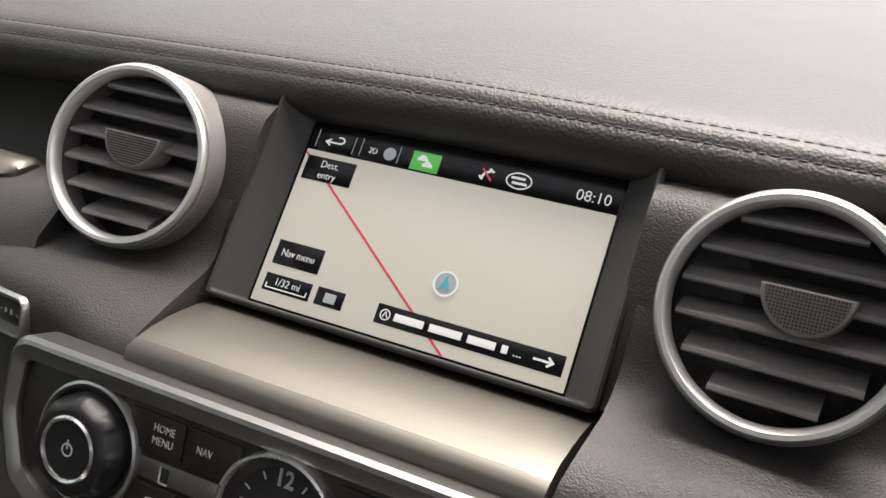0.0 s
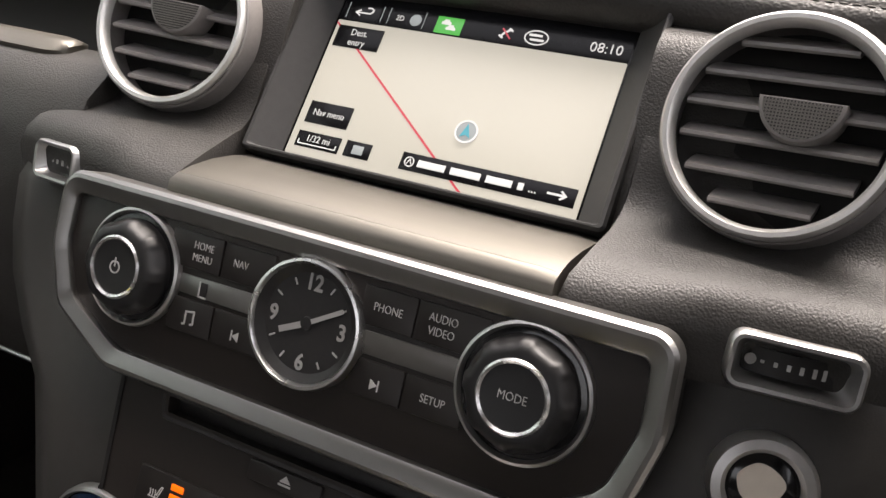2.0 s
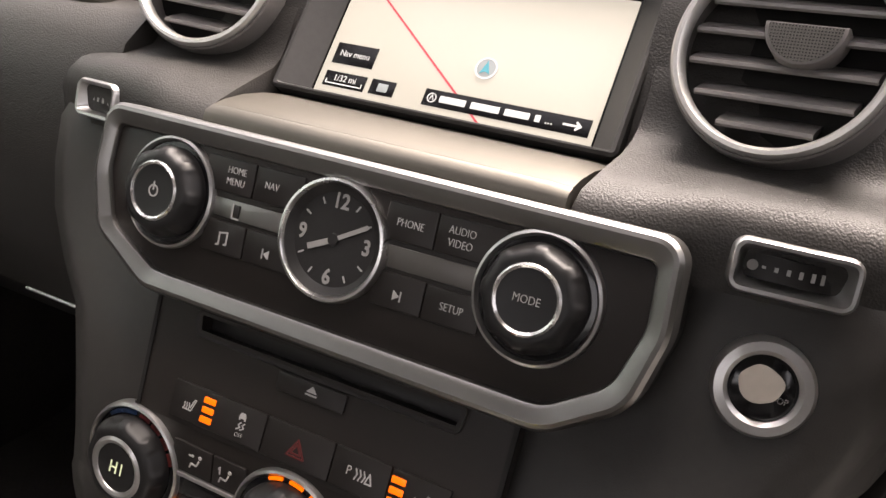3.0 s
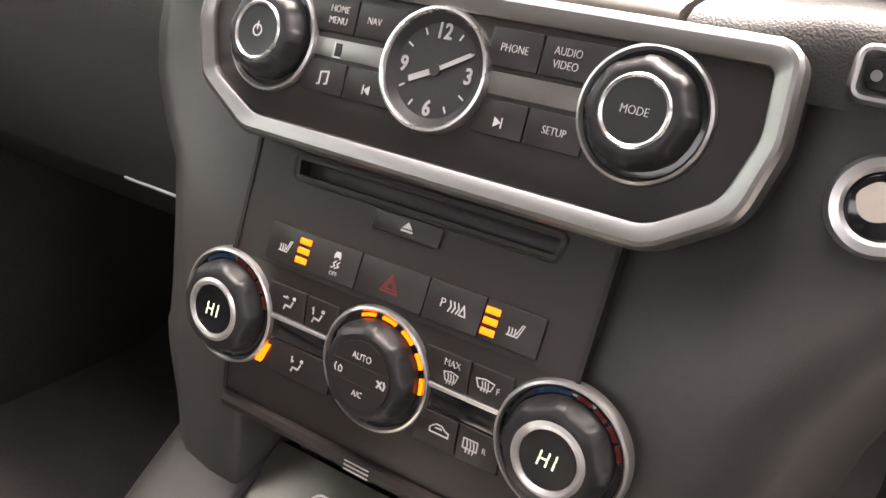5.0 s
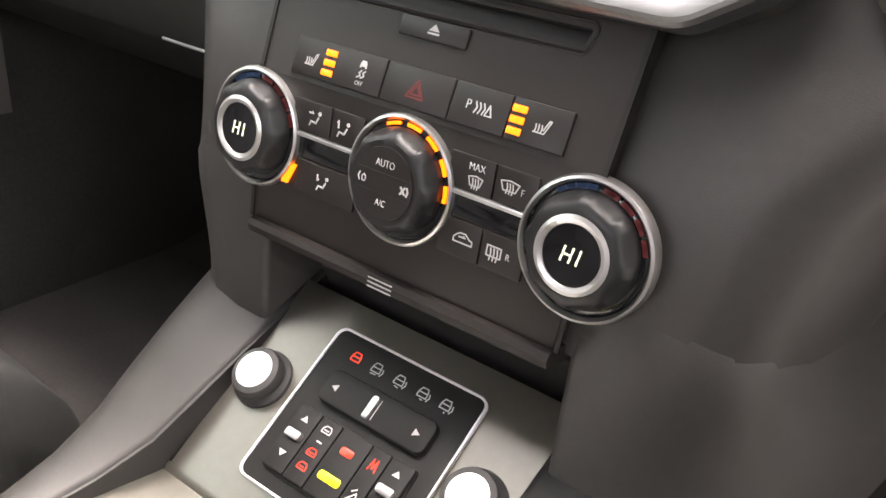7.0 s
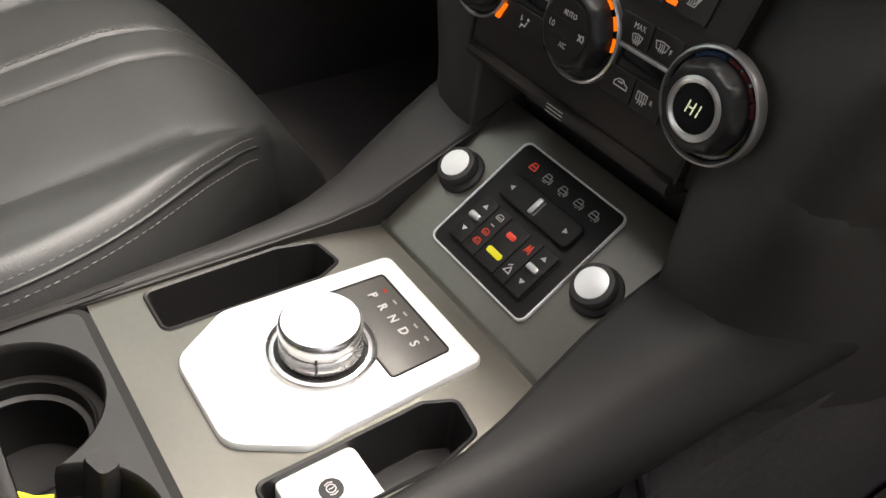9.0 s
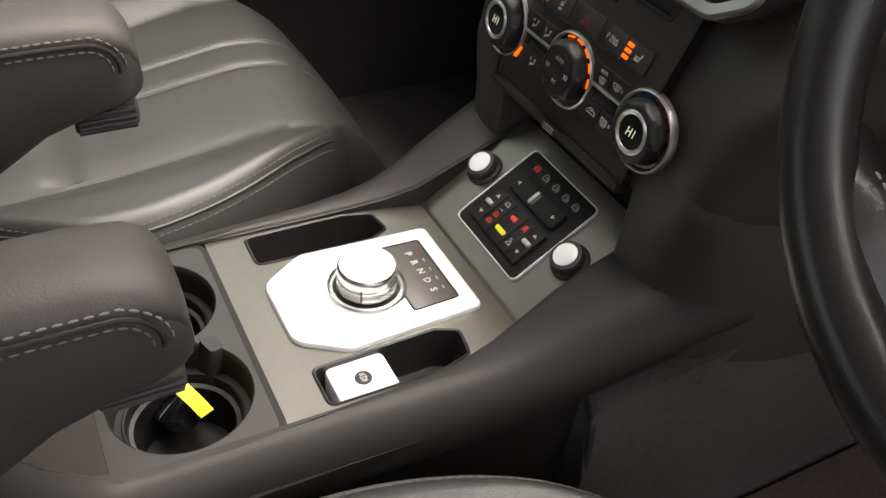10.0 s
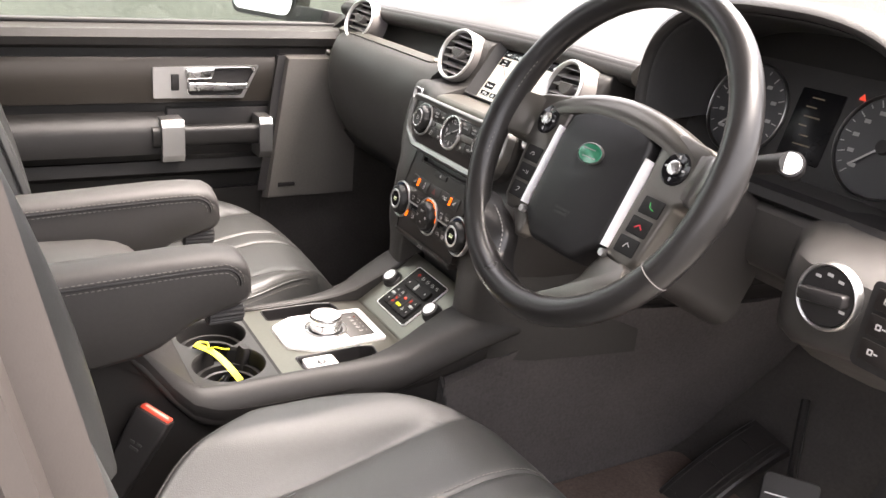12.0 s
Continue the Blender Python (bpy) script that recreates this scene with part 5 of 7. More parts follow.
# flared side of the tunnel reaching towards the driver's footwell
for sx in (1, -1):
    fl = []
    for y, xi, w, zt, x1, z1 in ((-0.605, 0.096, 0.1310, 0.5500, 0.1322, 0.5420), (-0.590, 0.098, 0.1318, 0.5420, 0.1332, 0.5290), (-0.575, 0.099, 0.1325, 0.5310, 0.1342, 0.5110), (-0.540, 0.104, 0.1338, 0.4940, 0.1352, 0.4610), (-0.515, 0.107, 0.1342, 0.4695, 0.1358, 0.4320), (-0.500, 0.1075, 0.1342, 0.4600, 0.1360, 0.4215), (-0.480, 0.1080, 0.1343, 0.4570, 0.1360, 0.4150), (-0.450, 0.1078, 0.1344, 0.4562, 0.1360, 0.4130), (-0.42, 0.1075, 0.1350, 0.4560, 0.1355, 0.4125), (-0.36, 0.1062, 0.1360, 0.4580, 0.1385, 0.4135), (-0.32, 0.1055, 0.137, 0.4588, 0.1410, 0.4140), (-0.29, 0.105, 0.138, 0.4590, 0.1430, 0.4145), (-0.25, 0.103, 0.141, 0.4610, 0.1465, 0.4180), (-0.22, 0.098, 0.144, 0.4660, 0.1500, 0.4245), (-0.19, 0.092, 0.148, 0.4758, 0.1545, 0.4365), (-0.16, 0.089, 0.152, 0.4915, 0.1610, 0.453), (-0.13, 0.088, 0.156, 0.5060, 0.1675, 0.467),
                                 (-0.10, 0.088, 0.160, 0.5180, 0.1740, 0.481), (-0.06, 0.089, 0.164, 0.5330, 0.1825, 0.498), (0.0, 0.0895, 0.170, 0.5450, 0.1960, 0.518), (0.10, 0.09, 0.18, 0.562, 0.222, 0.545), (0.24, 0.09, 0.19, 0.580, 0.262, 0.562), (0.50, 0.09, 0.21, 0.610, 0.320, 0.590)):
        pts = [(xi + 0.0005, zt - 0.004), (xi + 0.0020, zt - 0.0004), (xi + 0.0050, zt + 0.0012), (w - 0.024, zt + 0.0014)]
        for k in np.linspace(0.12, 1, 9):
            a = k * math.pi / 2
            pts.append((w - 0.024 + (x1 - w + 0.024) * math.sin(a), zt + 0.0014 + (z1 - zt) * (1 - math.cos(a))))
        pts += [(x1 - 0.0005, z1 - 0.003), (x1 - 0.003, z1 - 0.006), (x1 - 0.014, z1 - 0.009), (x1 - 0.020, z1 - 0.030), (x1 - 0.034, z1 - 0.06), (xi + 0.002, z1 - 0.06)]
        fl.append([(sx * x, y, z) for x, z in pts])
    part("flared_side", local(loft(fl), con), M_CONSOLE, con, "flared moulding towards the footwell", angle=60)
for sx in (1, -1):
    tn = []
    for y in np.linspace(-0.155, 0.54, 24):
        g = max(0.0, y + 0.155) / 0.70
        top = min(0.535, 0.420 + 0.54 * max(0, y + 0.155) * (1 - 0.3 * g))
        xt = 0.162 + 0.11 * min(1, g * 1.4)
        tn.append([(sx * x, y, z) for x, z in ((xt - 0.03, top), (xt, top - 0.004), (xt - 0.004, top - 0.04), (0.168 + 0.05 * g, 0.34), (0.169 + 0.02 * g, 0.26), (0.172 + 0.01 * g, 0.215), (0.179, 0.198), (0.195, 0.188), (0.02, 0.18), (0.02, top))])
    part("tunnel_side", local(loft(tn), con), M_TUNNEL, con, "carpeted tunnel side", angle=70)
    part("side_joint", local(tube(smooth_path([(sx * 0.150, -0.160, 0.440), (sx * 0.157, -0.152, 0.406), (sx * 0.163, -0.150, 0.34), (sx * 0.166, -0.150, 0.27), (sx * 0.170, -0.150, 0.20)], 6), 0.004, 8), con), M_RUBBER, con, "rubber joint between console side and carpet")

PZ = 0.4545
PL = [(-0.0915, -0.1835), (-0.1015, -0.235), (-0.1060, -0.30), (-0.1075, -0.3855), (0.1075, -0.3855), (0.1060, -0.30), (0.1015, -0.235), (0.0915, -0.1835)]


def pocket(sx):
    p = rounded([(sx * 0.0645, -0.352), (sx * 0.1010, -0.352), (sx * 0.1015, -0.262), (sx * 0.0945, -0.236), (sx * 0.0700, -0.232), (sx * 0.0620, -0.250)], 0.005, 4)
    return p if sx > 0 else p[::-1]


gp = part("top_plate", holed(PL, [pocket(1), pocket(-1)], PZ, 0.006), M_PLATE, con, "champagne metal plate", m=con.matrix_world.inverted())
for sx in (1, -1):
    pk = pocket(sx)
    part("pocket", loft([[(x, y, z) for x, y in o] for o, z in ((grow(pk, 0.0022), PZ + 0.0004), (grow(pk, 0.0012), PZ + 0.0014), (grow(pk, -0.0004), PZ + 0.0006), (grow(pk, -0.0030), PZ - 0.038))] + [[(x * 0.999, y, PZ - 0.040) for x, y in grow(pk, -0.006)]], caps=False), M_BLACK, gp, "deep black pocket")
    part("pocket_floor", slab(grow(pk, -0.0025), PZ - 0.046, PZ - 0.0385, 0.001), M_RUBBER, gp)
part("front_plate", holed([(-0.0905, 0.1080), (-0.0885, -0.0165), (0.0885, -0.0165), (0.0905, 0.1080)], [], 0.0, 0.006), M_PLATE, con, "champagne metal plate round the switches", m=con.matrix_world.inverted() @ TP)
part("seam", local(loft([[(x, y, z) for y, z in ((-0.1868, 0.4535), (-0.1852, 0.4572), (-0.1832, 0.4585), (-0.1815, 0.4565))] for x in (-0.0905, 0.0905)]), con), M_PLATE, con)

# parking brake slider
epb = thing("parking_brake_switch", "bright silver parking brake lever in the console pocket", "switch", pose(0.0838, -0.3195, PZ - 0.0105))
part("lever", slab(rrect(0.0425, 0.0480, 0.006, 5), -0.014, 0.0070, 0.0022, crown=0.0008), M_BRIGHT, epb, "bright silver lever")
part("emblem", lathe([(0.0068, 0.0072), (0.0066, 0.0084), (0, 0.0086)], 28), M_BLACK, epb, "dark round emblem")
part("emblem_print", ringlathe([(0.0022, 0.0085), (0.0028, 0.0085), (0.0028, 0.0088), (0.0022, 0.0088)], 20), M_WHITE, epb)
part("emblem_arcs", ribbon([[(sx * 0.0032, -0.0022), (sx * 0.0040, 0), (sx * 0.0032, 0.0022)] for sx in (-1, 1)] + [[(0, -0.0012), (0, 0.0014)]], 0.0006, 0.0085), M_WHITE, epb)

# ---------------------------------------------------------------- gear selector
gear = thing("gear_selector", "chrome rotary gear selector on a bright silver plate", "gear selector", pose(0, -0.281, PZ))
gpl = rounded([(-0.0550, 0.0800), (-0.0595, -0.0380), (-0.0350, -0.0760), (0.0350, -0.0760), (0.0595, -0.0380), (0.0550, 0.0800)], [0.007, 0.016, 0.018, 0.018, 0.016, 0.007], 6)
win = rounded([(-0.0400, 0.0250), (0.0400, 0.0250), (0.0385, 0.0650), (-0.0385, 0.0650)], 0.002, 3)
part("plate", loft([[(x, y, h) for x, y in o] for o, h in ((gpl, 0.0), (gpl, 0.0030), (grow(gpl, -0.0010), 0.0046), (grow(gpl, -0.0024), 0.0050))]), M_BRIGHT, gear, "bright silver plate")
part("gear_window", slab(win, 0.0040, 0.0053, 0.0003), M_WINDOW, gear, "dark window with gear letters")
part("window_border", band(grow(win, 0.0012), grow(win, -0.0002), 0.004, 0.0060, 0.0004), M_BLACK, gear)
for i, ch in enumerate("PRNDS"):
    lettering(ch, 0.0085, -0.0245 + 0.0122 * i, 0.0495, 0.0058, M_WHITE, gear, "gear_letter", squash=0.95, bold=0.0002)
    part("gear_lamp", slab(rrect(0.0040, 0.0014, 0.0003, 2, -0.0245 + 0.0122 * i, 0.0585), 0.0055, 0.0060, 0.0001), G_RED if i == 0 else M_DIM, gear)
part("base_ring", ringlathe([(0.0240, 0.0045), (0.0268, 0.0048), (0.0278, 0.0066), (0.0302, 0.0062), (0.0320, 0.0085), (0.0332, 0.0066), (0.0334, 0.0040)], 64), M_SATIN, gear, "grey stepped base ring")
part("well", lathe([(0.0325, 0.0049), (0.0, 0.0058)], 48), M_BLACK, gear)
rows = []
for i, (r, h) in enumerate([(0.0236, 0.006), (0.0240, 0.0072)] + [(0.0240, 0.0080 + 0.0011 * k) for k in range(10)] + [(0.0236, 0.0184), (0.0234, 0.0194), (0.0243, 0.0199), (0.0247, 0.0240), (0.0246, 0.0262), (0.0240, 0.0284), (0.0228, 0.0297), (0.0, 0.0300)]):
    cut = 2 <= i < 12
    rows.append([((r + (0.0009 if cut and (k + i) % 2 else 0) + 1e-5) * math.cos(2 * math.pi * k / 96), (r + (0.0009 if cut and (k + i) % 2 else 0) + 1e-5) * math.sin(2 * math.pi * k / 96), h) for k in range(96)])
part("knob", loft(rows), M_KNURL, gear, "polished chrome knob with knurled side", angle=30)
part("knob_cap", lathe([(0.0230, 0.0290), (0.0226, 0.0301), (0.0205, 0.0306), (0, 0.0307)], 56), M_BRIGHT, gear, "brushed silver knob top")
part("knob_notch", loft([[(math.cos(a) * r, math.sin(a) * r, h) for a, r in ((-0.62, 0.0238), (-0.56, 0.0238), (-0.56, 0.0246), (-0.62, 0.0246))] for h in (0.0090, 0.0212)]), M_BLACK, gear)

# ---------------------------------------------------------------- terrain switches
ter = thing("terrain_switch_panel", "black switch panel with a bright metal edge", "switch panel", TP)
po, pi_ = rrect(0.0995, 0.0935, 0.006, 5, 0, 0.0455), rrect(0.0960, 0.0900, 0.0045, 5, 0, 0.0455)
part("edge", band(po, grow(pi_, 0.0005), 0.0, 0.0032, 0.0005), M_BRIGHT, ter, "bright metal edge")
part("base", slab(grow(pi_, 0.0004), 0.0, 0.0020, 0.0003), M_MATTE, ter, "matt black base")
for i, x in enumerate((-0.030, -0.0155, 0.0, 0.0155, 0.030)):
    pm = G_RED if i == 0 else M_WHITE
    pic = part("mode_icon", ribbon([[(x - 0.0028, 0.0775), (x - 0.0028, 0.0800), (x - 0.0018, 0.0825), (x + 0.0018, 0.0825), (x + 0.0028, 0.0800), (x + 0.0028, 0.0775), (x - 0.0028, 0.0775)], [(x - 0.0028, 0.0800), (x + 0.0028, 0.0800)]], 0.0006, 0.0020), pm, ter)
    if i:
        part("icon_detail", ribbon([[(x + 0.0036, 0.0765), (x + 0.0046, 0.0785), (x + 0.0040, 0.0805)], [(x - 0.0030 + 0.001 * i, 0.0762), (x + 0.0012, 0.0758 + 0.0005 * (i % 2))]], 0.0006, 0.0020), pm, pic)
rk = part("rocker", slab(rrect(0.0700, 0.0190, 0.005, 5, 0.0005, 0.0600), 0.0018, 0.0068, 0.0014), M_MATTE, ter, "long black rocker switch")
for x, sg in ((-0.0270, -1), (0.0275, 1)):
    part("arrow", loft([[(x - sg * 0.0018, 0.0575, z), (x + sg * 0.0018, 0.0595, z), (x - sg * 0.0018, 0.0615, z)] for z in (0.0068, 0.0071)]), M_WHITE, rk)
part("rocker_bar", slab(rrect(0.0042, 0.0130, 0.0016, 4, -0.002, 0.0595), 0.0066, 0.0086, 0.0008), M_SILVER, rk, "silver ridge")
part("rocker_line", ribbon([[(0.0014, 0.0540), (0.0014, 0.0650)]], 0.0006, 0.0068), M_DIM, rk)
kb = part("key_block", slab(rrect(0.0770, 0.0375, 0.003, 4, 0.0, 0.0265), 0.0012, 0.0034, 0.0006), M_MATTE, ter)
cols = [(-0.0378, -0.0232), (-0.0227, -0.0092), (-0.0087, 0.0110), (0.0115, 0.0230), (0.0235, 0.0378)]
keyp = []
for a, c in cols:
    keyp.append(part("key", slab(rounded(quad(a, c, 0.0088, 0.0444), 0.0012, 3), 0.003, 0.0060, 0.0007), M_MATTE, kb))
for i, sg in ((0, 1), (4, 1)):
    x = sum(cols[i]) / 2
    part("silver_ridge", slab(rrect(0.0100, 0.0048, 0.0015, 3, x, 0.0285), 0.0055, 0.0090, 0.0010), M_SILVER, keyp[i], "silver ridge")
    for yy, d in ((0.0380, 1), (0.0180, -1)):
        part("arrow", loft([[(x - 0.0024, yy - d * 0.0014, z), (x + 0.0024, yy - d * 0.0014, z), (x, yy + d * 0.0018, z)] for z in (0.0060, 0.0063)]), M_WHITE, keyp[i])
x = sum(cols[1]) / 2
for yy, pm in ((0.0385, M_WHITE), (0.0255, G_RED), (0.0175, G_RED)):
    part("car_icon", ribbon([[(x - 0.0026, yy - 0.0014), (x - 0.0026, yy + 0.0006), (x - 0.0012, yy + 0.0022), (x + 0.0018, yy + 0.0022), (x + 0.0028, yy + 0.0006), (x + 0.0028, yy - 0.0014), (x - 0.0026, yy - 0.0014)], [(x - 0.0014, yy), (x + 0.0014, yy)]], 0.0006, 0.0060), pm, keyp[1])
part("dash_mark", ribbon([[(x - 0.0012, 0.0318), (x + 0.0016, 0.0318)]], 0.0008, 0.0060), M_WHITE, keyp[1])
part("yellow_icon", slab(rrect(0.0140, 0.0046, 0.0018, 4, 0.0010, 0.0195), 0.0055, 0.0064, 0.0003), G_YELLOWKEY, keyp[2], "yellow lit symbol")
part("red_icon", slab(rrect(0.0080, 0.0042, 0.0014, 4, 0.0010, 0.0345), 0.0055, 0.0064, 0.0003), G_RED, keyp[2], "red lit symbol")
x = sum(cols[3]) / 2
part("hill_icon", ribbon([[(x - 0.0020, 0.0330), (x - 0.0010, 0.0390), (x + 0.0002, 0.0340), (x + 0.0014, 0.0390), (x + 0.0024, 0.0330)]], 0.0007, 0.0060), G_RED, keyp[3])
part("slope_icon", ribbon([[(x - 0.0026, 0.0160), (x + 0.0028, 0.0160), (x + 0.0010, 0.0205), (x - 0.0026, 0.0160)], [(x - 0.0020, 0.0205), (x + 0.0002, 0.0222)]], 0.0007, 0.0060), M_WHITE, keyp[3])
for sx, kx in ((-1, -0.0722), (1, 0.0690)):
    so = thing("console_knob", "black round knob with a silver cap", "knob", TP @ Matrix.Translation((kx, 0.0455, 0)), "knobs beside the switch panel")
    part("collar", lathe([(0.0170, 0), (0.0168, 0.0022), (0.0150, 0.0034), (0.0142, 0.0044), (0.0146, 0.0056), (0.0146, 0.0092), (0.0136, 0.0114), (0.0112, 0.0122), (0, 0.0122)], 40), M_RUBBER, so, "black stepped collar")
    part("cap", lathe([(0.0106, 0.0118), (0.0104, 0.0128), (0.0090, 0.0132), (0, 0.0134)], 36), M_BRIGHT, so, "bright silver cap")

# ---------------------------------------------------------------- cup holders
tray = thing("cup_holder_tray", "grey tray with two deep black cup holders", "cup holder", pose(0, -0.44, 0.0))
TZ = 0.4550


def circle(cx, cy, r, n=40):
    return [(cx + r * math.cos(2 * math.pi * i / n), cy + r * math.sin(2 * math.pi * i / n)) for i in range(n)]


CUPS = ((0.0515, -0.006), (-0.0465, -0.006))
RC = 0.0515
dxc = CUPS[0][0] - CUPS[1][0]
a0 = math.acos(dxc / 2 / RC)
well = [(CUPS[0][0] + RC * math.cos(a), CUPS[0][1] + RC * math.sin(a)) for a in np.linspace(-math.pi + a0, math.pi - a0, 36)]
well += [(CUPS[1][0] + RC * math.cos(a), CUPS[1][1] + RC * math.sin(a)) for a in np.linspace(a0, 2 * math.pi - a0, 36)][1:-1]
frame_ = rounded([(-0.1045, -0.0635), (0.1085, -0.0635), (0.1105, 0.0492), (-0.1055, 0.0492)], [0.012, 0.012, 0.010, 0.010], 6)
part("tray_plate", holed(frame_, [well], TZ + 0.001, 0.012), M_TRAY, tray, "dark grey tray top")
part("tray_gap", band(grow(frame_, 0.0052), grow(frame_, -0.0004), TZ - 0.006, TZ + 0.0006, 0.0004), M_MATTE, tray, "dark joint round the tray")
part("well", loft([[(x, y, z) for x, y in o] for o, z in ((well, TZ + 0.0010), (grow(well, -0.0012), TZ + 0.0002), (grow(well, -0.0020), TZ - 0.006), (grow(well, -0.0030), TZ - 0.0245))], caps=False), M_MATTE, tray, "black wall of the double holder", angle=50)
part("well_floor", holed(grow(well, -0.0028), [circle(cx, cy, 0.0430) for cx, cy in CUPS], TZ - 0.0240, 0.004), M_MATTE, tray)
for cx, cy in CUPS:
    c = part("cup", lathe([(0.0436, TZ - 0.0236), (0.0428, TZ - 0.0222), (0.0415, TZ - 0.0230), (0.0405, TZ - 0.032), (0.0390, TZ - 0.058), (0.0350, TZ - 0.072), (0.0, TZ - 0.074)], 48, caps=False), M_MATTE, tray, "deep black cup", m=Matrix.Translation((cx, cy, 0)))
    part("cup_lip", ringlathe([(0.0408, TZ - 0.0325), (0.0395, TZ - 0.0310), (0.0365, TZ - 0.0325), (0.0385, TZ - 0.036)], 40), M_RUBBER, c)
# key with its yellow strap
KZ = TZ - 0.020
key = thing("car_key", "black car key with a bright yellow strap in the cup holder", "key", pose(0.0, -0.446, KZ))
part("fob", loft([[(x, y, z) for x, y in rrect(w, 0.015, 0.005, 4)] for w, z in ((0.020, -0.040), (0.028, -0.034), (0.030, 0.0), (0.028, 0.024), (0.018, 0.032))]), M_GLOSS, key, "black key fob", m=pose(0.016, -0.004, -0.030, -62, 20, -60))
part("chrome_edge", loft([[(x, y, z) for x, y in rrect(w, 0.0165, 0.005, 4)] for w, z in ((0.0285, 0.004), (0.0285, 0.009))]), M_CHROME, key, m=pose(0.016, -0.004, -0.030, -62, 20, -60))
sp = smooth_path([(-0.004, -0.032, 0.028), (0.008, -0.020, 0.025), (0.018, -0.011, 0.021), (0.028, -0.001, 0.012), (0.039, 0.009, 0.000), (0.048, 0.017, -0.012)], 6)
srow = []
for p in sp:
    srow.append([p + Vector((-0.0025, 0.0053, 0.0)), p + Vector((-0.0025, 0.0053, 0.0012)), p + Vector((0.0025, -0.0053, 0.0016)), p + Vector((0.0025, -0.0053, 0.0004))])
part("strap", loft(srow), M_YELLOW, key, "flat yellow strap")
part("key_blade", loft([[(x, y, z) for x, y in rrect(w, 0.012, 0.004, 4)] for w, z in ((0.018, -0.045), (0.021, -0.030), (0.021, 0.014), (0.016, 0.020))]), M_BLACK, key, "upright black key body", m=pose(0.012, 0.030, 0.004, -8, 6, 20))
part("strap_loop", tube(smooth_path([(0.009, -0.019, 0.025), (0.000, -0.017, 0.031), (-0.004, -0.027, 0.033), (0.001, -0.035, 0.031), (0.008, -0.028, 0.027)], 6, True), 0.0016, 6, True, flat=0.7), M_YELLOW, key, "yellow loop")
part("strap_tail", tube(smooth_path([(0.008, -0.019, 0.026), (0.016, -0.009, 0.031), (0.024, -0.001, 0.031), (0.028, 0.007, 0.031)], 6), 0.0014, 6, flat=0.6), M_YELLOW, key)
# lid of the storage box behind
lid = thing("storage_box_lid", "grey padded lid of the box between the seats", "box lid", pose(0, -0.68, 0.45))
LY, LZ = 0.022, 0.024
rows = []
for y, z, w, t in ((-0.5585, 0.548, 0.062, 0.006), (-0.5605, 0.560, 0.076, 0.016), (-0.566, 0.571, 0.085, 0.026), (-0.576, 0.581, 0.091, 0.036), (-0.592, 0.589, 0.094, 0.045), (-0.62, 0.595, 0.095, 0.055), (-0.70, 0.598, 0.096, 0.06), (-0.85, 0.596, 0.096, 0.06)):
    y, z = y + LY, z + LZ
    arc = [(w * math.cos(a), z - 0.024 + 0.027 * math.sin(a) ** 0.7) for a in np.linspace(math.pi, 0, 21)]
    rows.append([(-w, y, z - t - LZ)] + [(x, y, zz) for x, zz in arc] + [(w, y, z - t - LZ)])
part("pad", local(loft(rows), lid), M_ARM, lid, "grey leather pad", angle=60)
part("latch", local(box(-0.012, 0.012, -0.546, -0.534, 0.545, 0.570, 0.003), lid), M_SILVER, lid, "silver latch")
part("box", local(loft([[(x, y, z) for x, y in ((-0.090, -0.95), (0.090, -0.95), (0.090, -0.565), (-0.090, -0.565))] for z in (0.36, 0.545)]), lid), M_SOFT, lid, "dark box body")


# ---------------------------------------------------------------- steering wheel
W = panel(0.4215, -0.1425, 0.833, math.sin(0.45), math.cos(0.45)) @ Matrix.Scale(0.955, 4)
sw_ = thing("steering_wheel", "black leather steering wheel with bronze spokes and switches", "steering wheel", W)
RR, RT = 0.186, 0.0169
rows = []
for i in range(120):
    a = 2 * math.pi * i / 120
    fat = 1.0 + 0.10 * max(0, math.cos(a * 2)) ** 4
    join = min(abs(((a - q + math.pi) % (2 * math.pi)) - math.pi) for q in (radians(28), radians(152), radians(203), radians(337)))
    groove = 0.0016 * math.exp(-(join / 0.012) ** 2)
    rows.append([((RR + (RT * fat - groove) * math.cos(b) * 0.96) * math.cos(a), (RR + (RT * fat - groove) * math.cos(b) * 0.96) * math.sin(a), (RT * fat - groove) * math.sin(b)) for b in np.linspace(0, 2 * math.pi, 22, endpoint=False)])
RIM = Matrix.Translation((0.010, 0.008, 0.030))


def dish(bm):
    """Raise the outer ends of a spoke to meet the rim."""
    for v in bm.verts:
        k = min(1, max(0, (math.hypot(v.co.x, v.co.y) - 0.128) / 0.045))
        v.co.z += 0.026 * k * k * (3 - 2 * k)
    return bm


part("rim", loft(rows, loop=True, caps=False), M_WHEEL, sw_, "black leather rim", m=RIM)
for a in (radians(331),):
    ring_ = [((RR + 1.01 * RT * math.cos(b) * 0.96) * math.cos(a), (RR + 1.01 * RT * math.cos(b) * 0.96) * math.sin(a), 1.01 * RT * math.sin(b)) for b in np.linspace(0, 2 * math.pi, 28, endpoint=False)]
    part("rim_joint", tube([Vector(p) for p in ring_], 0.0006, 6, True), M_SLAT, sw_, "pale joint ring round the rim", m=RIM)
for a0, a1 in ((262, 334), (155, 199), (-19, 25)):
    pts = []
    for a in np.linspace(radians(a0), radians(a1), 60):
        r = RR - RT * 0.86
        pts.append((r * math.cos(a), r * math.sin(a), RT * 0.55))
    part("stitching", stitches(pts, 0.0034, 0.0026, 0.0007), M_STITCH, sw_, "grey stitching inside the rim", m=RIM)
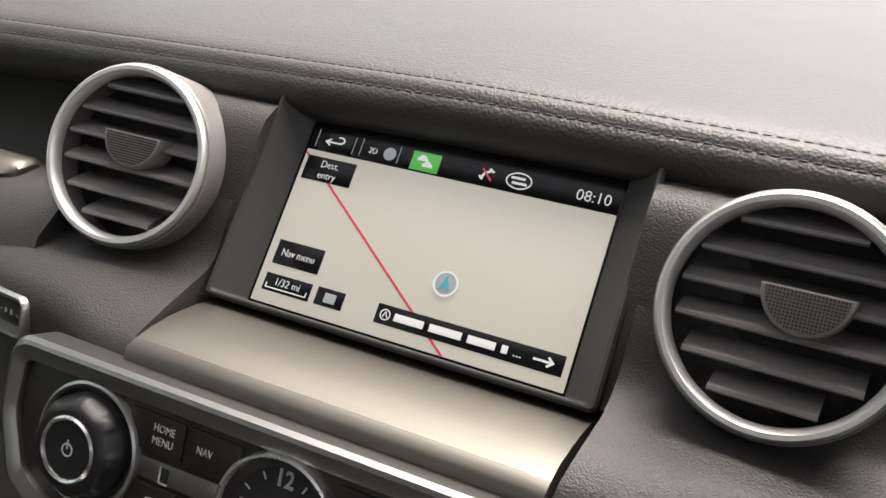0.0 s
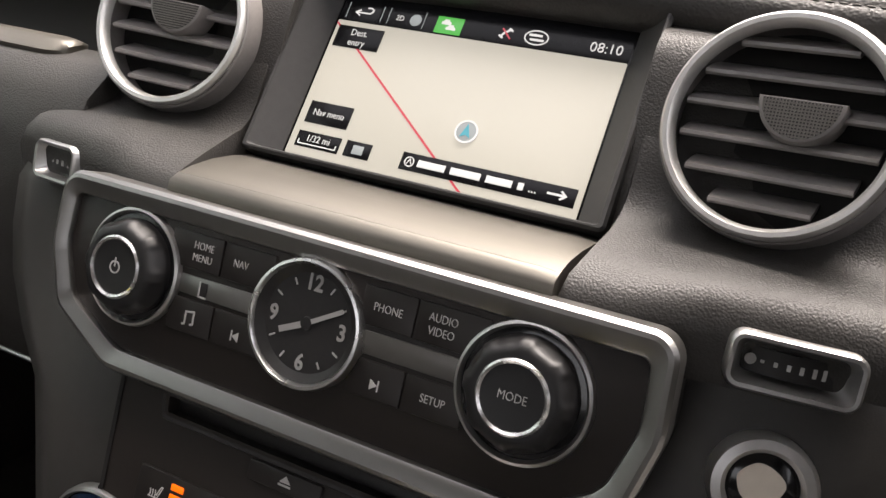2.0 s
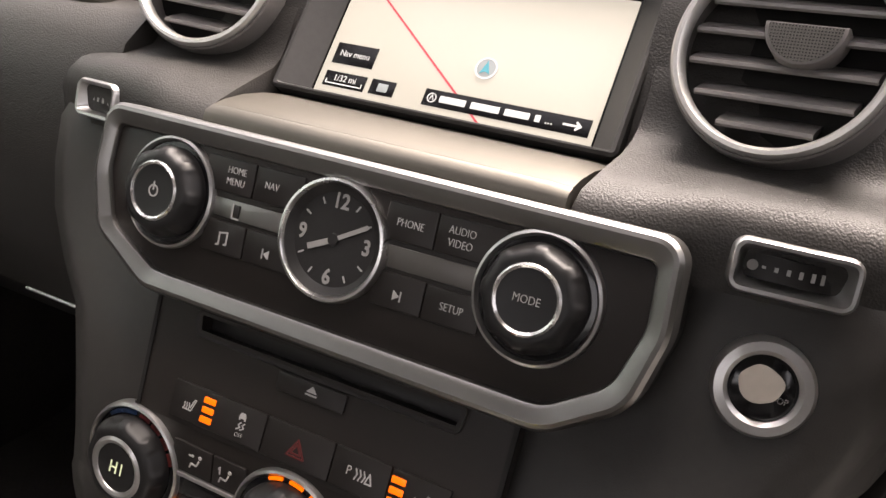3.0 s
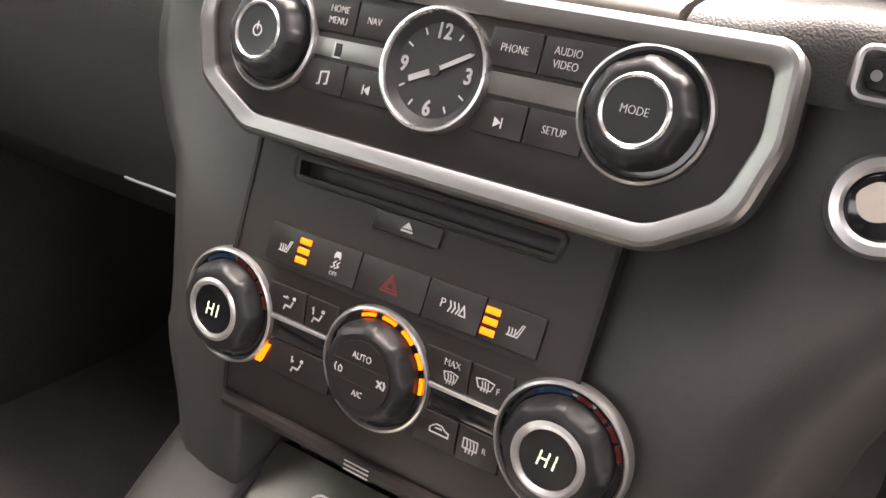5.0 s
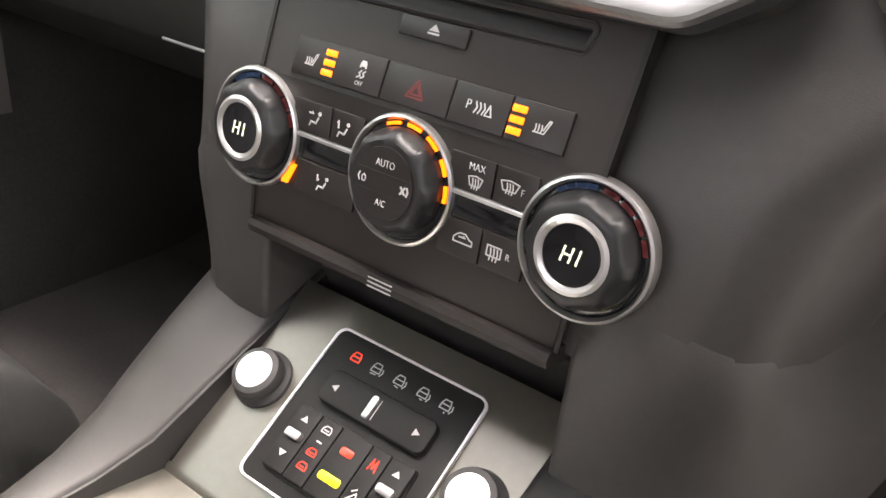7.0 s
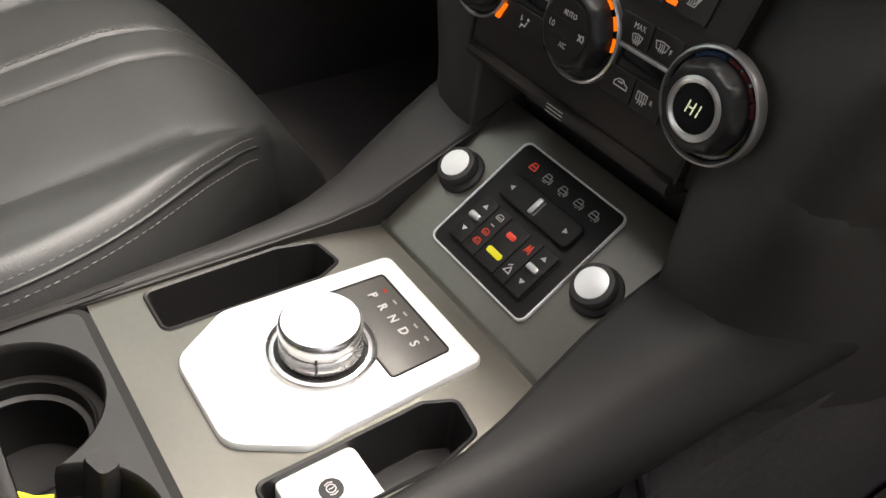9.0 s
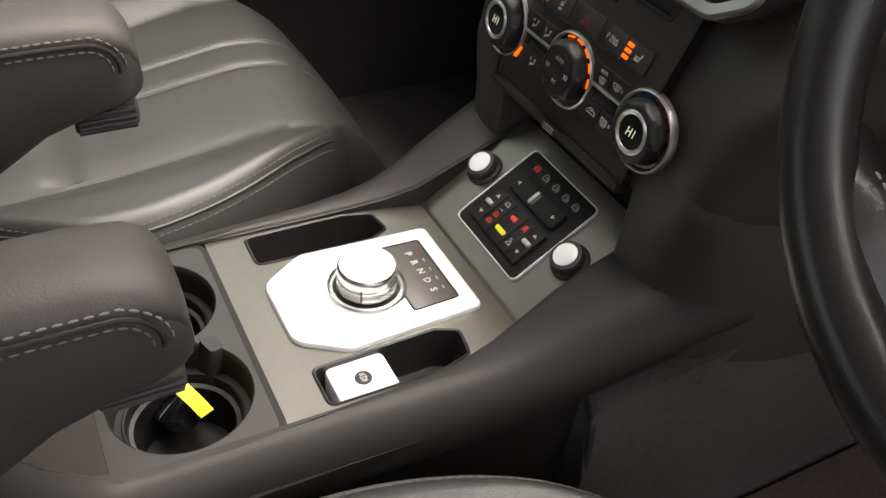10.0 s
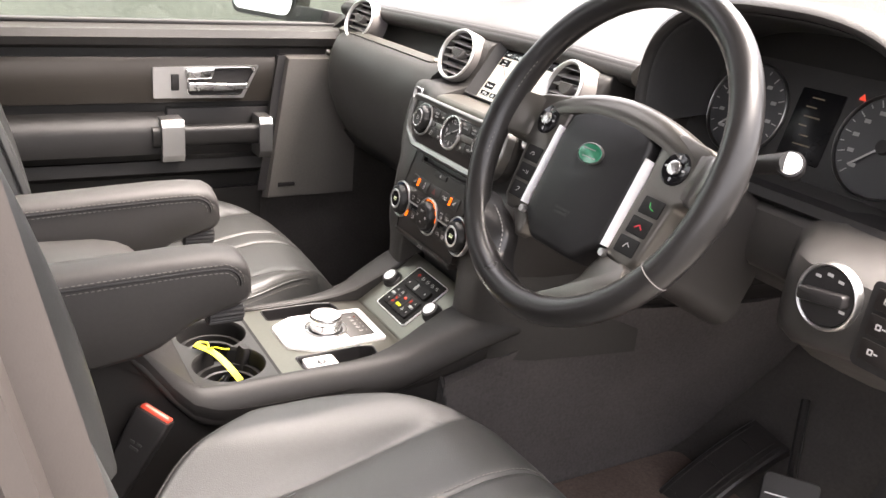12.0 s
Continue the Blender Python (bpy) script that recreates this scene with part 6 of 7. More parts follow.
pad = rounded([(-0.040, -0.112), (0.040, -0.112), (0.070, -0.082), (0.0730, 0.012), (0.068, 0.040), (0.040, 0.0515), (0.0, 0.0555), (-0.040, 0.0515), (-0.068, 0.040), (-0.0730, 0.012), (-0.070, -0.082)], [0.02, 0.02, 0.02, 0.02, 0.006, 0.03, 0.05, 0.03, 0.006, 0.02, 0.02], 5)
part("airbag_cover", slab(resample(pad, 110), -0.03, 0.0140, 0.006, crown=0.0075), M_AIRBAG, sw_, "dark airbag cover", angle=60)
part("embossed_mark", ribbon([[(-0.012, -0.066), (0.012, -0.066)], [(-0.010, -0.071), (0.010, -0.071)]], 0.003, 0.0197, 0.0006), M_BLACK, sw_)
rows = []
for x in np.linspace(-0.132, 0.132, 37):
    k = (x / 0.112) ** 2
    rows.append([(x, y - 0.019 * k, h - 0.0045 * k) for y, h in ((0.048, -0.02), (0.048, 0.0135), (0.0535, 0.0152), (0.0600, 0.0150), (0.0670, 0.0128), (0.0735, 0.0080), (0.0775, 0.0005), (0.0775, -0.008), (0.074, -0.02))])
part("top_cover", loft(rows), M_BRONZE, sw_, "bronze-grey cover above the hub", angle=70)
badge = part("badge", loft([[(kx * math.cos(a), 0.003 + ky * math.sin(a), z) for a in np.linspace(0, 2 * math.pi, 36, endpoint=False)] for kx, ky, z in ((0.0200, 0.0120, 0.0185), (0.0200, 0.0120, 0.0220), (0.0188, 0.0108, 0.0233), (0.010, 0.006, 0.0237))]), M_GREEN, sw_, "green oval emblem")
part("badge_ring", loft([[(kx * math.cos(a), 0.003 + ky * math.sin(a), z) for a in np.linspace(0, 2 * math.pi, 36, endpoint=False)] for kx, ky, z in ((0.0208, 0.0128, 0.0185), (0.0208, 0.0128, 0.0225), (0.0196, 0.0116, 0.0231), (0.0194, 0.0114, 0.0215))], caps=False), M_BORDER, badge)
part("badge_bars", ribbon([[(-0.0125, 0.0075), (0.0075, 0.0075)], [(-0.0085, -0.0015), (0.0125, -0.0015)]], 0.0013, 0.0235, 0.0003), M_BORDER, badge, "pale emblem lettering")
for sx in (-1, 1):
    def mir(pts):
        q = [(sx * x, y) for x, y in pts]
        return q if sx > 0 else q[::-1]
    spoke = part("spoke", slab(rounded(mir([(0.074, -0.088), (0.112, -0.094), (0.124, -0.080), (0.132, -0.014), (0.150, -0.006), (0.174, -0.016), (0.178, 0.040), (0.140, 0.054), (0.096, 0.060), (0.076, 0.050), (0.080, 0.0)]), 0.008, 4), -0.022, 0.0085, 0.005), M_BRONZE, sw_, "bronze-grey spoke with switches", angle=60)
    ends = []
    for q in np.linspace(0, 1, 7):
        x, lift = sx * (0.134 + (0.042 + 0.002 * sx) * q), 0.025 * q * q * (3 - 2 * q)
        y0, y1 = -0.006 - 0.006 * q, 0.050 - 0.008 * q
        ends.append([(x, y0, -0.018 + lift), (x, y0, 0.0060 + lift), (x, y0 + 0.004, 0.0088 + lift), (x, y1 - 0.006, 0.0088 + lift), (x, y1, 0.0050 + lift), (x, y1, -0.018 + lift)])
    part("spoke_end", loft(ends), M_BRONZE, sw_, "bronze-grey spoke end rising to the rim", angle=60)
    part("chrome_strip", loft([[(sx * (0.0765 + x), y, h) for x, h in ((-0.0028, 0.004), (-0.0028, 0.0150), (-0.0016, 0.0172), (0.0016, 0.0172), (0.0028, 0.0150), (0.0028, 0.004))] for y in (-0.080, 0.021)]), M_BRIGHT, sw_, "bright metal strip")
    if sx > 0:
        leg = [(p.x, p.y) for p in smooth_path([(0.060, -0.112, 0), (0.057, -0.130, 0), (0.042, -0.150, 0), (0.022, -0.166, 0)], 5)] + [(0.022, -0.175), (0.070, -0.164), (0.112, -0.140), (0.138, -0.112), (0.126, -0.090), (0.100, -0.086), (0.072, -0.086)]
        part("leg", dish(slab(mir(leg), -0.014, 0.0050, 0.003)), M_BRONZE, sw_, "bronze lower spoke", angle=70)
    else:
        inner = smooth_path([(-0.140, -0.088, 210), (-0.124, -0.096, 214), (-0.100, -0.104, 219), (-0.075, -0.119, 224), (-0.067, -0.132, 230), (-0.062, -0.145, 236), (-0.050, -0.158, 243), (-0.030, -0.166, 252), (-0.008, -0.1725, 262)], 4)
        flare, seam = [], []
        for p in inner:
            ox, oy = 0.010 + RR * math.cos(radians(p.z)), 0.008 + RR * math.sin(radians(p.z))
            top = [(ox + (p.x - ox) * q, oy + (p.y - oy) * q, 0.0440 - 0.018 * q - 0.012 * q * q) for q in (0, 0.2, 0.4, 0.6, 0.8, 0.93)]
            flare.append(top + [(p.x, p.y, 0.0115), (p.x, p.y, -0.002)] + [(x, y, z - 0.020) for x, y, z in top[-2::-1]])
            seam.append((ox + (p.x - ox) * 0.88, oy + (p.y - oy) * 0.88, 0.0196))
        part("leg", loft(flare), M_WHEEL, sw_, "leather-covered lower spoke flaring from the rim", angle=70)
        part("stitching", stitches(seam[6:], 0.0036, 0.0024, 0.0010), M_PALESTITCH, sw_, "grey stitching along the spoke edge")
        part("lower_spoke", slab(mir([(0.071, -0.084), (0.064, -0.112), (0.074, -0.119), (0.086, -0.104), (0.098, -0.090)]), -0.014, 0.0060, 0.003), M_BRONZE, sw_, "bronze lower spoke", angle=70)
    jy = part("joystick", lathe([(0.0185, 0.004), (0.0182, 0.0098), (0.0160, 0.0112), (0.0080, 0.0100), (0.0078, 0.0125), (0.0060, 0.0135), (0, 0.0137)], 36), M_GLOSS, spoke, "round black direction switch", m=Matrix.Translation((sx * 0.1120, 0.0230, 0)))
    part("joystick_cap", lathe([(0.0082, 0.0118), (0.0076, 0.0142), (0.0050, 0.0150), (0, 0.0146)], 24), M_SATIN, jy)
    for q in range(4):
        a = math.pi / 2 * q
        part("tick", ribbon([[(0.011 * math.cos(a), 0.011 * math.sin(a)), (0.0135 * math.cos(a), 0.0135 * math.sin(a))]], 0.0022, 0.0108, 0.0004), M_WHITE, jy)
    for i, s in enumerate((-0.0225, -0.0460, -0.0690)):
        kx = 0.1080 - 0.003 * i
        b = part("wheel_button", slab(rounded(mir([(kx - 0.0155, s - 0.0098), (kx + 0.0140, s - 0.0098), (kx + 0.0150, s + 0.0098), (kx - 0.0150, s + 0.0098)]), 0.002, 3), 0.006, 0.0096, 0.0008), M_MATTE, spoke, "black wheel button")
        if sx > 0:
            gm = (G_CALL, G_HANG, M_DIM)[i]
            ln = ([(kx - 0.004, s + 0.004), (kx - 0.002, s - 0.001), (kx + 0.004, s - 0.003)], [(kx - 0.005, s - 0.002), (kx, s + 0.002), (kx + 0.005, s - 0.002)], [(kx - 0.004, s - 0.002), (kx, s + 0.003), (kx + 0.004, s)])[i]
            part("button_icon", ribbon([ln], 0.0012, 0.0096, 0.0003), gm, b)
        else:
            part("button_icon", ribbon([[[(-kx - 0.004, s - 0.002), (-kx - 0.001, s + 0.002), (-kx + 0.003, s + 0.001)], [(-kx + 0.001, s - 0.002), (-kx + 0.004, s - 0.0005)]], [[(-kx - 0.005, s), (-kx - 0.001, s)], [(-kx + 0.002, s - 0.002), (-kx + 0.002, s + 0.002)], [(-kx + 0.005, s - 0.002), (-kx + 0.005, s + 0.002)]], [[(-kx - 0.002, s - 0.003), (-kx + 0.002, s + 0.001), (-kx + 0.001, s + 0.003), (-kx - 0.003, s + 0.002)]]][i], 0.0010, 0.0096, 0.0003), M_DIM, b)
    part("screw_cap", lathe([(0.0045, 0.006), (0.0042, 0.0128), (0, 0.0135)], 16), M_SILVER, sw_, m=Matrix.Translation((sx * 0.0765, -0.0870, 0)))
# column and stalks
col = thing("steering_column", "dark grey steering column cover with stalks", "steering column", W)
rows = []
for h, w, s0, s1 in ((-0.030, 0.058, -0.055, 0.045), (-0.045, 0.078, -0.085, 0.052), (-0.10, 0.088, -0.100, 0.055), (-0.22, 0.092, -0.110, 0.05)):
    rows.append([(x, y, h) for x, y in rounded([(-w, s0), (w, s0), (w, s1), (-w, s1)], 0.03, 5)])
part("cover", loft(rows), M_CONSOLE, col, "dark grey moulded cover", angle=50)
for sx, end in ((1, (0.192, 0.074, -0.042)), (-1, (-0.205, 0.03, -0.045))):
    p = smooth_path([(sx * 0.07, 0.034, -0.078), (sx * 0.12, end[1] - 0.012, -0.074), end], 6)
    s_ = part("stalk", tube(p, lambda k: 0.0065 + 0.0045 * k, 14, flat=1.15), M_BLACK, col, "black stalk switch")
    part("stalk_end", lathe([(0.0125, -0.026), (0.0140, -0.006), (0.0128, 0.0), (0, 0.001)], 28), M_BLACK, s_, m=Matrix.Translation(end) @ Matrix.Rotation(0.5 * sx, 4, "Y"))
    part("stalk_cap", lathe([(0.0112, 0.0), (0.0108, 0.0030), (0, 0.0042)], 28), M_BRIGHT, s_, "bright end cap", m=Matrix.Translation(end) @ Matrix.Rotation(0.5 * sx, 4, "Y"))

# ---------------------------------------------------------------- instrument cluster
CLU = panel(0.447, 0.150, 0.868, 0.30, 1.0)
clu = thing("instrument_cluster", "round dials under a dark leather hood", "instruments", CLU)
# lighter bezel tone puts the lens haze into the panel's colour
part("dial_panel", slab(rounded([(-0.185, -0.075), (0.185, -0.075), (0.20, 0.06), (0.15, 0.125), (-0.15, 0.125), (-0.20, 0.06)], 0.02, 5), -0.02, 0.0, 0.002), M_BEZEL, clu, "dial panel in a dark grey lifted for lens haze")
for gx_, cnt in ((-0.100, 9), (0.100, 11)):
    g = part("dial", ringlathe([(0.0585, 0.0), (0.0590, 0.004), (0.0600, 0.005), (0.0610, 0.004), (0.0612, 0.0)], 64), M_BORDER, clu, "dial with thin satin ring", m=Matrix.Translation((gx_, 0, 0)))
    part("dial_face", lathe([(0.0572, 0.0), (0.0572, 0.0012), (0, 0.0012)], 48), M_DIALFACE, g)
    for i in range(cnt * 2 - 1):
        a = radians(225 - 270 * i / (cnt * 2 - 2))
        r0 = 0.047 if i % 2 == 0 else 0.0505
        part("tick", ribbon([[(r0 * math.cos(a), r0 * math.sin(a)), (0.0545 * math.cos(a), 0.0545 * math.sin(a))]], 0.0012, 0.0012, 0.0003), M_WHITE, g)
        if i % 2 == 0:
            part("number_bar", ribbon([[(0.0395 * math.cos(a) - 0.0025, 0.0395 * math.sin(a)), (0.0395 * math.cos(a) + 0.0025, 0.0395 * math.sin(a))]], 0.0045, 0.0012, 0.0003), M_DIM, g)
    a = radians(222)
    part("needle", ribbon([[(-0.006 * math.cos(a), -0.006 * math.sin(a)), (0.042 * math.cos(a), 0.042 * math.sin(a))]], 0.0022, 0.004, 0.001), M_WHITE, g, "white needle")
    part("needle_cap", lathe([(0.009, 0.001), (0.008, 0.006), (0, 0.0065)], 24), M_BLACK, g)
part("info_display", slab(rrect(0.062, 0.088, 0.002, 3, 0, 0.0), 0, 0.0012, 0.0003), G_BLACK, clu, "small trip display")
for i, (x0, x1) in enumerate(((-0.012, 0.004), (-0.016, -0.002), (-0.014, 0.008), (-0.016, -0.006), (-0.010, 0.002), (-0.014, 0.010))):
    part("display_bar", ribbon([[(x0, 0.034 - 0.0115 * i), (x1, 0.034 - 0.0115 * i)]], 0.0017, 0.0013, 0.0002), M_TRIP, clu, "dull amber trip text")
part("warning_lamp", loft([[(0.0455, 0.044, z), (0.0545, 0.044, z), (0.050, 0.0515, z)] for z in (0.0, 0.0012)]), G_RED, clu, "red warning triangle")
hood, lining = [], []
for q in np.linspace(0, 1, 41):
    a = math.pi * (1.10 - 1.20 * q)
    ca, sa = math.cos(a), math.sin(a)
    kx, kz = math.copysign(abs(ca) ** 0.72, ca), math.copysign(abs(sa) ** 0.80, sa)

    def at(y, gx, gz):
        return (0.464 + kx * (0.187 + gx), y, 0.885 + kz * (0.112 + gz))
    hood.append([at(0.036, 0, 0), at(0.029, 0.003, 0.003), at(0.027, 0.008, 0.008), at(0.032, 0.014, 0.013), at(0.05, 0.020, 0.016), at(0.10, 0.022, 0.015), at(0.17, 0.022, 0.006), at(0.24, 0.020, -0.018), at(0.31, 0.018, -0.058), at(0.31, 0.0, -0.075), at(0.20, 0.004, -0.020), at(0.08, 0.002, -0.001)])
    lining.append([at(0.038, -0.001, -0.001), at(0.08, -0.0005, -0.0025), at(0.19, 0.0, -0.022), at(0.19, -0.003, -0.026), at(0.08, -0.0035, -0.006), at(0.042, -0.003, -0.004)])
part("hood", local(loft(hood), clu), M_PAD, clu, "dark leather hood over the dials", angle=60)
# lining lifted from black to bezel grey, veiling haze as colour
part("hood_lining", local(loft(lining), clu), M_BEZEL, clu, "hood lining in a dark grey lifted for lens haze", angle=60)
part("hood_floor", local(loft([[(x, y, z) for y, z in ((0.030, 0.800), (0.020, 0.808), (0.030, 0.816), (0.15, 0.802), (0.15, 0.790), (0.04, 0.785))] for x in (0.240, 0.655)]), clu), M_MATTE, clu)
part("back_wall", local(box(0.24, 0.66, 0.17, 0.18, 0.79, 0.985), clu), M_MATTE, clu)

# ---------------------------------------------------------------- light switch
ls = thing("light_switch", "round headlamp switch with a satin ring", "switch", panel(0.678, -0.0785, 0.776, 0.10, 1.0))
part("ring", ringlathe([(0.0276, -0.004), (0.0280, 0.0030), (0.0297, 0.0048), (0.0312, 0.0030), (0.0315, -0.006)], 56), M_KNOBRING, ls, "satin ring")
part("face", lathe([(0.0277, -0.002), (0.0270, 0.0026), (0.0, 0.0036)], 48), M_BLACK, ls)
part("turn_bar", slab(rounded([(-0.024, -0.0065), (0.024, -0.0065), (0.024, 0.0065), (-0.024, 0.0065)], 0.004, 4), 0.002, 0.0135, 0.003), M_BLACK, ls, "black turning bar", m=Matrix.Rotation(radians(9), 4, "Z"))
for a in (60, 95, 130, -20, 200):
    part("symbol", ribbon([[(0.0205 * math.cos(radians(a)) - 0.002, 0.0205 * math.sin(radians(a))), (0.0205 * math.cos(radians(a)) + 0.002, 0.0205 * math.sin(radians(a)))]], 0.0026, 0.0032, 0.0004), M_WHITE, ls)
sp2 = thing("switch_bank", "row of black dash switches with white symbols", "switch panel", panel(0.735, -0.0795, 0.770, 0.10, 1.0))
part("panel", slab(rrect(0.046, 0.078, 0.006, 5, 0.004, 0.0), -0.006, 0.0012, 0.0008), M_BLACK, sp2, "black switch surround")
for i, s in enumerate((0.024, 0.001, -0.022)):
    b = part("switch", slab(rrect(0.034, 0.019, 0.002, 3, 0.004, s), 0.0005, 0.0028, 0.0007), M_BUTTON, sp2)
    part("symbol", ribbon([[(-0.004, s - 0.002), (-0.004, s + 0.002), (0.000, s + 0.002), (0.000, s - 0.002), (-0.004, s - 0.002)], [(0.002, s), (0.005, s)]], 0.0012, 0.0028, 0.0003), M_WHITE, b)


# ---------------------------------------------------------------- seats
def seat_height(u, y, cx):
    """Top of the cushion at u from its middle line and y along the car."""
    au = abs(u)
    w = seat_width(y)
    e = min(1.0, au / w)
    bol = min(1, max(0, (au - 0.130) / 0.105))
    bol = bol * bol * (3 - 2 * bol)
    rear = max(0.0, (-0.26 - y) / 0.44)
    z = 0.434 - 0.050 * rear * (1 - bol) + 0.020 * bol * (1 - 0.6 * max(0, (y + 0.30) / 0.18))
    z -= 0.060 * max(0.0, (e - 0.86) / 0.14) ** 2.2
    z += 0.008 * (1 - (au / 0.16) ** 2) if au < 0.16 else 0.0
    z += 0.010 * max(0, 1 - abs(y + 0.27) / 0.16)
    z -= 0.078 * max(0.0, (y + 0.233) / 0.105) ** 2.3
    fan = 0.80 + 0.30 * (y + 0.70) / 0.57
    fade = 1 - 0.65 * min(1, max(0, (y + 0.30) / 0.09))
    for u0, d, s in ((0.160, 0.0065 * fade, 0.017), (0.1585, 0.0030 * fade, 0.0060), (0.0275, 0.0040, 0.0020), (0.0275, 0.0022, 0.0075)):
        z -= d * math.exp(-((au - u0 * fan) / s) ** 2)
    z -= 0.006 * math.exp(-((y + 0.475) / 0.008) ** 2) * (1 if au < 0.15 * fan else 0)
    return z


def seat_width(y):
    k = max(0.0, (y + 0.45) / 0.3225)
    d = max(0.0, -0.47 - y)
    return max(0.17, 0.302 * (1 - 0.64 * k ** 2.1) - 0.45 * d - 1.9 * d * d)


def bolster_line(y, side=1):
    """Where the piping runs along the top edge of the bolster."""
    return side * seat_width(y) * 0.935


def car_seat(cx, inner, tip, slide, label):
    s = thing("car_seat", label, "car seat", pose(cx, -0.45, 0.0), "front seats")
    ys = list(np.linspace(-0.72, -0.25, 30)) + list(np.linspace(-0.245, -0.1275, 26))
    N = 421
    rows_ = []
    for y in ys:
        w = seat_width(y)
        row = [(cx + u, y, seat_height(u, y, cx)) for u in np.linspace(-w, w, N)]
        row += [(cx + w * 1.005, y, 0.33), (cx + w * 0.96, y, 0.22), (cx - w * 0.96, y, 0.22), (cx - w * 1.005, y, 0.33)]
        rows_.append(row)
    yl = ys[-1]
    w = seat_width(yl) * 0.97
    rows_.append([(cx + u, yl + 0.004, seat_height(u, yl, cx) - 0.012) for u in np.linspace(-w, w, N)] + [(cx + w, yl, 0.33), (cx + w * 0.96, yl - 0.03, 0.22), (cx - w * 0.96, yl - 0.03, 0.22), (cx - w, yl, 0.33)])
    cu = part("cushion", local(loft(rows_), s), M_SEAT, s, "dark grey leather cushion with fore-and-aft pleats", angle=60)
    for side in (-1, 1):
        yy = list(np.linspace(-0.70, -0.205, 40))
        line = [Vector((cx + bolster_line(y, side), y, seat_height(bolster_line(y, side), y, cx) + 0.0008)) for y in yy]
        part("piping", local(tube(line, lambda q: 0.0017 if q < 0.93 else 0.0010, 8), s), M_SEAT, cu, "leather piping along the bolster")
        for off in (0.0042, -0.0040):
            st_ = [Vector((cx + side * (bolster_line(y) - off), y, seat_height(bolster_line(y) - off, y, cx) + 0.0006)) for y in yy]
            part("stitching", local(stitches(st_, 0.0042, 0.0026, 0.0006), s), M_STITCH, cu, "grey stitching beside the piping")
        pl = []
        for y in np.linspace(-0.70, -0.150, 60):
            fan = 0.80 + 0.30 * (y + 0.70) / 0.57
            u = side * (0.0275 * fan + 0.0058)
            pl.append(Vector((cx + u, y, seat_height(u, y, cx) + 0.0006)))
        part("stitching", local(stitches(pl, 0.0038, 0.0024, 0.0006), s), M_STITCH, cu)
    cu.location.y += slide
    # backrest
    br = []
    for k in np.linspace(0, 1, 22):
        yb = -0.655 - 0.20 * k
        zb = 0.47 + 0.62 * k
        w = 0.255 + 0.012 * math.sin(math.pi * k) - 0.05 * max(0, k - 0.75) / 0.25
        row = []
        for u in np.linspace(-1, 1, 41):
            au = abs(u)
            bol = min(1, max(0, (au - 0.52) / 0.22))
            bol = bol * bol * (3 - 2 * bol)
            f = 0.060 * bol * math.sin(math.pi * min(1, 0.15 + k * 0.75)) - 0.11 * max(0, (au - 0.82) / 0.18) ** 2
            f -= 0.008 * math.exp(-((au - 0.54) / 0.03) ** 2)
            f -= 0.03 * max(0, (k - 0.9) / 0.1) ** 2
            row.append((cx + u * w, yb + f * 0.95, zb - f * 0.28))
        row += [(cx + w * 0.98, yb - 0.14, zb - 0.04), (cx - w * 0.98, yb - 0.14, zb - 0.04)]
        br.append(row)
    bk = part("backrest", local(loft(br), s), M_SEAT, s, "dark leather backrest with side bolsters", angle=60)
    for side in (-1, 1):
        line = []
        for k in np.linspace(0.02, 0.9, 40):
            yb, zb, w = -0.655 - 0.20 * k, 0.47 + 0.62 * k, 0.255 + 0.012 * math.sin(math.pi * k) - 0.05 * max(0, k - 0.75) / 0.25
            f = 0.060 * math.sin(math.pi * min(1, 0.15 + k * 0.75)) - 0.11 * (0.06 / 0.18) ** 2
            line.append(Vector((cx + side * 0.885 * w, yb + f * 0.95 + 0.001, zb - f * 0.28 + 0.001)))
        part("piping", local(tube(line, 0.0022, 8), s), M_SEAT, bk)
    part("valance", local(box(cx - 0.26, cx + 0.26, -0.72, -0.19, 0.05, 0.23, 0.02), s), M_BLACK, s, "black plastic seat base")
    # folding armrest on the inner side
    ax = inner
    ar = []
    HW = 0.034
    base = ((-0.4325, 0.630, 0.613, 0.74), (-0.434, 0.646, 0.606, 0.87), (-0.440, 0.658, 0.601, 0.955), (-0.452, 0.665, 0.597, 1.0), (-0.478, 0.668, 0.590, 1.0), (-0.505, 0.668, 0.581, 1.0), (-0.525, 0.668, 0.568, 1.0), (-0.545, 0.667, 0.555, 1.0), (-0.57, 0.666, 0.546, 1.0), (-0.61, 0.664, 0.540, 1.0), (-0.70, 0.660, 0.532, 1.0), (-0.82, 0.655, 0.525, 1.0))
    prof = [(y + tip, zt, zb, kw) for y, zt, zb, kw in base]
    for y, zt, zb, kw in prof:
        w = HW * kw
        zm = (zt + zb) / 2
        pts = [(-w * 0.35, zt + 0.001), (-w * 0.75, zt - 0.003), (-w * 0.96, zt - 0.010), (-w * 1.0, zt - 0.016), (-w * 0.985, zt - 0.0175), (-w, zt - 0.019), (-w * 1.02, zm), (-w * 0.97, zb + 0.010), (-w * 0.80, zb + 0.002), (0, zb)]
        pts += [(-x, z) for x, z in pts[-2::-1]]
        ar.append([(ax + x, y, z) for x, z in pts])
    arm = part("armrest", local(loft(ar), s), M_ARM, s, "padded leather folding armrest", angle=60)
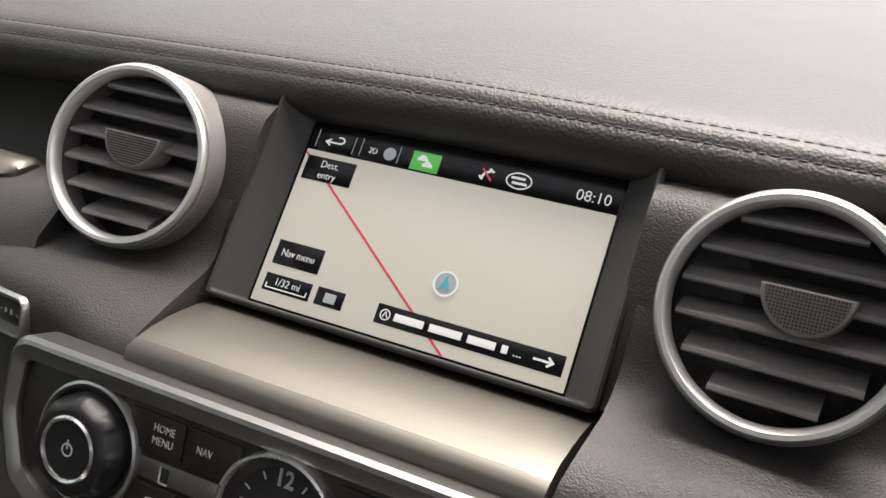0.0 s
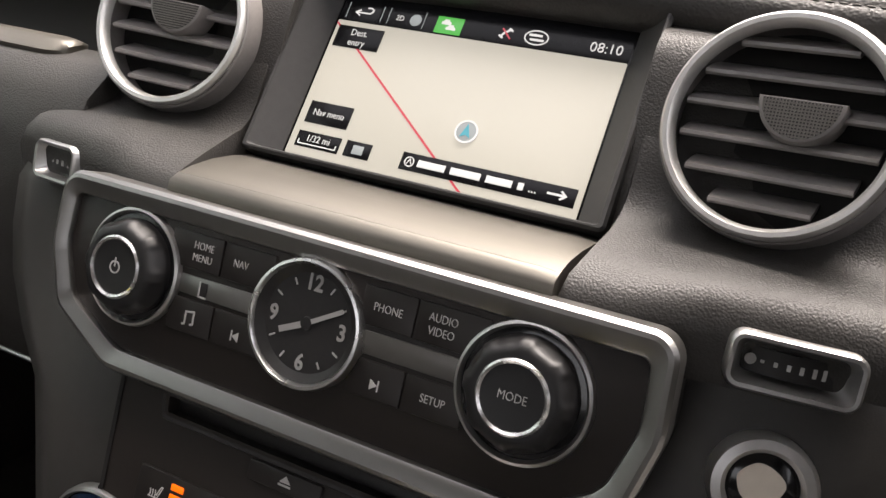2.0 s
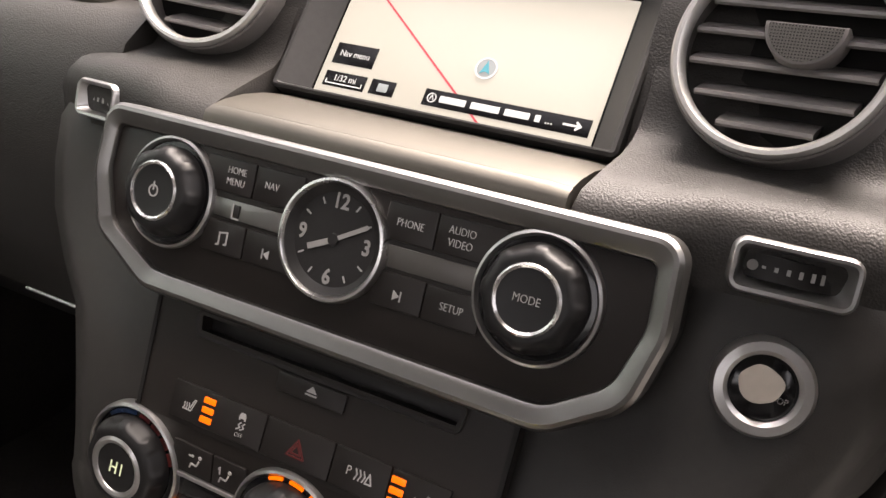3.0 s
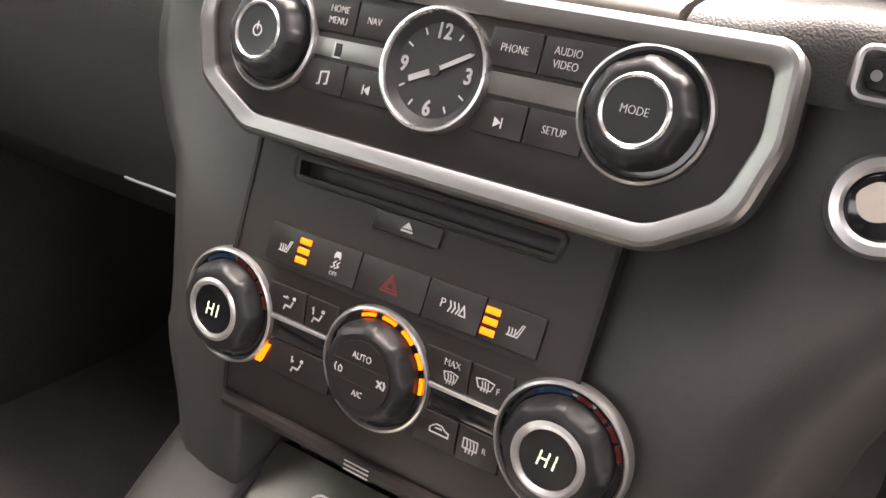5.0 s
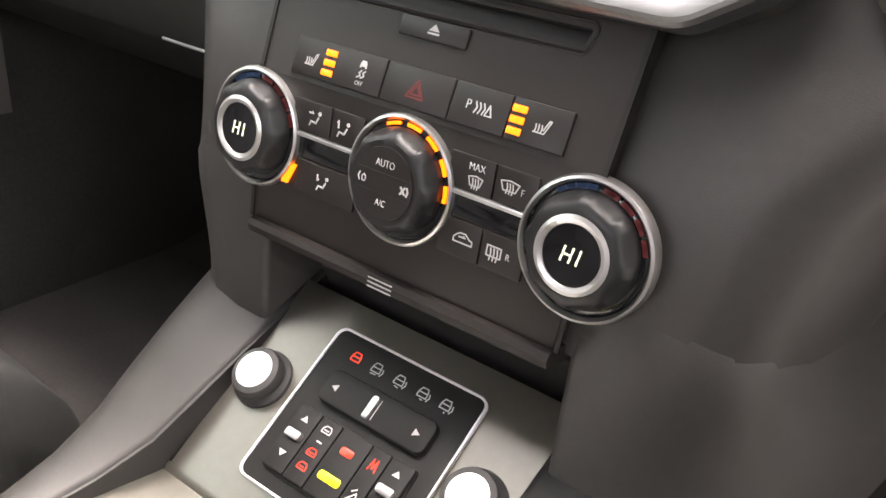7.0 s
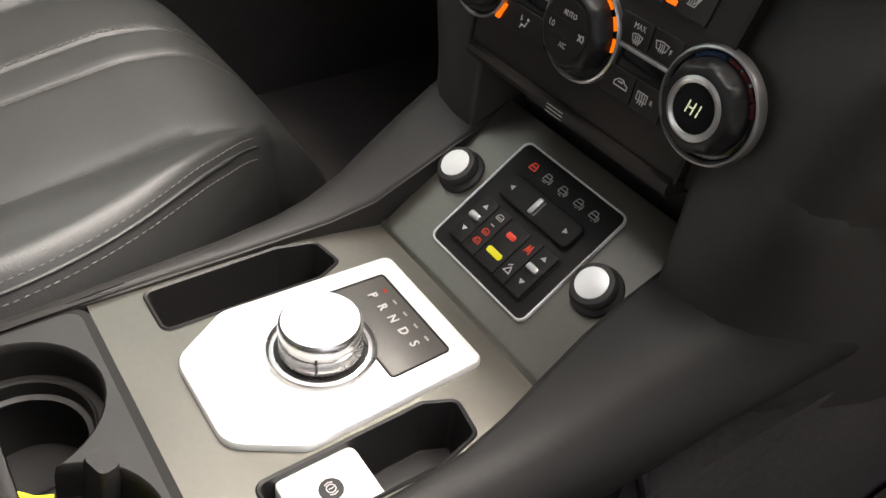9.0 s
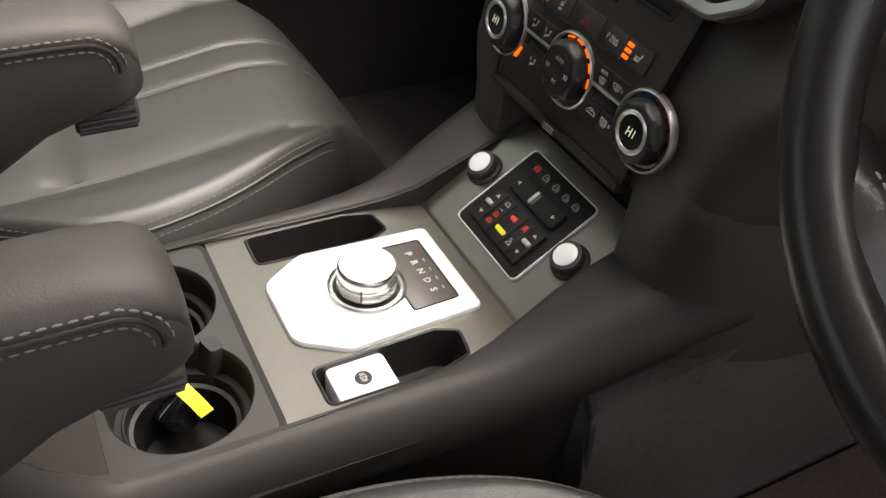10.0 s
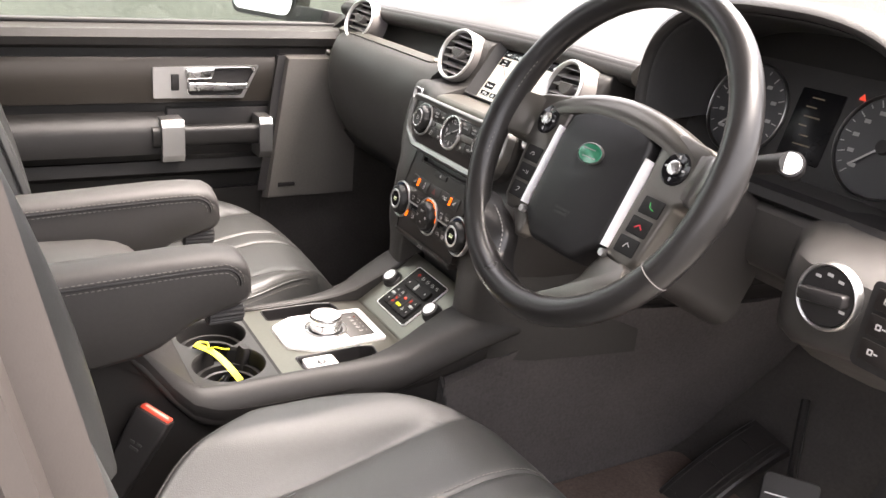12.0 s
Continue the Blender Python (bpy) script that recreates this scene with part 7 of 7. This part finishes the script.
    for side in (-1, 1):
        def skin(y, z):
            """A point on the side face of the armrest."""
            ks = [p[0] for p in prof[::-1]]
            zt, zb, kw = (float(np.interp(y, ks, [p[i] for p in prof[::-1]])) for i in (1, 2, 3))
            dz, zm = zt - z, (zt + zb) / 2
            wide = float(np.interp(dz, (0.0, 0.003, 0.010, 0.016, 0.0175, 0.019, zt - zm, zt - zb - 0.010, zt - zb - 0.002), (0.50, 0.75, 0.96, 1.0, 0.985, 1.0, 1.02, 0.97, 0.80)))
            return Vector((ax + side * (HW * kw * wide + 0.0007), y, z + (0.0008 if dz < 0.010 else 0.0)))
        for name, dz, m_ in (("stitching", 0.0105, M_STITCH), ("seam", 0.0150, M_BLACK), ("stitching", 0.0200, M_STITCH)):
            line = [skin(y + tip, float(np.interp(y, (-0.82, -0.70, -0.61, -0.505, -0.472), (0.655, 0.660, 0.664, 0.668, 0.6675))) - dz) for y in (-0.81, -0.76, -0.70, -0.65, -0.60, -0.56, -0.52, -0.495)]
            for q in np.linspace(90, -8, 12):
                line.append(skin(-0.4705 + tip + (0.0375 - dz) * math.cos(radians(q)), 0.6315 + (0.036 - dz) * math.sin(radians(q))))
            path = smooth_path(line, 5)
            if name == "seam":
                part(name, local(tube(path, 0.0014, 6), s), m_, arm, "dark seam between the stitch rows")
            else:
                part(name, local(stitches(path, 0.0044, 0.0022, 0.0008), s), m_, arm, "pale grey double stitching")
    part("armrest_wheel", local(tube([Vector((ax + 0.004, y + tip, 0.584)) for y in (-0.484, -0.482, -0.440, -0.438)], lambda k: 0.0150 if 0.1 < k < 0.9 else 0.0130, 24), s), M_RUBBER, arm, "ribbed black adjuster wheel")
    ribs = bmesh.new()
    for k in range(18):
        a = 2 * math.pi * k / 18
        tube([Vector((ax + 0.004 + 0.0150 * math.cos(a), y + tip, 0.584 + 0.0150 * math.sin(a))) for y in (-0.482, -0.440)], 0.0017, 6, bm=ribs)
    part("wheel_ribs", local(ribs, s), M_RUBBER, arm)
    part("armrest_pin", local(tube([Vector((ax + 0.006, -0.510 + tip, 0.578)), Vector((ax + 0.004, -0.480 + tip, 0.582))], 0.005, 10), s), M_SILVER, arm)
    return s


car_seat(0.4425, 0.137, -0.016, 0.024, "dark grey pleated leather driver's seat with folding armrest")
car_seat(-0.4425, -0.137, 0.019, 0.0, "dark grey pleated leather passenger seat with folding armrest")

# ---------------------------------------------------------------- belt buckle
bu = thing("seat_belt_buckle", "black seat belt buckle with red release button beside the driver's seat", "buckle", pose(0.1505, -0.5665, 0.458, -20, 22, 46))
part("body", loft([[(x, y, z) for x, y in rrect(w, d, 0.004, 4)] for w, d, z in ((0.034, 0.018, -0.115), (0.041, 0.022, -0.08), (0.047, 0.025, -0.02), (0.048, 0.026, -0.003), (0.046, 0.024, 0.0))]), M_BLACK, bu, "black moulded body")
rb = part("release_button", slab(rrect(0.042, 0.016, 0.003, 4, 0, 0.002), -0.004, 0.0030, 0.0012), M_RED, bu, "red release button")
part("slot", slab(rrect(0.034, 0.0060, 0.002, 4, 0, 0.001), 0.0028, 0.0036, 0.0003), M_WORN, rb, "pale rubbed strip across the button")
for i, (x, w) in enumerate(((-0.006, 0.006), (0.004, 0.007), (0.0, 0.012))):
    z = -0.040 if i < 2 else -0.047
    part("moulded_text", loft([[(x + q * w / 2, yy, z + dz) for q, dz in ((-1, -0.0016), (1, -0.0016), (1, 0.0016), (-1, 0.0016))] for yy in (-0.0131, -0.0115)]), M_BEZEL, bu, "faint moulded lettering")
part("stem", loft([[(x, y, z) for x, y in rrect(0.030, 0.012, 0.003, 3)] for z in (-0.30, -0.10)]), M_RUBBER, bu, "black stem")

# ---------------------------------------------------------------- passenger door
DX = -0.72
door = thing("door_1", "closed passenger door with bronze trim and chrome handles", "door", pose(DX, -0.4, 0.0), kind="structure")


def dpart(name, bm, m, label="", parent=None, angle=38):
    return part(name, local(bm, door), m, parent or door, label, angle=angle)


ye = lambda z: -0.108 - 0.046 * (0.76 - z) / 0.31
dpart("lower_panel", loft([[(x, y, z) for x, z in ((DX - 0.03, 0.02), (DX + 0.005, 0.02), (DX + 0.015, 0.25), (DX + 0.012, 0.47), (DX - 0.03, 0.47))] for y in (-1.0, -0.160)]), M_DOOR, "black lower panel")
dpart("upper_panel", loft([[(x, y, z) for x, z in ((DX - 0.03, 0.46), (DX - 0.004, 0.46), (DX - 0.004, 0.785), (DX - 0.03, 0.785))] for y in (-1.0, -0.115)]), M_DOOR, "soft dark panel")
dpart("top_rail", loft([[(x, y, z + 0.004 * (y + 0.3)) for x, z in ((DX - 0.05, 0.776), (DX + 0.002, 0.776), (DX + 0.018, 0.784), (DX + 0.024, 0.800), (DX + 0.016, 0.815), (DX - 0.010, 0.822), (DX - 0.050, 0.822))] for y in (-1.0, -0.6, -0.2, -0.02, 0.05)]), M_PAD, "dark grey padded top rail")
dpart("trim_band", loft([[(x, y, z) for x, z in ((DX - 0.006, 0.661), (DX + 0.006, 0.664), (DX + 0.010, 0.70), (DX + 0.008, 0.745), (DX + 0.002, 0.757), (DX - 0.006, 0.757))] for y in (-1.0, -0.126)]), M_DOORTRIM, "satin bronze trim band")
dpart("arm_pad", loft([[(x, y, z) for x, z in ((DX - 0.01, 0.545), (DX + 0.030, 0.548), (DX + 0.048, 0.565), (DX + 0.050, 0.610), (DX + 0.038, 0.630), (DX + 0.010, 0.642), (DX - 0.01, 0.645))] for y in (-1.0, -0.95, -0.372, -0.366)]), M_DOOR, "padded dark armrest")
dpart("grab_bar", loft([[(DX + 0.042 + x, y, 0.600 + z) for x, z in rounded([(-0.016, -0.022), (0.016, -0.022), (0.016, 0.022), (-0.016, 0.022)], 0.012, 5)] for y in (-0.40, -0.15)]), M_DOOR, "black grab bar")
dpart("recess", box(DX - 0.004, DX + 0.004, -0.36, -0.14, 0.545, 0.650, 0.002), M_BLACK)
dpart("lower_arm", loft([[(x, y, z) for x, z in ((DX - 0.01, 0.505), (DX + 0.020, 0.508), (DX + 0.034, 0.520), (DX + 0.030, 0.545), (DX - 0.01, 0.550))] for y in (-1.0, -0.165)]), M_DOOR)
for y0, y1 in ((-0.383, -0.338), (-0.178, -0.150)):
    dpart("bracket", loft([[(DX + 0.044 + x, y, 0.594 + z) for x, z in rounded([(-0.040, -0.045), (0.014, -0.045), (0.021, -0.030), (0.021, 0.030), (0.014, 0.044), (-0.040, 0.044)], 0.006, 4)] for y in (y0, y1)]), M_KNOBRING, "satin chrome bracket")
pl_ = dpart("handle_plate", loft([[(x, y, z) for y, z in rounded([(-0.388, 0.674), (-0.200, 0.672), (-0.165, 0.742), (-0.388, 0.738)], 0.003, 3)] for x in (DX + 0.004, DX + 0.014)]), M_SILVER, "satin silver handle plate")
dpart("handle_recess", loft([[(x, y, z) for y, z in rounded([(-0.318, 0.682), (-0.208, 0.682), (-0.178, 0.736), (-0.318, 0.734)], 0.006, 4)] for x in (DX + 0.012, DX + 0.0152)]), M_BLACK, "dark recess", pl_)
dpart("recess_border", loft([[(x, y, z) for y, z in o] for o, x in ((grow(rounded([(-0.318, 0.682), (-0.208, 0.682), (-0.178, 0.736), (-0.318, 0.734)], 0.006, 4), 0.003), DX + 0.013), (grow(rounded([(-0.318, 0.682), (-0.208, 0.682), (-0.178, 0.736), (-0.318, 0.734)], 0.006, 4), 0.002), DX + 0.019), (rounded([(-0.318, 0.682), (-0.208, 0.682), (-0.178, 0.736), (-0.318, 0.734)], 0.006, 4), DX + 0.019), (rounded([(-0.318, 0.682), (-0.208, 0.682), (-0.178, 0.736), (-0.318, 0.734)], 0.006, 4), DX + 0.013))], caps=False), M_CHROME, "chrome edge", pl_)
dpart("pull_handle", loft([[(DX + 0.020 + dx, y, z) for y, z in rounded([(-0.322, 0.7150), (-0.270, 0.7165), (-0.262, 0.7370), (-0.322, 0.7350)], 0.004, 4)] for dx in (-0.006, 0.004)] + [[(DX + 0.0255, y, z) for y, z in rounded([(-0.320, 0.7170), (-0.272, 0.7185), (-0.265, 0.7350), (-0.320, 0.7330)], 0.003, 4)]]), M_SATIN, "bright upper block of the handle", pl_)
dpart("pull_lever", loft([[(DX + 0.026 + x, y, zc + z) for x, z in rounded([(-0.006, -hz), (0.006, -hz), (0.006, hz), (-0.006, hz)], 0.003, 3)] for y, zc, hz in ((-0.318, 0.700, 0.0085), (-0.290, 0.700, 0.0085), (-0.250, 0.699, 0.0075), (-0.215, 0.699, 0.0070), (-0.196, 0.701, 0.0060))]), M_SATIN, "satin chrome pull lever", pl_)
dpart("lock_switch", box(DX + 0.013, DX + 0.018, -0.352, -0.336, 0.690, 0.724, 0.002), M_BLACK, "black lock switch", pl_)
dpart("front_edge", loft([[(x, ye(z) + 0.004, z) for z in (0.46, 0.56, 0.66, 0.762)] + [(x, ye(z) - 0.016, z) for z in (0.762, 0.66, 0.56, 0.46)] for x in (DX - 0.03, DX + 0.016)]), M_RUBBER, "black door edge")
dpart("door_pocket", loft([[(x, y, z) for x, z in ((DX + 0.0, 0.10), (DX + 0.055, 0.12), (DX + 0.062, 0.30), (DX + 0.050, 0.34), (DX + 0.0, 0.36))] for y in (-0.9, -0.24)]), M_BLACK, "black door pocket")
# window over the passenger door
win_ = thing("window_1", "closed side window with dark seals", "window", pose(DX - 0.03, -0.4, 0.82), kind="structure")
gm_ = bpy.data.materials.new("tinted_glass")
gm_.use_nodes = True
gb = gm_.node_tree.nodes["Principled BSDF"]
gb.inputs["Base Color"].default_value, gb.inputs["Roughness"].default_value, gb.inputs["Transmission Weight"].default_value, gb.inputs["IOR"].default_value = (0.55, 0.62, 0.56, 1), 0.02, 1.0, 1.45
pane = part("pane", local(box(DX - 0.040, DX - 0.036, -0.95, 0.10, 0.80, 1.33), win_), gm_, win_, "lightly tinted glass")
pane.visible_shadow = False
part("window_seal", local(box(DX - 0.047, DX - 0.012, -0.98, 0.06, 0.8215, 0.829, 0.002), win_), M_RUBBER, win_)
part("rear_post", local(box(DX - 0.05, DX - 0.005, -1.06, -0.94, 0.80, 1.36, 0.01), win_), M_BLACK, win_)
part("quarter_trim", local(loft([[(x, y, z) for y, z in ((-0.02, 0.80), (0.32, 0.80), (0.32, 0.97), (0.06, 0.86))] for x in (DX - 0.035, DX - 0.005)]), win_), M_BLACK, win_, "black corner trim")
# door mirror outside
mi = thing("door_mirror", "dark door mirror outside the side window", "mirror", pose(-0.95, -0.065, 0.905, -10, 0, 24))
part("shell", loft([[(x, y, z) for x, z in rrect(w, h, 0.03, 6)] for y, w, h in ((0.075, 0.10, 0.08), (0.05, 0.19, 0.15), (0.0, 0.225, 0.185), (-0.01, 0.22, 0.18))]), M_BODY, mi, "dark painted shell")
mm = bpy.data.materials.new("mirror_glass")
mm.use_nodes = True
mb = mm.node_tree.nodes["Principled BSDF"]
mb.inputs["Base Color"].default_value, mb.inputs["Metallic"].default_value, mb.inputs["Roughness"].default_value = (0.9, 0.9, 0.9, 1), 1.0, 0.02
part("mirror_glass", loft([[(x, y, z) for x, z in rrect(0.20, 0.16, 0.025, 6)] for y in (-0.0105, -0.014)]), mm, mi, "silvered glass")
part("arm", box(0.08, 0.22, -0.01, 0.05, -0.11, -0.05, 0.01), M_BLACK, mi)

# ---------------------------------------------------------------- pedals and mat
single("floor_mat", loft([[(x, y, z) for x, y in rrect(0.44, 0.54, 0.03, 5, 0.405, 0.07)] for z in (0.1905, 0.202)]), M_MAT, "worn brown-black floor mat in the driver's footwell", "floor mat")
fr = thing("foot_rest", "black rubber foot rest with long raised ridges in the footwell", "foot rest", pose(0.312, 0.292, 0.240, 30, 8, 0))
bow = lambda y: 0.010 - 0.9 * (y - 0.02) ** 2
part("base", loft([[(x, y, bow(y) + h) for x, h in ((-0.040, -0.020), (-0.040, -0.004), (-0.036, 0.0), (0.036, 0.0), (0.040, -0.004), (0.040, -0.020))] for y in np.linspace(-0.125, 0.125, 15)]), M_FOOTPAD, fr, "curved black rubber pad")
for x in (-0.030, 0.018, 0.028):
    part("ridge", loft([[(x + dx, y, bow(y) + h) for dx, h in ((-0.0022, -0.001), (-0.0012, 0.0022), (0.0012, 0.0022), (0.0022, -0.001))] for y in np.linspace(-0.120, 0.115, 15)]), M_FOOTPAD, fr)
for y in (-0.070, 0.010, 0.080):
    part("cross_ridge", loft([[(x, y + dy, bow(y) + h) for dy, h in ((-0.002, -0.001), (-0.001, 0.0015), (0.001, 0.0015), (0.002, -0.001))] for x in (-0.028, 0.018)]), M_FOOTPAD, fr)
for x, yp, zp, turn, w, hgt, nm in ((0.432, 0.325, 0.275, 38, 0.085, 0.055, "brake_pedal"), (0.55, 0.36, 0.32, 0, 0.045, 0.10, "accelerator_pedal")):
    pd = thing(nm, "black rubber pedal under the dashboard", "pedal", pose(x, yp, zp, 55, 0, turn), "pedals")
    part("pad", slab(rrect(w, hgt, 0.008, 4), -0.010, 0.0, 0.003), M_RUBBER, pd)
    for q in (-1, 1):
        if nm == "brake_pedal":
            part("metal_strip", slab(rrect(w * 0.86, 0.0022, 0.0009, 3, 0, q * 0.006 - 0.012), -0.001, 0.0012, 0.0004), M_SILVER, pd, "thin bright metal strip")
    part("arm", tube([Vector((0, 0.0, -0.01)), Vector((0, 0.06, -0.05)), Vector((0, 0.16, -0.06))], 0.008, 8), M_BLACK, pd)
